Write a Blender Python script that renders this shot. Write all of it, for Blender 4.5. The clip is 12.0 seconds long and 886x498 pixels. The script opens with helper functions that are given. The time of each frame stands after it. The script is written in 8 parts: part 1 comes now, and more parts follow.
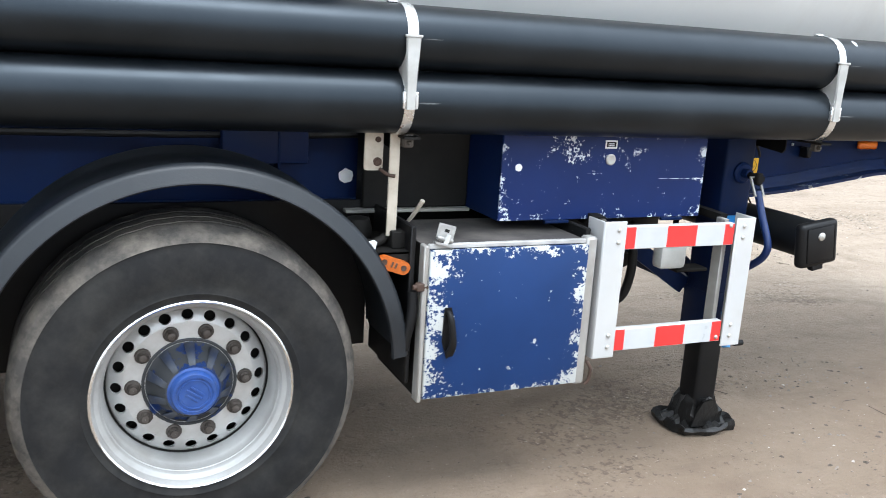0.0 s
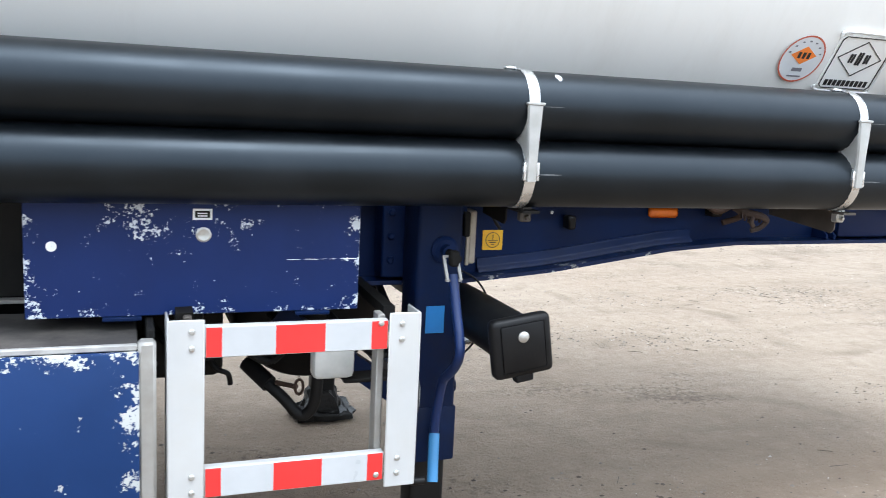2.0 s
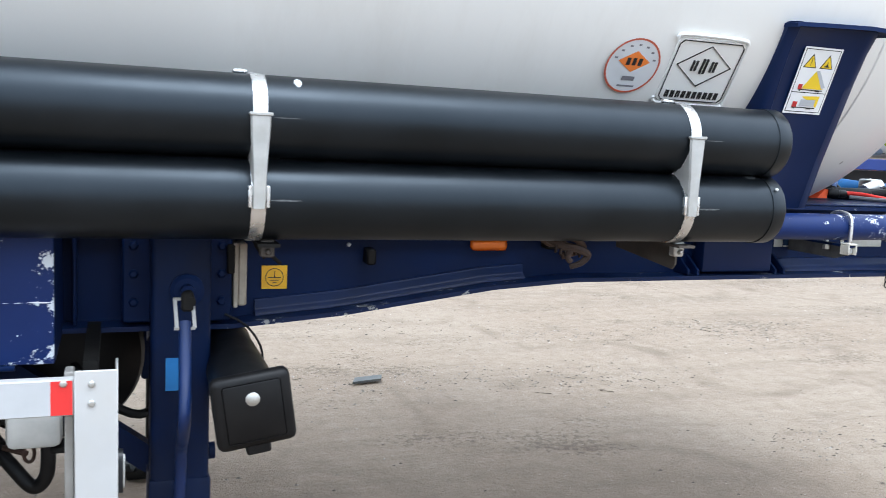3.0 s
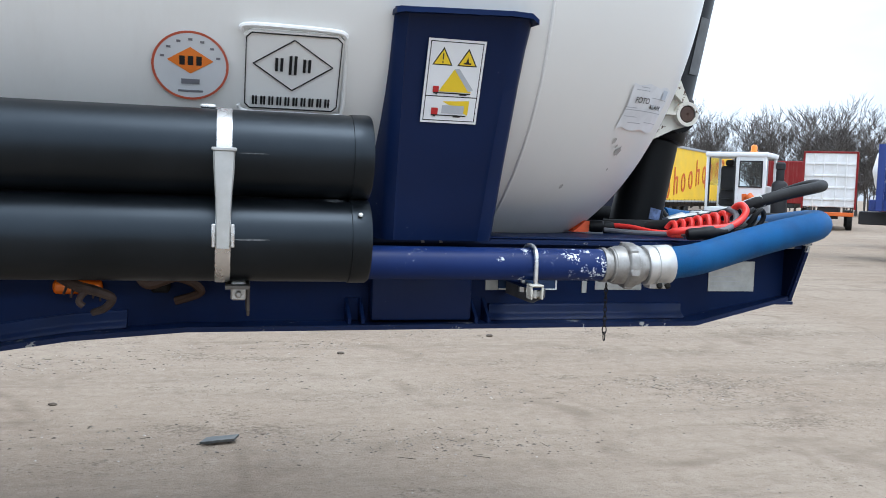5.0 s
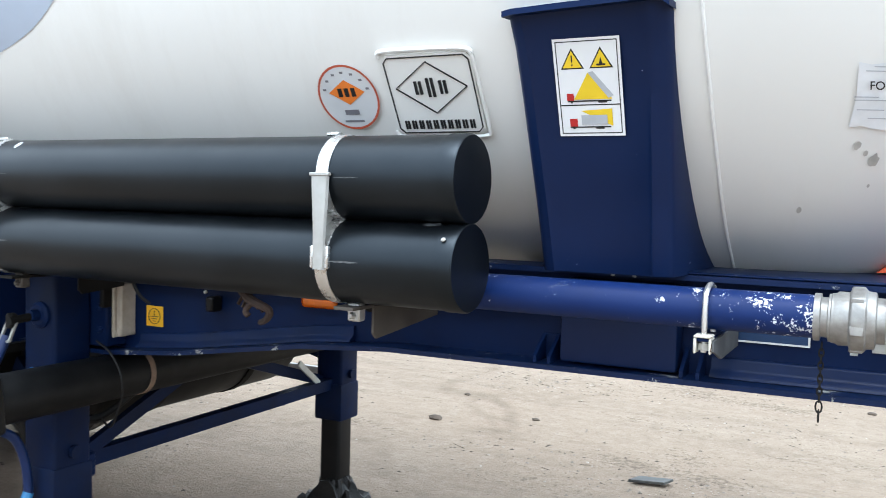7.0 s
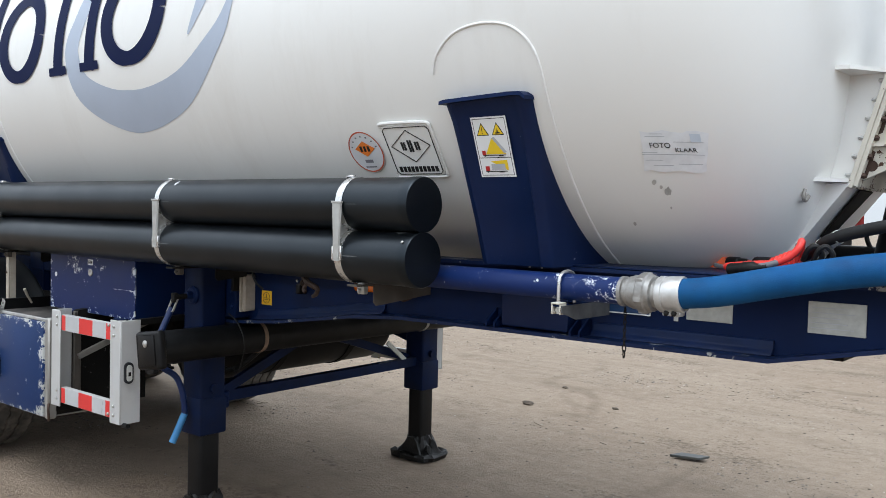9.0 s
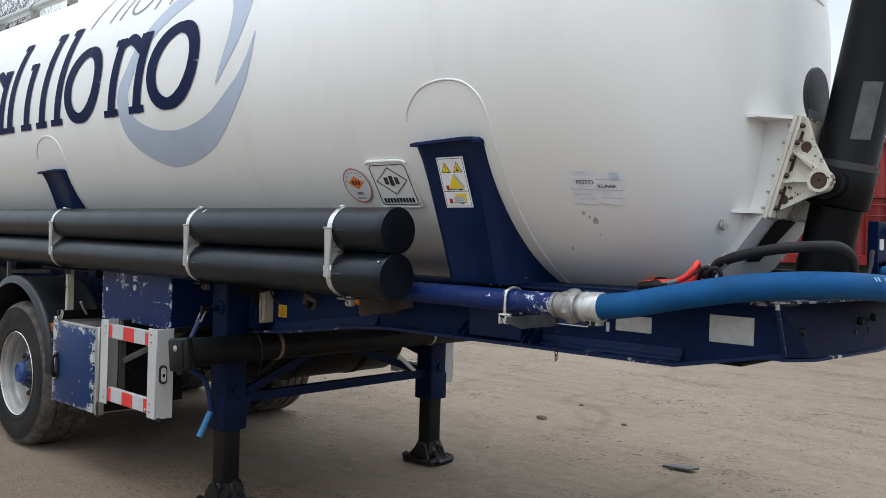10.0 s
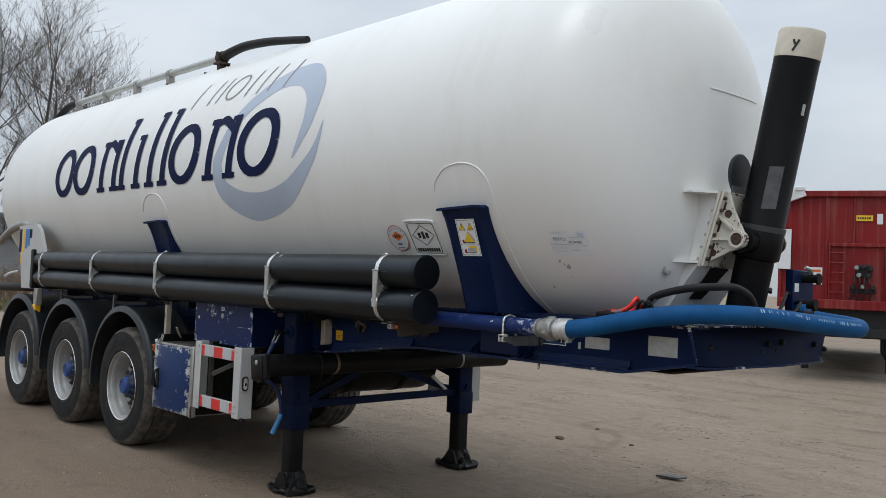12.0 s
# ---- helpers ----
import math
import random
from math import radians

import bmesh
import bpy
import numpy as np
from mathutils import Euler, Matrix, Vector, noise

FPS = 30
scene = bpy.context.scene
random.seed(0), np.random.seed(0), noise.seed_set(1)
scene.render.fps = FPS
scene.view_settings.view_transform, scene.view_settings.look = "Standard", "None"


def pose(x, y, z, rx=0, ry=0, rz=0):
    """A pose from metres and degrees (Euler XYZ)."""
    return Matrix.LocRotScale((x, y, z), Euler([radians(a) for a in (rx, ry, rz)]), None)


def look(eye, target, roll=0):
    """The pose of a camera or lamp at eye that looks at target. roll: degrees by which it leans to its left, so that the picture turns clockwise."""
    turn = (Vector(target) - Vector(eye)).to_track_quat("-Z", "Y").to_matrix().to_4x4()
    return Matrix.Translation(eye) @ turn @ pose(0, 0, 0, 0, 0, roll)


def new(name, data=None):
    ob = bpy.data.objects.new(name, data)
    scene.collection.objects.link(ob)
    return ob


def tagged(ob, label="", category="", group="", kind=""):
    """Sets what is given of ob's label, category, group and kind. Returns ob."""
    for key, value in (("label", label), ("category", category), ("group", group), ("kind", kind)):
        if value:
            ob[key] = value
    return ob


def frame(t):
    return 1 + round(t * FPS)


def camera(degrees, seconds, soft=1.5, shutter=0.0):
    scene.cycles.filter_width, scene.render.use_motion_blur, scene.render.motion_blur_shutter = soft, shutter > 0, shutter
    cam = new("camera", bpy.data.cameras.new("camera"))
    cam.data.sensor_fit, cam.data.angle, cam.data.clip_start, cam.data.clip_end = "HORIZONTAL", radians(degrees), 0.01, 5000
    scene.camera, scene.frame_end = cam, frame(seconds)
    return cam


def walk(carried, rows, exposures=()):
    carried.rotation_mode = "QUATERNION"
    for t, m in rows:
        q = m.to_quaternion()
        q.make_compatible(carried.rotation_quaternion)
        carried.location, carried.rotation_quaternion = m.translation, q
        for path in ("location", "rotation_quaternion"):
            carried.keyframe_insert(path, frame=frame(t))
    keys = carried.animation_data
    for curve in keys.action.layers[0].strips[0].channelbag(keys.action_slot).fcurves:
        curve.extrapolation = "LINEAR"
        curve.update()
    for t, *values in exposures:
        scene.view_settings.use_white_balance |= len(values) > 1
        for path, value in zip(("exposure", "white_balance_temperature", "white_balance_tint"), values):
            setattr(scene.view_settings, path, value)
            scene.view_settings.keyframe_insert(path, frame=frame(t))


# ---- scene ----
cam = camera(53.7, 12.0, soft=0.35, shutter=0.12)
PATH = [
    (0, (0.096, -3.780, 1.644), (0.888, -2.003, 1.182), 3.60),
    (0.4, (0.442, -3.804, 1.636), (1.205, -2.003, 1.220), 3.00),
    (0.8, (0.742, -3.772, 1.600), (1.471, -1.949, 1.222), 2.60),
    (1, (0.872, -3.698, 1.578), (1.606, -1.876, 1.202), 2.60),
    (1.5, (1.270, -3.540, 1.638), (1.979, -1.707, 1.268), 2.90),
    (2, (1.756, -3.511, 1.622), (2.449, -1.661, 1.309), 2.80),
    (2.5, (2.137, -3.427, 1.592), (2.839, -1.576, 1.309), 2.70),
    (3, (2.558, -3.311, 1.617), (3.257, -1.454, 1.366), 2.80),
    (3.5, (2.973, -3.337, 1.609), (3.666, -1.473, 1.404), 2.40),
    (5.5, (4.420, -3.132, 1.584), (4.755, -1.165, 1.449), 1.70),
    (6, (4.720, -2.916, 1.605), (4.802, -0.922, 1.469), 1.50),
    (6.5, (4.975, -2.817, 1.605), (4.590, -0.858, 1.488), 2.00),
    (7, (5.291, -2.910, 1.593), (4.376, -1.135, 1.488), 1.50),
    (7.5, (5.570, -3.093, 1.630), (4.495, -1.411, 1.504), 1.00),
    (9.5, (6.855, -3.620, 1.605), (5.527, -2.125, 1.556), 1.60),
    (10, (7.181, -3.717, 1.613), (5.803, -2.268, 1.593), 1.80),
    (10.5, (7.462, -3.945, 1.605), (6.055, -2.524, 1.629), 2.20),
    (11, (7.717, -4.127, 1.616), (6.287, -2.730, 1.660), 2.40),
    (11.5, (8.002, -4.303, 1.615), (6.552, -2.927, 1.663), 2.50),
    (12, (8.227, -4.531, 1.601), (6.765, -3.167, 1.675), 2.50),
]
walk(cam, [(t, look(eye, target, roll)) for t, eye, target, roll in PATH], [(0, 1.97, 6050, 8), (1, 1.95, 6000, 8), (2, 1.84, 5950, 8), (3.5, 1.54, 5800, 8), (5.5, 1.12, 5800, 8), (6, 1.20, 5750, 7), (6.5, 1.58, 5750, 6),
                                                             (7, 1.76, 5870, 6), (7.5, 1.58, 5950, 8), (9.5, 0.88, 6220, 9), (10, 0.63, 6220, 9), (10.5, 0.27, 6250, 9), (11, 0.30, 6260, 9), (12, 0.20, 6260, 9)])


# ---- sky, sun, exposure ----
world = bpy.data.worlds.new("overcast_sky")
scene.world = world
world.use_nodes = True
wn, wl = world.node_tree.nodes, world.node_tree.links
wn.clear()
w_out = wn.new("ShaderNodeOutputWorld")
w_bg = wn.new("ShaderNodeBackground")
w_sky = wn.new("ShaderNodeTexSky")
w_sky.sky_type = 'NISHITA'
w_sky.sun_disc = False
w_sky.sun_elevation, w_sky.sun_rotation = radians(42), radians(150)
w_dim = wn.new("ShaderNodeMix")
w_dim.data_type = 'RGBA'
w_dim.blend_type = 'MULTIPLY'
w_dim.inputs[0].default_value = 1.0
w_dim.inputs[7].default_value = (0.1, 0.1, 0.1, 1)
w_co = wn.new("ShaderNodeTexCoord")
w_map = wn.new("ShaderNodeMapping")
w_map.inputs["Scale"].default_value = (1.2, 1.2, 3.2)
w_noise = wn.new("ShaderNodeTexNoise")
w_noise.inputs["Scale"].default_value = 1.7
w_noise.inputs["Detail"].default_value = 5
w_noise.inputs["Roughness"].default_value = 0.55
w_ramp = wn.new("ShaderNodeValToRGB")
w_ramp.color_ramp.elements[0].position, w_ramp.color_ramp.elements[0].color = 0.28, (0.60, 0.655, 0.72, 1)
w_ramp.color_ramp.elements[1].position, w_ramp.color_ramp.elements[1].color = 0.68, (0.91, 0.95, 0.985, 1)
w_mix = wn.new("ShaderNodeMix")
w_mix.data_type = 'RGBA'
w_mix.inputs[0].default_value = 0.9
w_bg.inputs["Strength"].default_value = 1.0
wl.new(w_sky.outputs[0], w_dim.inputs[6])
wl.new(w_co.outputs["Generated"], w_map.inputs[0])
wl.new(w_map.outputs[0], w_noise.inputs["Vector"])
wl.new(w_noise.outputs[0], w_ramp.inputs[0])
wl.new(w_dim.outputs[2], w_mix.inputs[6])
wl.new(w_ramp.outputs[0], w_mix.inputs[7])
# an overcast sky is brightest overhead
w_sep = wn.new("ShaderNodeSeparateXYZ")
wl.new(w_co.outputs["Generated"], w_sep.inputs[0])
w_up = wn.new("ShaderNodeMapRange")
w_up.inputs[1].default_value, w_up.inputs[2].default_value = 0.0, 1.0
w_up.inputs[3].default_value, w_up.inputs[4].default_value = 0.53, 1.62
wl.new(w_sep.outputs[2], w_up.inputs[0])
w_grad = wn.new("ShaderNodeMix")
w_grad.data_type = 'RGBA'
w_grad.blend_type = 'MULTIPLY'
w_grad.inputs[0].default_value = 1.0
wl.new(w_mix.outputs[2], w_grad.inputs[6])
wl.new(w_up.outputs[0], w_grad.inputs[7])
wl.new(w_grad.outputs[2], w_bg.inputs[0])
wl.new(w_bg.outputs[0], w_out.inputs[0])
sun = new("sun", bpy.data.lights.new("sun", 'SUN'))
sun.data.energy, sun.data.angle, sun.data.color = 0.6, radians(25), (1.0, 0.98, 0.95)
sun.matrix_world = look((3, -5, 13), (1, 0, 0))

# ---- materials ----


def mat(name, col, rough=0.5, metal=0.0, var=0.18, scale=6.0, bump=0.08, bscale=90.0, dust=None, dust_amt=0.0, spec=0.5, coords="Object"):
    """A painted or plain surface: colour mottled at two scales, dust in patches, fine relief."""
    m = bpy.data.materials.new(name)
    m.use_nodes = True
    n, l = m.node_tree.nodes, m.node_tree.links
    b = n["Principled BSDF"]
    co = n.new("ShaderNodeTexCoord")
    big, fine = n.new("ShaderNodeTexNoise"), n.new("ShaderNodeTexNoise")
    big.inputs["Scale"].default_value, big.inputs["Detail"].default_value = scale, 6
    fine.inputs["Scale"].default_value, fine.inputs["Detail"].default_value = bscale, 3
    for t in (big, fine):
        l.new(co.outputs[coords], t.inputs["Vector"])
    ramp = n.new("ShaderNodeValToRGB")
    lo, hi = [c * (1 - var) for c in col], [min(1, c * (1 + var)) for c in col]
    ramp.color_ramp.elements[0].position, ramp.color_ramp.elements[0].color = 0.3, (*lo, 1)
    ramp.color_ramp.elements[1].position, ramp.color_ramp.elements[1].color = 0.7, (*hi, 1)
    l.new(big.outputs[0], ramp.inputs[0])
    colour = ramp.outputs[0]
    if dust:
        d = n.new("ShaderNodeTexNoise")
        d.inputs["Scale"].default_value, d.inputs["Detail"].default_value = scale * 0.7, 9
        d.inputs["Roughness"].default_value = 0.68
        l.new(co.outputs[coords], d.inputs["Vector"])
        mr = n.new("ShaderNodeMapRange")
        mr.inputs[1].default_value, mr.inputs[2].default_value = 0.42, 0.72
        mr.inputs[3].default_value, mr.inputs[4].default_value = 0.0, dust_amt
        l.new(d.outputs[0], mr.inputs[0])
        mx = n.new("ShaderNodeMix")
        mx.data_type = 'RGBA'
        l.new(mr.outputs[0], mx.inputs[0])
        l.new(colour, mx.inputs[6])
        mx.inputs[7].default_value = (*dust, 1)
        colour = mx.outputs[2]
    l.new(colour, b.inputs["Base Color"])
    rr = n.new("ShaderNodeMapRange")
    rr.inputs[3].default_value, rr.inputs[4].default_value = max(0.03, rough - 0.12), min(1, rough + 0.12)
    l.new(big.outputs[0], rr.inputs[0])
    l.new(rr.outputs[0], b.inputs["Roughness"])
    b.inputs["Metallic"].default_value = metal
    b.inputs["Specular IOR Level"].default_value = spec
    if bump:
        bp = n.new("ShaderNodeBump")
        bp.inputs["Strength"].default_value, bp.inputs["Distance"].default_value = bump, 0.004
        l.new(fine.outputs[0], bp.inputs["Height"])
        l.new(bp.outputs[0], b.inputs["Normal"])
    return m


def math_node(n, l, op, a, b=None):
    t = n.new("ShaderNodeMath")
    t.operation = op
    for i, v in enumerate((a, b)):
        if v is None:
            continue
        if isinstance(v, (int, float)):
            t.inputs[i].default_value = v
        else:
            l.new(v, t.inputs[i])
    return t.outputs[0]


def chipped(name, paint, under, size, reach, boost, base=0.66, nscale=34.0, spots=(), rough=0.42):
    """Paint that has flaked off towards the edges of a panel. size: the panel in metres; spots: (x, z, radius, boost) in shares of it."""
    m = mat(name, paint, rough, 0, 0.1, 5, 0.05, 160, spec=0.22)
    n, l = m.node_tree.nodes, m.node_tree.links
    b = n["Principled BSDF"]
    src = b.inputs["Base Color"].links[0].from_socket
    co = n.new("ShaderNodeTexCoord")
    sp = n.new("ShaderNodeSeparateXYZ")
    l.new(co.outputs["Generated"], sp.inputs[0])
    gx, gz = sp.outputs[0], sp.outputs[2]
    dx = math_node(n, l, 'MULTIPLY', math_node(n, l, 'MINIMUM', gx, math_node(n, l, 'SUBTRACT', 1.0, gx)), size[0])
    dz = math_node(n, l, 'MULTIPLY', math_node(n, l, 'MINIMUM', gz, math_node(n, l, 'SUBTRACT', 1.0, gz)), size[1])
    dz = math_node(n, l, 'MULTIPLY', dz, 1.7)
    d = math_node(n, l, 'MINIMUM', dx, dz)
    near = math_node(n, l, 'MAXIMUM', math_node(n, l, 'SUBTRACT', 1.0, math_node(n, l, 'DIVIDE', d, reach)), 0.0)
    total = math_node(n, l, 'MULTIPLY', near, boost)
    for sx, sz, sr, sb in spots:
        ax = math_node(n, l, 'MULTIPLY', math_node(n, l, 'SUBTRACT', gx, sx), size[0])
        az = math_node(n, l, 'MULTIPLY', math_node(n, l, 'SUBTRACT', gz, sz), size[1] * 2.2)
        r = math_node(n, l, 'SQRT', math_node(n, l, 'ADD', math_node(n, l, 'MULTIPLY', ax, ax), math_node(n, l, 'MULTIPLY', az, az)))
        k = math_node(n, l, 'MAXIMUM', math_node(n, l, 'SUBTRACT', 1.0, math_node(n, l, 'DIVIDE', r, sr)), 0.0)
        total = math_node(n, l, 'ADD', total, math_node(n, l, 'MULTIPLY', k, sb))
    f1, f2 = n.new("ShaderNodeTexNoise"), n.new("ShaderNodeTexNoise")
    f1.inputs["Scale"].default_value, f1.inputs["Detail"].default_value, f1.inputs["Roughness"].default_value = nscale, 6, 0.7
    f2.inputs["Scale"].default_value, f2.inputs["Detail"].default_value = nscale * 0.22, 3
    for f in (f1, f2):
        l.new(co.outputs["Object"], f.inputs["Vector"])
    h = math_node(n, l, 'ADD', math_node(n, l, 'MULTIPLY', f1.outputs[0], 0.85), math_node(n, l, 'MULTIPLY', f2.outputs[0], 0.75))
    h = math_node(n, l, 'SUBTRACT', h, 0.30)
    h = math_node(n, l, 'ADD', h, total)
    mr = n.new("ShaderNodeMapRange")
    mr.inputs[1].default_value, mr.inputs[2].default_value = base, base + 0.012
    l.new(h, mr.inputs[0])
    mx = n.new("ShaderNodeMix")
    mx.data_type = 'RGBA'
    l.new(mr.outputs[0], mx.inputs[0])
    l.new(src, mx.inputs[6])
    mx.inputs[7].default_value = (*under, 1)
    l.new(mx.outputs[2], b.inputs["Base Color"])
    bp = n.new("ShaderNodeBump")
    bp.invert = True
    bp.inputs["Strength"].default_value, bp.inputs["Distance"].default_value = 0.5, 0.002
    l.new(mr.outputs[0], bp.inputs["Height"])
    l.new(bp.outputs[0], b.inputs["Normal"])
    return m


NAVY = (0.0042, 0.0138, 0.057)
white_tank = mat("tank_paint", (0.80, 0.80, 0.775), 0.32, 0, 0.03, 0.9, 0.02, 14, (0.60, 0.57, 0.51), 0.10)


def add_streaks(m, colour, amount, scale):
    """Faint rain streaks running down a painted surface."""
    n, l = m.node_tree.nodes, m.node_tree.links
    b = n["Principled BSDF"]
    src = b.inputs["Base Color"].links[0].from_socket
    co = n.new("ShaderNodeTexCoord")
    mp = n.new("ShaderNodeMapping")
    mp.inputs["Scale"].default_value = scale
    l.new(co.outputs["Object"], mp.inputs[0])
    t = n.new("ShaderNodeTexNoise")
    t.inputs["Scale"].default_value, t.inputs["Detail"].default_value, t.inputs["Roughness"].default_value = 1.0, 7, 0.7
    l.new(mp.outputs[0], t.inputs["Vector"])
    mr = n.new("ShaderNodeMapRange")
    mr.inputs[1].default_value, mr.inputs[2].default_value = 0.50, 0.74
    mr.inputs[3].default_value, mr.inputs[4].default_value = 0.0, amount
    l.new(t.outputs[0], mr.inputs[0])
    mx = n.new("ShaderNodeMix")
    mx.data_type = 'RGBA'
    l.new(mr.outputs[0], mx.inputs[0])
    l.new(src, mx.inputs[6])
    mx.inputs[7].default_value = (*colour, 1)
    l.new(mx.outputs[2], b.inputs["Base Color"])


add_streaks(white_tank, (0.50, 0.46, 0.39), 0.20, (2.6, 0.7, 0.7))
blue_paint = mat("navy_paint", NAVY, 0.46, 0, 0.2, 4, 0.06, 120, (0.010, 0.015, 0.034), 0.4, 0.1)
flange_paint = chipped("worn_navy_flange", NAVY, (0.30, 0.305, 0.30), (9.5, 0.014), 0.01, 0.0, 0.645, 26)
worn_edge = chipped("worn_navy_edge", NAVY, (0.50, 0.50, 0.49), (1.5, 0.02), 0.01, 0.0, 0.61, 24)
lip_paint = mat("glossy_navy_lip", NAVY, 0.4, 0, 0.2, 9, 0.1, 60, (0.012, 0.018, 0.04), 0.5, 0.2)
saddle_paint = chipped("navy_saddle_paint", NAVY, (0.62, 0.64, 0.66), (0.37, 0.62), 0.04, 0.05, 0.775, 60)
pipe_blue = chipped("chipped_pipe", (0.007, 0.022, 0.105), (0.66, 0.70, 0.76), (0.66, 0.09), 0.03, 0.0, 0.735, 95, ((0.30, 0.93, 0.30, 0.03), (0.62, 0.95, 0.16, 0.05), (0.95, 0.9, 0.10, 0.09), (0.06, 0.8, 0.06, 0.09)))
door_paint = chipped("flaking_blue_door", (0.0090, 0.031, 0.110), (0.46, 0.47, 0.455), (0.61, 0.52), 0.085, 0.19, 0.715, 78, ((0.04, 0.52, 0.17, 0.13), (0.04, 0.80, 0.17, 0.13), (0.04, 0.93, 0.17, 0.13), (0.04, 0.66, 0.13, 0.10), (0.04, 0.36, 0.13, 0.12), (0.04, 0.12, 0.13, 0.12), (0.13, 0.5, 0.07, 0.14), (1.0, 0.80, 0.10, 0.12), (1.0, 0.66, 0.09, 0.12), (1.0, 0.22, 0.11, 0.14), (1.0, 0.36, 0.07, 0.1), (0.60, 0.97, 0.10, 0.10), (0.72, 0.95, 0.07, 0.10), (0.48, 0.99, 0.10, 0.09), (0.9, 0.03, 0.12, 0.10), (0.52, 0.17, 0.025, 0.22)))
box_paint = chipped("scratched_blue_box", (0.0065, 0.019, 0.092), (0.62, 0.66, 0.70), (0.9, 0.32), 0.05, 0.15, 0.72, 120,
                    ((0.32, 0.8, 0.17, 0.20), (0.5, 0.72, 0.05, 0.3), (0.62, 0.78, 0.13, 0.17), (0.1, 0.1, 0.12, 0.12), (0.998, 0.8, 0.07, 0.22), (0.998, 0.45, 0.07, 0.22), (0.998, 0.1, 0.06, 0.2)))
pipe_chip = chipped("chipped_pipe_end", (0.007, 0.022, 0.105), (0.72, 0.75, 0.8), (0.29, 0.09), 0.09, 0.05, 0.70, 170, ((0.97, 0.45, 0.11, 0.13), (0.66, 0.8, 0.06, 0.09), (0.45, 0.85, 0.06, 0.08), (0.2, 0.85, 0.04, 0.09)))
black_tube = mat("black_plastic_pipe", (0.0030, 0.0038, 0.0048), 0.36, 0, 0.15, 5, 0.02, 220, (0.018, 0.020, 0.023), 0.38, 0.42)
black_tube.node_tree.nodes["Principled BSDF"].inputs["Specular Tint"].default_value = (0.72, 0.86, 1.0, 1)
black_paint = mat("black_paint", (0.004, 0.004, 0.0045), 0.48, 0, 0.2, 7, 0.06, 120, (0.015, 0.014, 0.013), 0.45, 0.22)
ram_paint = mat("black_ram_paint", (0.003, 0.0032, 0.0038), 0.42, 0, 0.12, 4, 0.02, 90, (0.007, 0.007, 0.008), 0.4, 0.16)
fender_mat = mat("grey_plastic", (0.0095, 0.0118, 0.0150), 0.42, 0, 0.25, 7, 0.08, 160, (0.026, 0.027, 0.028), 0.4, 0.4)
rubber = mat("tyre_rubber", (0.0085, 0.0086, 0.0090), 0.72, 0, 0.3, 9, 0.12, 70, (0.042, 0.040, 0.036), 0.55, 0.25)
tread_mat = mat("dusty_tread", (0.050, 0.045, 0.040), 0.9, 0, 0.35, 12, 0.3, 70, (0.22, 0.19, 0.155), 0.75)
rim_paint = mat("silver_rim", (0.52, 0.525, 0.52), 0.38, 0.45, 0.08, 9, 0.03, 90, (0.25, 0.23, 0.2), 0.55)
alu = mat("polished_rim_edge", (0.78, 0.78, 0.77), 0.2, 0.95, 0.05, 9, 0.02, 90)
steel = mat("galvanised_steel", (0.50, 0.50, 0.48), 0.42, 0.75, 0.18, 22, 0.06, 60, (0.28, 0.25, 0.2), 0.35)
cast_alu = mat("dirty_cast_aluminium", (0.36, 0.355, 0.34), 0.42, 0.55, 0.25, 26, 0.12, 70, (0.16, 0.14, 0.12), 0.6)
bright_alu = mat("bright_cast_aluminium", (0.58, 0.58, 0.57), 0.36, 0.5, 0.18, 24, 0.06, 70, (0.30, 0.28, 0.25), 0.35)
dull_steel = mat("dull_aluminium", (0.33, 0.32, 0.30), 0.5, 0.35, 0.15, 12, 0.06, 60, (0.25, 0.22, 0.18), 0.5)
clamp_zinc = mat("matt_zinc_clamp", (0.44, 0.44, 0.425), 0.45, 0.35, 0.12, 20, 0.05, 60, (0.30, 0.27, 0.22), 0.4)
band_mat = mat("bright_strap", (0.72, 0.72, 0.71), 0.28, 0.85, 0.1, 25, 0.04, 60)
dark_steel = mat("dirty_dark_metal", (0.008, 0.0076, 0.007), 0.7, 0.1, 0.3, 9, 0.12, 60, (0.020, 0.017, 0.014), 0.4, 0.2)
grease = mat("black_greasy_foot", (0.0035, 0.0034, 0.0033), 0.45, 0, 0.3, 14, 0.8, 60, (0.022, 0.018, 0.015), 0.45, 0.35)
rust = mat("rusty_brown", (0.062, 0.036, 0.025), 0.75, 0.15, 0.3, 18, 0.15, 80)
dark_rust = mat("dark_flaking_rust", (0.034, 0.020, 0.015), 0.8, 0.1, 0.5, 40, 0.3, 80, (0.075, 0.05, 0.036), 0.5)
bracket_white = chipped("rusting_white_bracket", (0.60, 0.575, 0.50), (0.085, 0.045, 0.026), (0.3, 0.45), 0.05, 0.08, 0.645, 60)
white_paint = mat("white_paint", (0.46, 0.46, 0.455), 0.38, 0, 0.05, 7, 0.02, 120, (0.45, 0.42, 0.37), 0.3)
red_tape = mat("red_reflective_tape", (0.62, 0.03, 0.028), 0.35, 0, 0.06, 12, 0.02, 300)
white_tape = mat("white_reflective_tape", (0.455, 0.465, 0.475), 0.32, 0, 0.05, 12, 0.02, 300)
amber = mat("amber_lens", (0.62, 0.14, 0.008), 0.22, 0, 0.1, 30, 0.05, 200)
amber_dark = mat("weathered_amber_lens", (0.46, 0.10, 0.008), 0.35, 0, 0.25, 40, 0.05, 200, (0.16, 0.06, 0.02), 0.5)
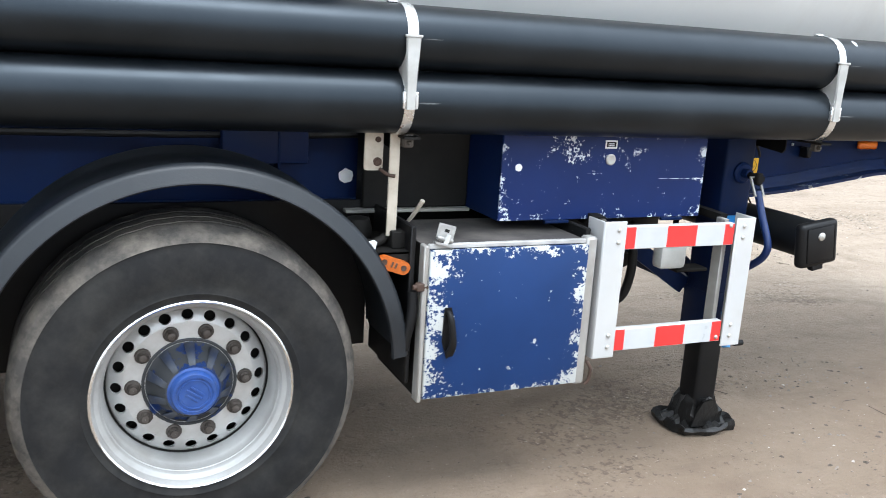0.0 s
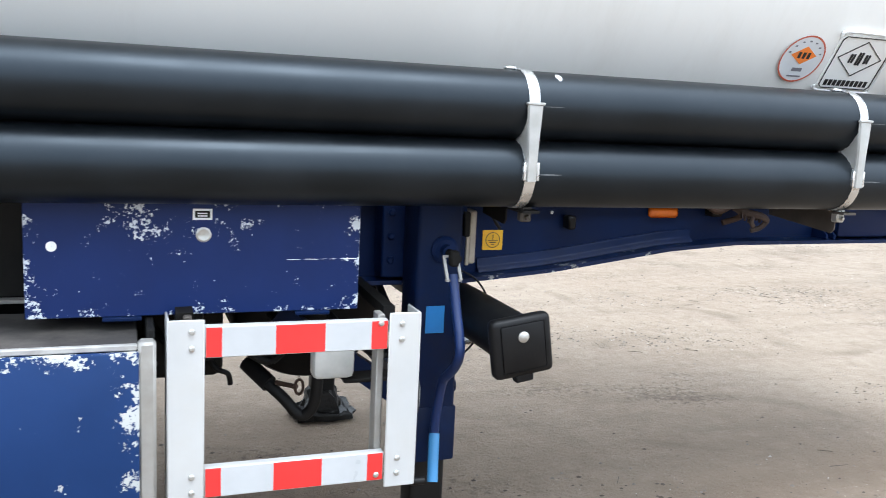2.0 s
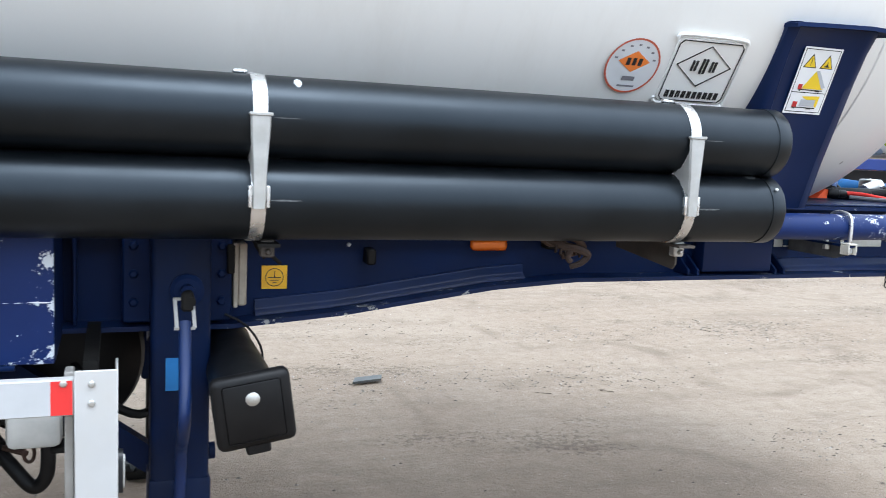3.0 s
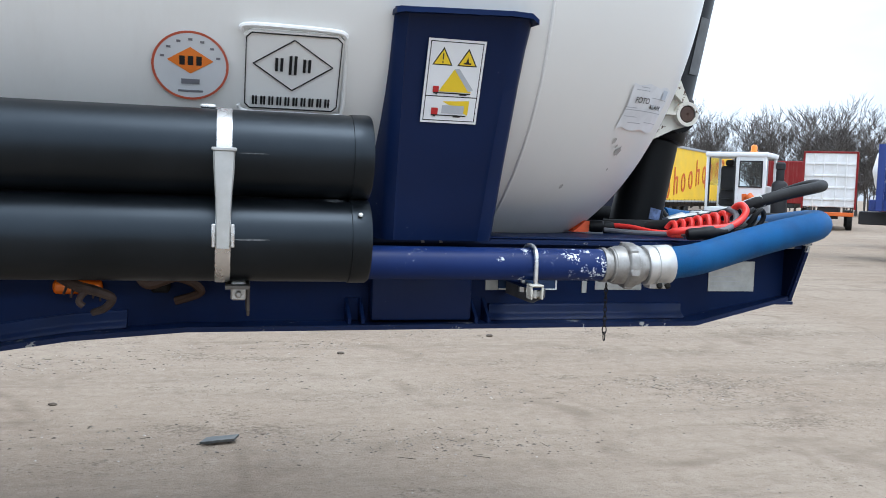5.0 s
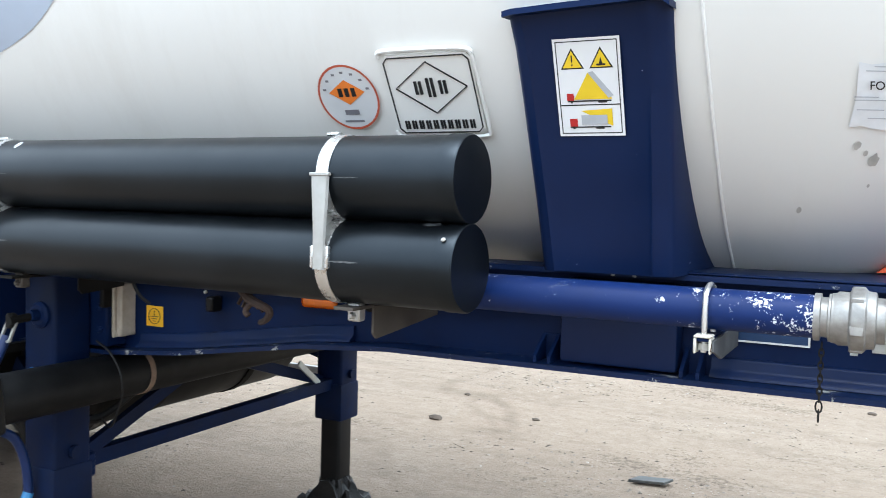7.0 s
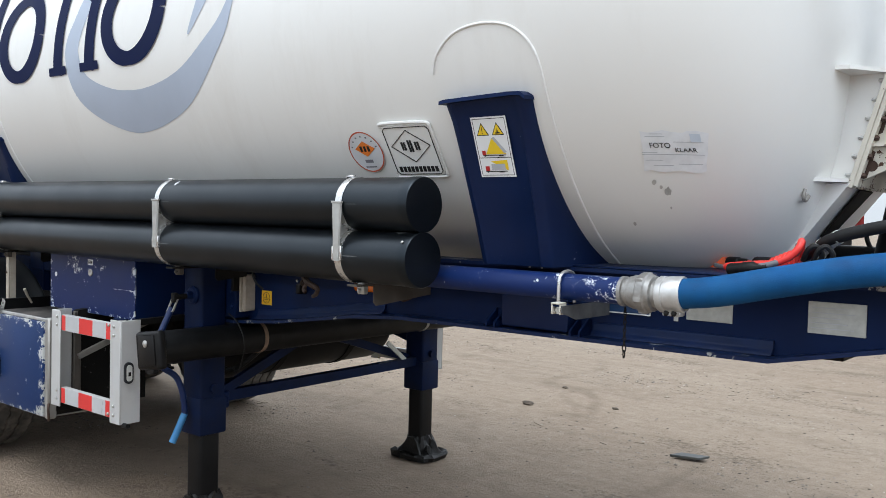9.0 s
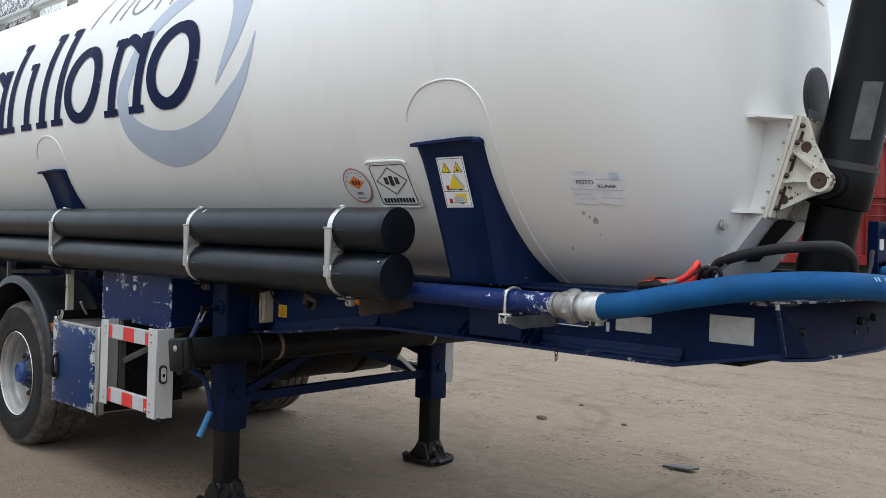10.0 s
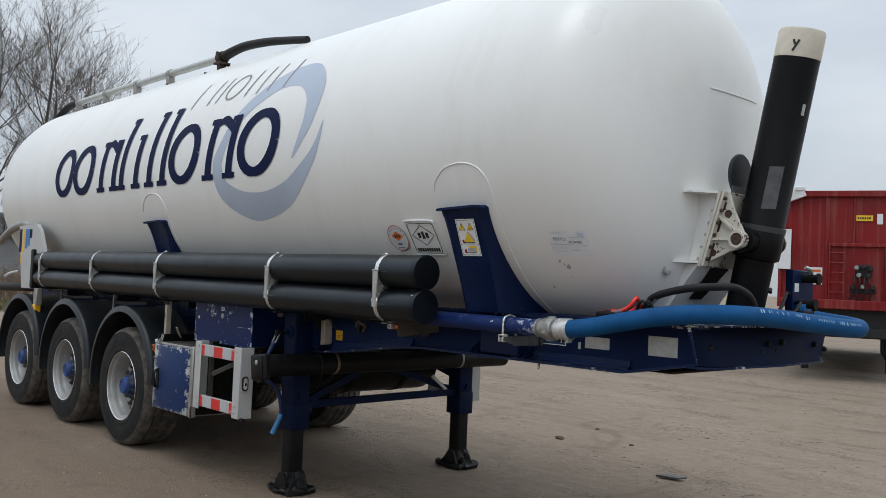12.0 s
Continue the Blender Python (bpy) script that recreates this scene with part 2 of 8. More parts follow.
yellow_label = mat("yellow_label", (0.80, 0.44, 0.01), 0.4, 0, 0.06, 14, 0.02, 120)
sign_yellow = mat("sign_yellow", (0.82, 0.58, 0.02), 0.4, 0, 0.04, 14, 0.0, 120)
sign_white = mat("sign_white", (0.80, 0.81, 0.82), 0.4, 0, 0.03, 14, 0.0, 120)
sign_black = mat("sign_black", (0.014, 0.014, 0.015), 0.45, 0, 0.1, 14, 0.0, 120)
sign_red = mat("sign_red", (0.45, 0.02, 0.02), 0.45, 0, 0.1, 14, 0.0, 120)
sign_grey = mat("sign_grey", (0.45, 0.47, 0.50), 0.45, 0, 0.1, 14, 0.0, 120)
sign_orange = mat("sign_orange", (0.78, 0.21, 0.03), 0.4, 0, 0.05, 14, 0.0, 120)
ring_red = mat("sticker_ring", (0.50, 0.10, 0.05), 0.4, 0, 0.05, 14, 0.0, 120)
sticker_white = mat("sticker_off_white", (0.64, 0.66, 0.68), 0.35, 0, 0.05, 14, 0.0, 120)
sticker_grey = mat("sticker_pale_blue", (0.55, 0.62, 0.70), 0.4, 0, 0.05, 14, 0.0, 120)
print_pale = mat("faded_print", (0.20, 0.33, 0.48), 0.6, 0, 0.3, 40, 0.0, 120)
front_dirty = mat("greasy_front_plate", (0.0034, 0.0085, 0.034), 0.55, 0, 0.3, 6, 0.1, 90, (0.006, 0.0075, 0.014), 0.5, 0.06)
plate_blue = mat("plate_dark_blue", (0.010, 0.045, 0.13), 0.45, 0, 0.15, 14, 0.0, 120)
label_blue = mat("label_blue", (0.02, 0.17, 0.45), 0.45, 0, 0.1, 14, 0.0, 120)
scuff_grey = mat("scuff_grey", (0.46, 0.45, 0.42), 0.55, 0, 0.2, 30, 0.05, 120)
cream_paint = mat("dirty_cream_paint", (0.47, 0.42, 0.345), 0.5, 0, 0.12, 14, 0.06, 90, (0.20, 0.155, 0.11), 0.55)
locker_top_mat = mat("dusty_locker_top", (0.045, 0.041, 0.039), 0.75, 0.1, 0.3, 7, 0.1, 60, (0.17, 0.15, 0.135), 0.65)
rim_barrel = mat("dusty_rim_barrel", (0.32, 0.32, 0.312), 0.48, 0.2, 0.1, 8, 0.05, 90, (0.20, 0.185, 0.165), 0.6)
torn_label = mat("torn_grey_label", (0.075, 0.08, 0.085), 0.55, 0, 0.35, 18, 0.1, 90, (0.16, 0.16, 0.16), 0.5)
arm_grey = mat("weathered_zinc", (0.080, 0.070, 0.060), 0.6, 0.3, 0.25, 14, 0.08, 60, (0.09, 0.075, 0.06), 0.5)
scuff_strut = mat("dirty_grey_strut", (0.19, 0.18, 0.165), 0.55, 0.2, 0.25, 14, 0.08, 60, (0.10, 0.085, 0.07), 0.5)
rubbed_edge = mat("rubbed_pale_edge", (0.42, 0.41, 0.395), 0.5, 0.2, 0.2, 14, 0.08, 80, (0.18, 0.165, 0.15), 0.6)
tan_strap = mat("tan_webbing", (0.20, 0.135, 0.095), 0.7, 0, 0.3, 30, 0.2, 160)
paper = mat("paper_label", (0.76, 0.78, 0.80), 0.6, 0, 0.07, 30, 0.03, 120)
plate_mat = mat("type_plate", (0.50, 0.52, 0.50), 0.4, 0.4, 0.12, 30, 0.03, 120, (0.3, 0.3, 0.27), 0.4)
letter_blue = mat("lettering_navy", (0.0048, 0.0105, 0.050), 0.5, 0, 0.06, 5, 0.0, 100, spec=0.06)
swirl_blue = mat("swirl_pale_blue", (0.40, 0.46, 0.56), 0.32, 0, 0.05, 3, 0.0, 100)
line_grey = mat("lettering_grey", (0.17, 0.17, 0.19), 0.35, 0, 0.06, 5, 0.0, 100)
hose_blue = mat("blue_rubber_hose", (0.004, 0.066, 0.195), 0.66, 0, 0.18, 14, 0.25, 240, (0.012, 0.10, 0.23), 0.4, 0.2)
handle_blue = mat("light_blue_grip", (0.045, 0.20, 0.42), 0.45, 0, 0.08, 14, 0.02, 100)
hose_black = mat("black_hose", (0.007, 0.007, 0.0075), 0.6, 0, 0.2, 20, 0.2, 120, (0.022, 0.022, 0.022), 0.4, 0.3)
cable_red = mat("red_coil_cable", (0.72, 0.035, 0.025), 0.35, 0, 0.1, 20, 0.02, 100)
cable_grey = mat("grey_cable", (0.12, 0.12, 0.13), 0.55, 0, 0.1, 20, 0.02, 100)
red_plastic = mat("red_orange_plastic", (0.75, 0.10, 0.02), 0.4, 0, 0.1, 20, 0.02, 100)
tape_white = mat("masking_tape", (0.62, 0.57, 0.47), 0.55, 0, 0.1, 16, 0.06, 100)
weld = mat("weld_bead", (0.78, 0.78, 0.76), 0.35, 0, 0.04, 30, 0.3, 120)
clear_plastic = mat("milky_plastic", (0.46, 0.46, 0.435), 0.35, 0, 0.12, 18, 0.05, 100)

# ---- geometry helpers ----


def mesh_of(bm, name, angle=38):
    bmesh.ops.recalc_face_normals(bm, faces=bm.faces)
    me = bpy.data.meshes.new(name)
    bm.to_mesh(me)
    bm.free()
    me.polygons.foreach_set("use_smooth", [True] * len(me.polygons))
    me.set_sharp_from_angle(angle=radians(angle))
    return me


ORIGINS = {}


def thing(name, loc, label, category, group="", kind=""):
    ob = new(name)
    ob.empty_display_size = 0.1
    ob.location = loc
    ORIGINS[ob] = Matrix.Translation(loc)
    return tagged(ob, label, category, group, kind)


def part(name, bm, material, parent, label="", at=None, angle=38, kind=""):
    """Links a bmesh (in world places) or a shared mesh as one object under a thing or a part."""
    me = mesh_of(bm, name, angle) if isinstance(bm, bmesh.types.BMesh) else bm
    if material and not me.materials:
        me.materials.append(material)
    ob = new(name, me)
    if parent is not None:
        ob.parent = parent
        if parent in ORIGINS:
            ob.matrix_parent_inverse = ORIGINS[parent].inverted()
    if at is not None:
        ob.matrix_basis = at
    return tagged(ob, label, "", "", kind)


def solid(name, bm, material, label, category, group="", kind="", angle=38):
    """A thing that is one mesh, with its origin at its base."""
    bm.verts.ensure_lookup_table()
    lo = Vector([min(v.co[i] for v in bm.verts) for i in range(3)])
    hi = Vector([max(v.co[i] for v in bm.verts) for i in range(3)])
    c = Vector(((lo.x + hi.x) / 2, (lo.y + hi.y) / 2, lo.z))
    bmesh.ops.translate(bm, verts=bm.verts, vec=-c)
    me = mesh_of(bm, name, angle)
    me.materials.append(material)
    ob = new(name, me)
    ob.location = c
    return tagged(ob, label, category, group, kind)


def B():
    return bmesh.new()


def box(bm, x0, x1, y0, y1, z0, z1, bev=0.0, seg=1):
    r = bmesh.ops.create_cube(bm, size=1.0)
    vs = r["verts"]
    for v in vs:
        v.co = Vector((x0 + (v.co.x + 0.5) * (x1 - x0), y0 + (v.co.y + 0.5) * (y1 - y0), z0 + (v.co.z + 0.5) * (z1 - z0)))
    if bev:
        es = list({e for v in vs for e in v.link_edges})
        bmesh.ops.bevel(bm, geom=es, offset=bev, segments=seg, profile=0.5, affect='EDGES')
    return bm


def frame_of(d):
    d = Vector(d).normalized()
    s = Vector((0, 0, 1)) if abs(d.z) < 0.9 else Vector((1, 0, 0))
    a = d.cross(s).normalized()
    return d, a, a.cross(d).normalized()


def rings(bm, loops, close=True, caps=True):
    rows = [[bm.verts.new(p) for p in lp] for lp in loops]
    n = len(rows[0])
    for a, b in zip(rows, rows[1:]):
        for i in range(n if close else n - 1):
            bm.faces.new((a[i], a[(i + 1) % n], b[(i + 1) % n], b[i]))
    if caps and close:
        bm.faces.new(rows[0][::-1])
        bm.faces.new(rows[-1])
    return rows


def cyl(bm, p0, p1, r0, r1=None, seg=24, caps=True):
    p0, p1 = Vector(p0), Vector(p1)
    r1 = r0 if r1 is None else r1
    d, a, b = frame_of(p1 - p0)
    ang = [2 * math.pi * i / seg for i in range(seg)]
    rings(bm, [[p + (a * math.cos(t) + b * math.sin(t)) * r for t in ang] for p, r in ((p0, r0), (p1, r1))], True, caps)
    return bm


def lathe(bm, centre, axis, prof, seg=48, caps=False):
    """prof: (radius, distance along axis)."""
    d, a, b = frame_of(axis)
    c = Vector(centre)
    ang = [2 * math.pi * i / seg for i in range(seg)]
    rings(bm, [[c + d * h + (a * math.cos(t) + b * math.sin(t)) * r for t in ang] for r, h in prof], True, caps)
    return bm


def smooth_path(pts, per=8):
    pts = [Vector(p) for p in pts]
    out = []
    for i in range(len(pts) - 1):
        p0, p1, p2, p3 = pts[max(0, i - 1)], pts[i], pts[i + 1], pts[min(len(pts) - 1, i + 2)]
        for k in range(per):
            t = k / per
            out.append(0.5 * ((2 * p1) + (p2 - p0) * t + (2 * p0 - 5 * p1 + 4 * p2 - p3) * t * t + (3 * p1 - p0 - 3 * p2 + p3) * t ** 3))
    out.append(pts[-1])
    return out


def sweep(bm, pts, r, seg=12, per=8, smooth=True, caps=True):
    pts = smooth_path(pts, per) if smooth else [Vector(p) for p in pts]
    d, a, b = frame_of(pts[1] - pts[0])
    loops = []
    for i, p in enumerate(pts):
        t = (pts[min(i + 1, len(pts) - 1)] - pts[max(i - 1, 0)]).normalized()
        a = (a - t * a.dot(t)).normalized()
        b = t.cross(a)
        rr = r(i / (len(pts) - 1)) if callable(r) else r
        loops.append([p + (a * math.cos(2 * math.pi * k / seg) + b * math.sin(2 * math.pi * k / seg)) * rr for k in range(seg)])
    rings(bm, loops, True, caps)
    return bm


def prism(bm, poly, vec):
    """Solid from a flat loop of places, pushed along vec."""
    vec = Vector(vec)
    a = [bm.verts.new(p) for p in poly]
    b = [bm.verts.new(Vector(p) + vec) for p in poly]
    n = len(a)
    bm.faces.new(a)
    bm.faces.new(b[::-1])
    for i in range(n):
        bm.faces.new((a[(i + 1) % n], a[i], b[i], b[(i + 1) % n]))
    return bm


def bevel_all(bm, off, seg=1, min_angle=30):
    es = [e for e in bm.edges if len(e.link_faces) == 2 and e.calc_face_angle(0) > radians(min_angle)]
    bmesh.ops.bevel(bm, geom=es, offset=off, segments=seg, profile=0.5, affect='EDGES')
    return bm


def bar(bm, p0, p1, w, h, up=(0, 0, 1)):
    """A straight bar of section w x h between two places."""
    p0, p1 = Vector(p0), Vector(p1)
    d = (p1 - p0).normalized()
    s = d.cross(Vector(up)).normalized()
    u = s.cross(d)
    loops = [[p + s * (w / 2 * i) + u * (h / 2 * j) for i, j in ((-1, -1), (1, -1), (1, 1), (-1, 1))] for p in (p0, p1)]
    rings(bm, loops)
    return bm


def bolts(bm, places, axis, r=0.009, h=0.006, seg=8):
    d = Vector(axis).normalized()
    for p in places:
        lathe(bm, p, d, ((r, 0), (r, h * 0.5), (r * 0.6, h), (0.0004, h * 1.05)), seg)
    return bm


def bolt_parts(name, places, axis, r, h, material, parent, seg=8):
    """Each bolt as a part of its own, on one shared mesh."""
    bm = B()
    bolts(bm, [(0, 0, 0)], axis, r, h, seg)
    me = mesh_of(bm, name)
    for p in places:
        part(name, me, material, parent, "", Matrix.Translation(Vector(p)))

# ---- ground ----


def ground_material():
    m = bpy.data.materials.new("packed_sand")
    m.use_nodes = True
    n, l = m.node_tree.nodes, m.node_tree.links
    b = n["Principled BSDF"]
    co = n.new("ShaderNodeTexCoord")

    def noise_tex(scale, detail, rough=0.6, stretch=None, turn=0):
        t = n.new("ShaderNodeTexNoise")
        t.inputs["Scale"].default_value, t.inputs["Detail"].default_value, t.inputs["Roughness"].default_value = scale, detail, rough
        if stretch:
            mp = n.new("ShaderNodeMapping")
            mp.inputs["Scale"].default_value = stretch
            mp.inputs["Rotation"].default_value = (0, 0, radians(turn))
            l.new(co.outputs["Object"], mp.inputs[0])
            l.new(mp.outputs[0], t.inputs["Vector"])
        else:
            l.new(co.outputs["Object"], t.inputs["Vector"])
        return t.outputs[0]

    def mixed(fac, a, bcol):
        mx = n.new("ShaderNodeMix")
        mx.data_type = 'RGBA'
        l.new(fac, mx.inputs[0])
        for i, c in ((6, a), (7, bcol)):
            if isinstance(c, tuple):
                mx.inputs[i].default_value = (*c, 1)
            else:
                l.new(c, mx.inputs[i])
        return mx.outputs[2]

    def ranged(v, a, z, lo=0.0, hi=1.0):
        r = n.new("ShaderNodeMapRange")
        r.inputs[1].default_value, r.inputs[2].default_value, r.inputs[3].default_value, r.inputs[4].default_value = a, z, lo, hi
        l.new(v, r.inputs[0])
        return r.outputs[0]

    damp = noise_tex(0.22, 5, 0.6)
    tracks = noise_tex(1.1, 5, 0.6, (0.22, 1.6, 1), 24)
    patch = noise_tex(1.9, 8, 0.7)
    grit = noise_tex(38, 4, 0.7)
    sand = noise_tex(190, 2, 0.6)
    c = mixed(ranged(damp, 0.35, 0.65), (0.226, 0.178, 0.133), (0.276, 0.230, 0.180))
    c = mixed(ranged(tracks, 0.47, 0.70, 0, 0.6), c, (0.160, 0.125, 0.093))
    c = mixed(ranged(patch, 0.60, 0.72, 0, 0.5), c, (0.150, 0.123, 0.099))
    c = mixed(ranged(grit, 0.57, 0.72, 0, 0.45), c, (0.327, 0.294, 0.259))
    c = mixed(ranged(grit, 0.30, 0.42, 0.45, 0), c, (0.111, 0.094, 0.077))
    c = mixed(ranged(sand, 0.35, 0.7, 0, 0.22), c, (0.340, 0.307, 0.269))
    mottle = noise_tex(9, 6, 0.7)
    c = mixed(ranged(mottle, 0.52, 0.70, 0, 0.45), c, (0.155, 0.122, 0.094))
    c = mixed(ranged(mottle, 0.48, 0.32, 0, 0.35), c, (0.36, 0.312, 0.262))
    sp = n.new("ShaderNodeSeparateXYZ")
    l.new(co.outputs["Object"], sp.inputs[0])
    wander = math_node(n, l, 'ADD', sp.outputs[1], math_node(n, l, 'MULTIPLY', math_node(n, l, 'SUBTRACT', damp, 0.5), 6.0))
    # the strip on the near side of the trailer is darker, browner sand
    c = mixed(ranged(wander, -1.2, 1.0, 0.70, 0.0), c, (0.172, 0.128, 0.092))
    streak = noise_tex(2.6, 7, 0.72, (0.35, 2.2, 1), 8)
    c = mixed(ranged(streak, 0.56, 0.70, 0, 0.5), c, (0.15, 0.118, 0.09))
    # crumbs of bark and gravel lie in drifts
    drift = noise_tex(0.75, 4, 0.62, (0.7, 1.5, 1), 14)
    crumbs = noise_tex(26, 5, 0.75)
    where = ranged(drift, 0.52, 0.66, 0.0, 0.16)
    c = mixed(ranged(math_node(n, l, 'ADD', crumbs, where), 0.62, 0.68, 0, 0.6), c, (0.085, 0.064, 0.047))
    flecks = noise_tex(44, 3, 0.7)
    c = mixed(ranged(math_node(n, l, 'ADD', flecks, math_node(n, l, 'MULTIPLY', where, 0.3)), 0.67, 0.70, 0, 0.6), c, (0.42, 0.37, 0.31))
    # old tyre tracks curve over the yard
    for sc, turn, amount in ((0.33, 10, 0.5), (0.55, 70, 0.35)):
        curve = math_node(n, l, 'ABSOLUTE', math_node(n, l, 'SUBTRACT', noise_tex(sc, 1.5, 0.5, (1.0, 1.0, 1), turn), 0.5))
        fade = ranged(noise_tex(1.3, 4, 0.7), 0.45, 0.65)
        c = mixed(math_node(n, l, 'MULTIPLY', ranged(curve, 0.006, 0.02, amount, 0.0), fade), c, (0.13, 0.098, 0.072))
    tone = n.new("ShaderNodeMix")
    tone.data_type = 'RGBA'
    tone.blend_type = 'MULTIPLY'
    tone.inputs[0].default_value = 1.0
    tone.inputs[7].default_value = (1.02, 0.975, 0.93, 1)
    l.new(c, tone.inputs[6])
    c = tone.outputs[2]
    l.new(c, b.inputs["Base Color"])
    b.inputs["Roughness"].default_value = 0.9
    b.inputs["Specular IOR Level"].default_value = 0.25
    h = math_node(n, l, 'ADD', math_node(n, l, 'MULTIPLY', patch, 1.0), math_node(n, l, 'MULTIPLY', grit, 0.45))
    h = math_node(n, l, 'ADD', h, math_node(n, l, 'MULTIPLY', sand, 0.15))
    h = math_node(n, l, 'ADD', h, math_node(n, l, 'MULTIPLY', crumbs, 0.35))
    bp = n.new("ShaderNodeBump")
    bp.inputs["Strength"].default_value, bp.inputs["Distance"].default_value = 0.8, 0.035
    l.new(h, bp.inputs["Height"])
    l.new(bp.outputs[0], b.inputs["Normal"])
    return m


def ground_height(x, y):
    """Slight ruts and heaps; flat where the trailer stands."""
    v = noise.noise(Vector((x * 0.25, y * 0.9, 0.3))) * 0.03 + noise.noise(Vector((x * 1.7, y * 1.7, 5.0))) * 0.008 + noise.noise(Vector((x * 5.1, y * 5.1, 9.0))) * 0.004
    far = min(1.0, max(0.0, (max(abs(x - 2) - 5, abs(y) - 2.2, 0)) / 3.0))
    return v * (0.12 + 0.88 * far) * max(0.0, 1 - max(abs(x), abs(y)) / 120)


def spaced(lo, hi, step, reach):
    inner = list(np.arange(lo, hi + 1e-6, step))
    out, d, s = [], 0.0, step
    while d < reach:
        s *= 1.16
        d += s
        out.append(d)
    return [lo - d for d in out[::-1]] + inner + [hi + d for d in out]


gx, gy = spaced(-6, 12, 0.12, 1500), spaced(-6, 12, 0.12, 1500)
ground_me = bpy.data.meshes.new("ground")
g_verts = [(x, y, ground_height(x, y)) for y in gy for x in gx]
g_w = len(gx)
ground_me.from_pydata(g_verts, [], [(j * g_w + i, j * g_w + i + 1, (j + 1) * g_w + i + 1, (j + 1) * g_w + i) for j in range(len(gy) - 1) for i in range(g_w - 1)])
ground_me.polygons.foreach_set("use_smooth", [True] * len(ground_me.polygons))
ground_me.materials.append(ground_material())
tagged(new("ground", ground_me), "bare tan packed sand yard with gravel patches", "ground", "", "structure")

# ---- silo semi-trailer ----
trailer = thing("semi_trailer", (2.7, 0, 0), "white tipping silo semi-trailer on a navy chassis, parked on its legs", "trailer")

TR, TZ, TX0, TA, TN = 1.16, 2.48, 4.93, 0.70, 2.9
RX0, RA = -3.35, 0.62


def tank_radius(x):
    if x > TX0:
        return TR * max(0.0, 1 - min(1, (x - TX0) / TA) ** TN) ** (1 / TN)
    if x < RX0:
        return TR * max(0.0, 1 - min(1, (RX0 - x) / RA) ** 2.4) ** (1 / 2.4)
    return TR


def on_tank(x, z, off=0.0):
    r = tank_radius(x) + off
    return Vector((x, -math.sqrt(max(0.0, r * r - (z - TZ) ** 2)), z))


bm = B()
prof = []
for k in range(26):
    t = (k / 25) ** 0.6
    prof.append((TR * t if k else 0.002, RX0 - RA * (1 - t ** 2.4) ** (1 / 2.4)))
prof += [(TR, -2.0), (TR, 0.0), (TR, 2.0), (TR, 4.0)]
for k in range(31):
    t = 1 - (k / 30) ** 1.7
    prof.append((max(0.002, TR * t), TX0 + TA * (1 - t ** TN) ** (1 / TN)))
lathe(bm, (0, 0, TZ), (1, 0, 0), prof, 128)
tank = part("tank", bm, white_tank, trailer, "off-white cylindrical silo tank with a domed front")


def strip(bm, pts, widths, off=0.003, cols=4, per=8, smooth=True):
    """A painted band on the tank along (x, z) places, with its widths."""
    p3 = [Vector((p[0], 0, p[1])) for p in pts]
    if smooth:
        path = smooth_path(p3, per)
    else:
        path = [p3[0].lerp(p3[-1], k / per) for k in range(per + 1)] if len(p3) == 2 else p3
    n = len(path) - 1
    rows = []
    for i, p in enumerate(path):
        t = (path[min(i + 1, n)] - path[max(i - 1, 0)]).normalized()
        s = Vector((-t.z, 0, t.x))
        f = i / n * (len(widths) - 1)
        k = min(int(f), len(widths) - 2) if len(widths) > 1 else 0
        w = widths[0] if len(widths) == 1 else widths[k] + (widths[k + 1] - widths[k]) * (f - k)
        rows.append([bm.verts.new(on_tank(*((p + s * (w * (c / cols - 0.5))).xz), off)) for c in range(cols + 1)])
    for a, b in zip(rows, rows[1:]):
        for c in range(cols):
            bm.faces.new((a[c], a[c + 1], b[c + 1], b[c]))
    return bm


def ring_mark(bm, cx, cz, rx, rz, w, slant=0.0, a0=0, a1=360, off=0.003):
    pts, wid = [], []
    for k in range(25):
        a = radians(a0 + (a1 - a0) * k / 24)
        z = rz * math.sin(a)
        pts.append((cx + rx * math.cos(a) + slant * z, cz + z))
        wid.append(w * (0.62 + 0.38 * abs(math.cos(a))))
    return strip(bm, pts, wid, off, 3, 3)


SLANT = 0.16
BASE, XH, ASC = 2.33, 0.49, 0.68


def glyph_bar(bm, x, w, h, feet=True):
    strip(bm, [(x, BASE), (x + SLANT * h, BASE + h)], [w], 0.0055, 3, 12, False)
    if feet:
        strip(bm, [(x - w * 0.95, BASE + 0.02), (x + w * 1.0, BASE + 0.02)], [0.045], 0.0058, 2, 4, False)
        strip(bm, [(x + SLANT * h - w * 1.0, BASE + h - 0.02), (x + SLANT * h + w * 0.45, BASE + h - 0.02)], [0.045], 0.0058, 2, 4, False)


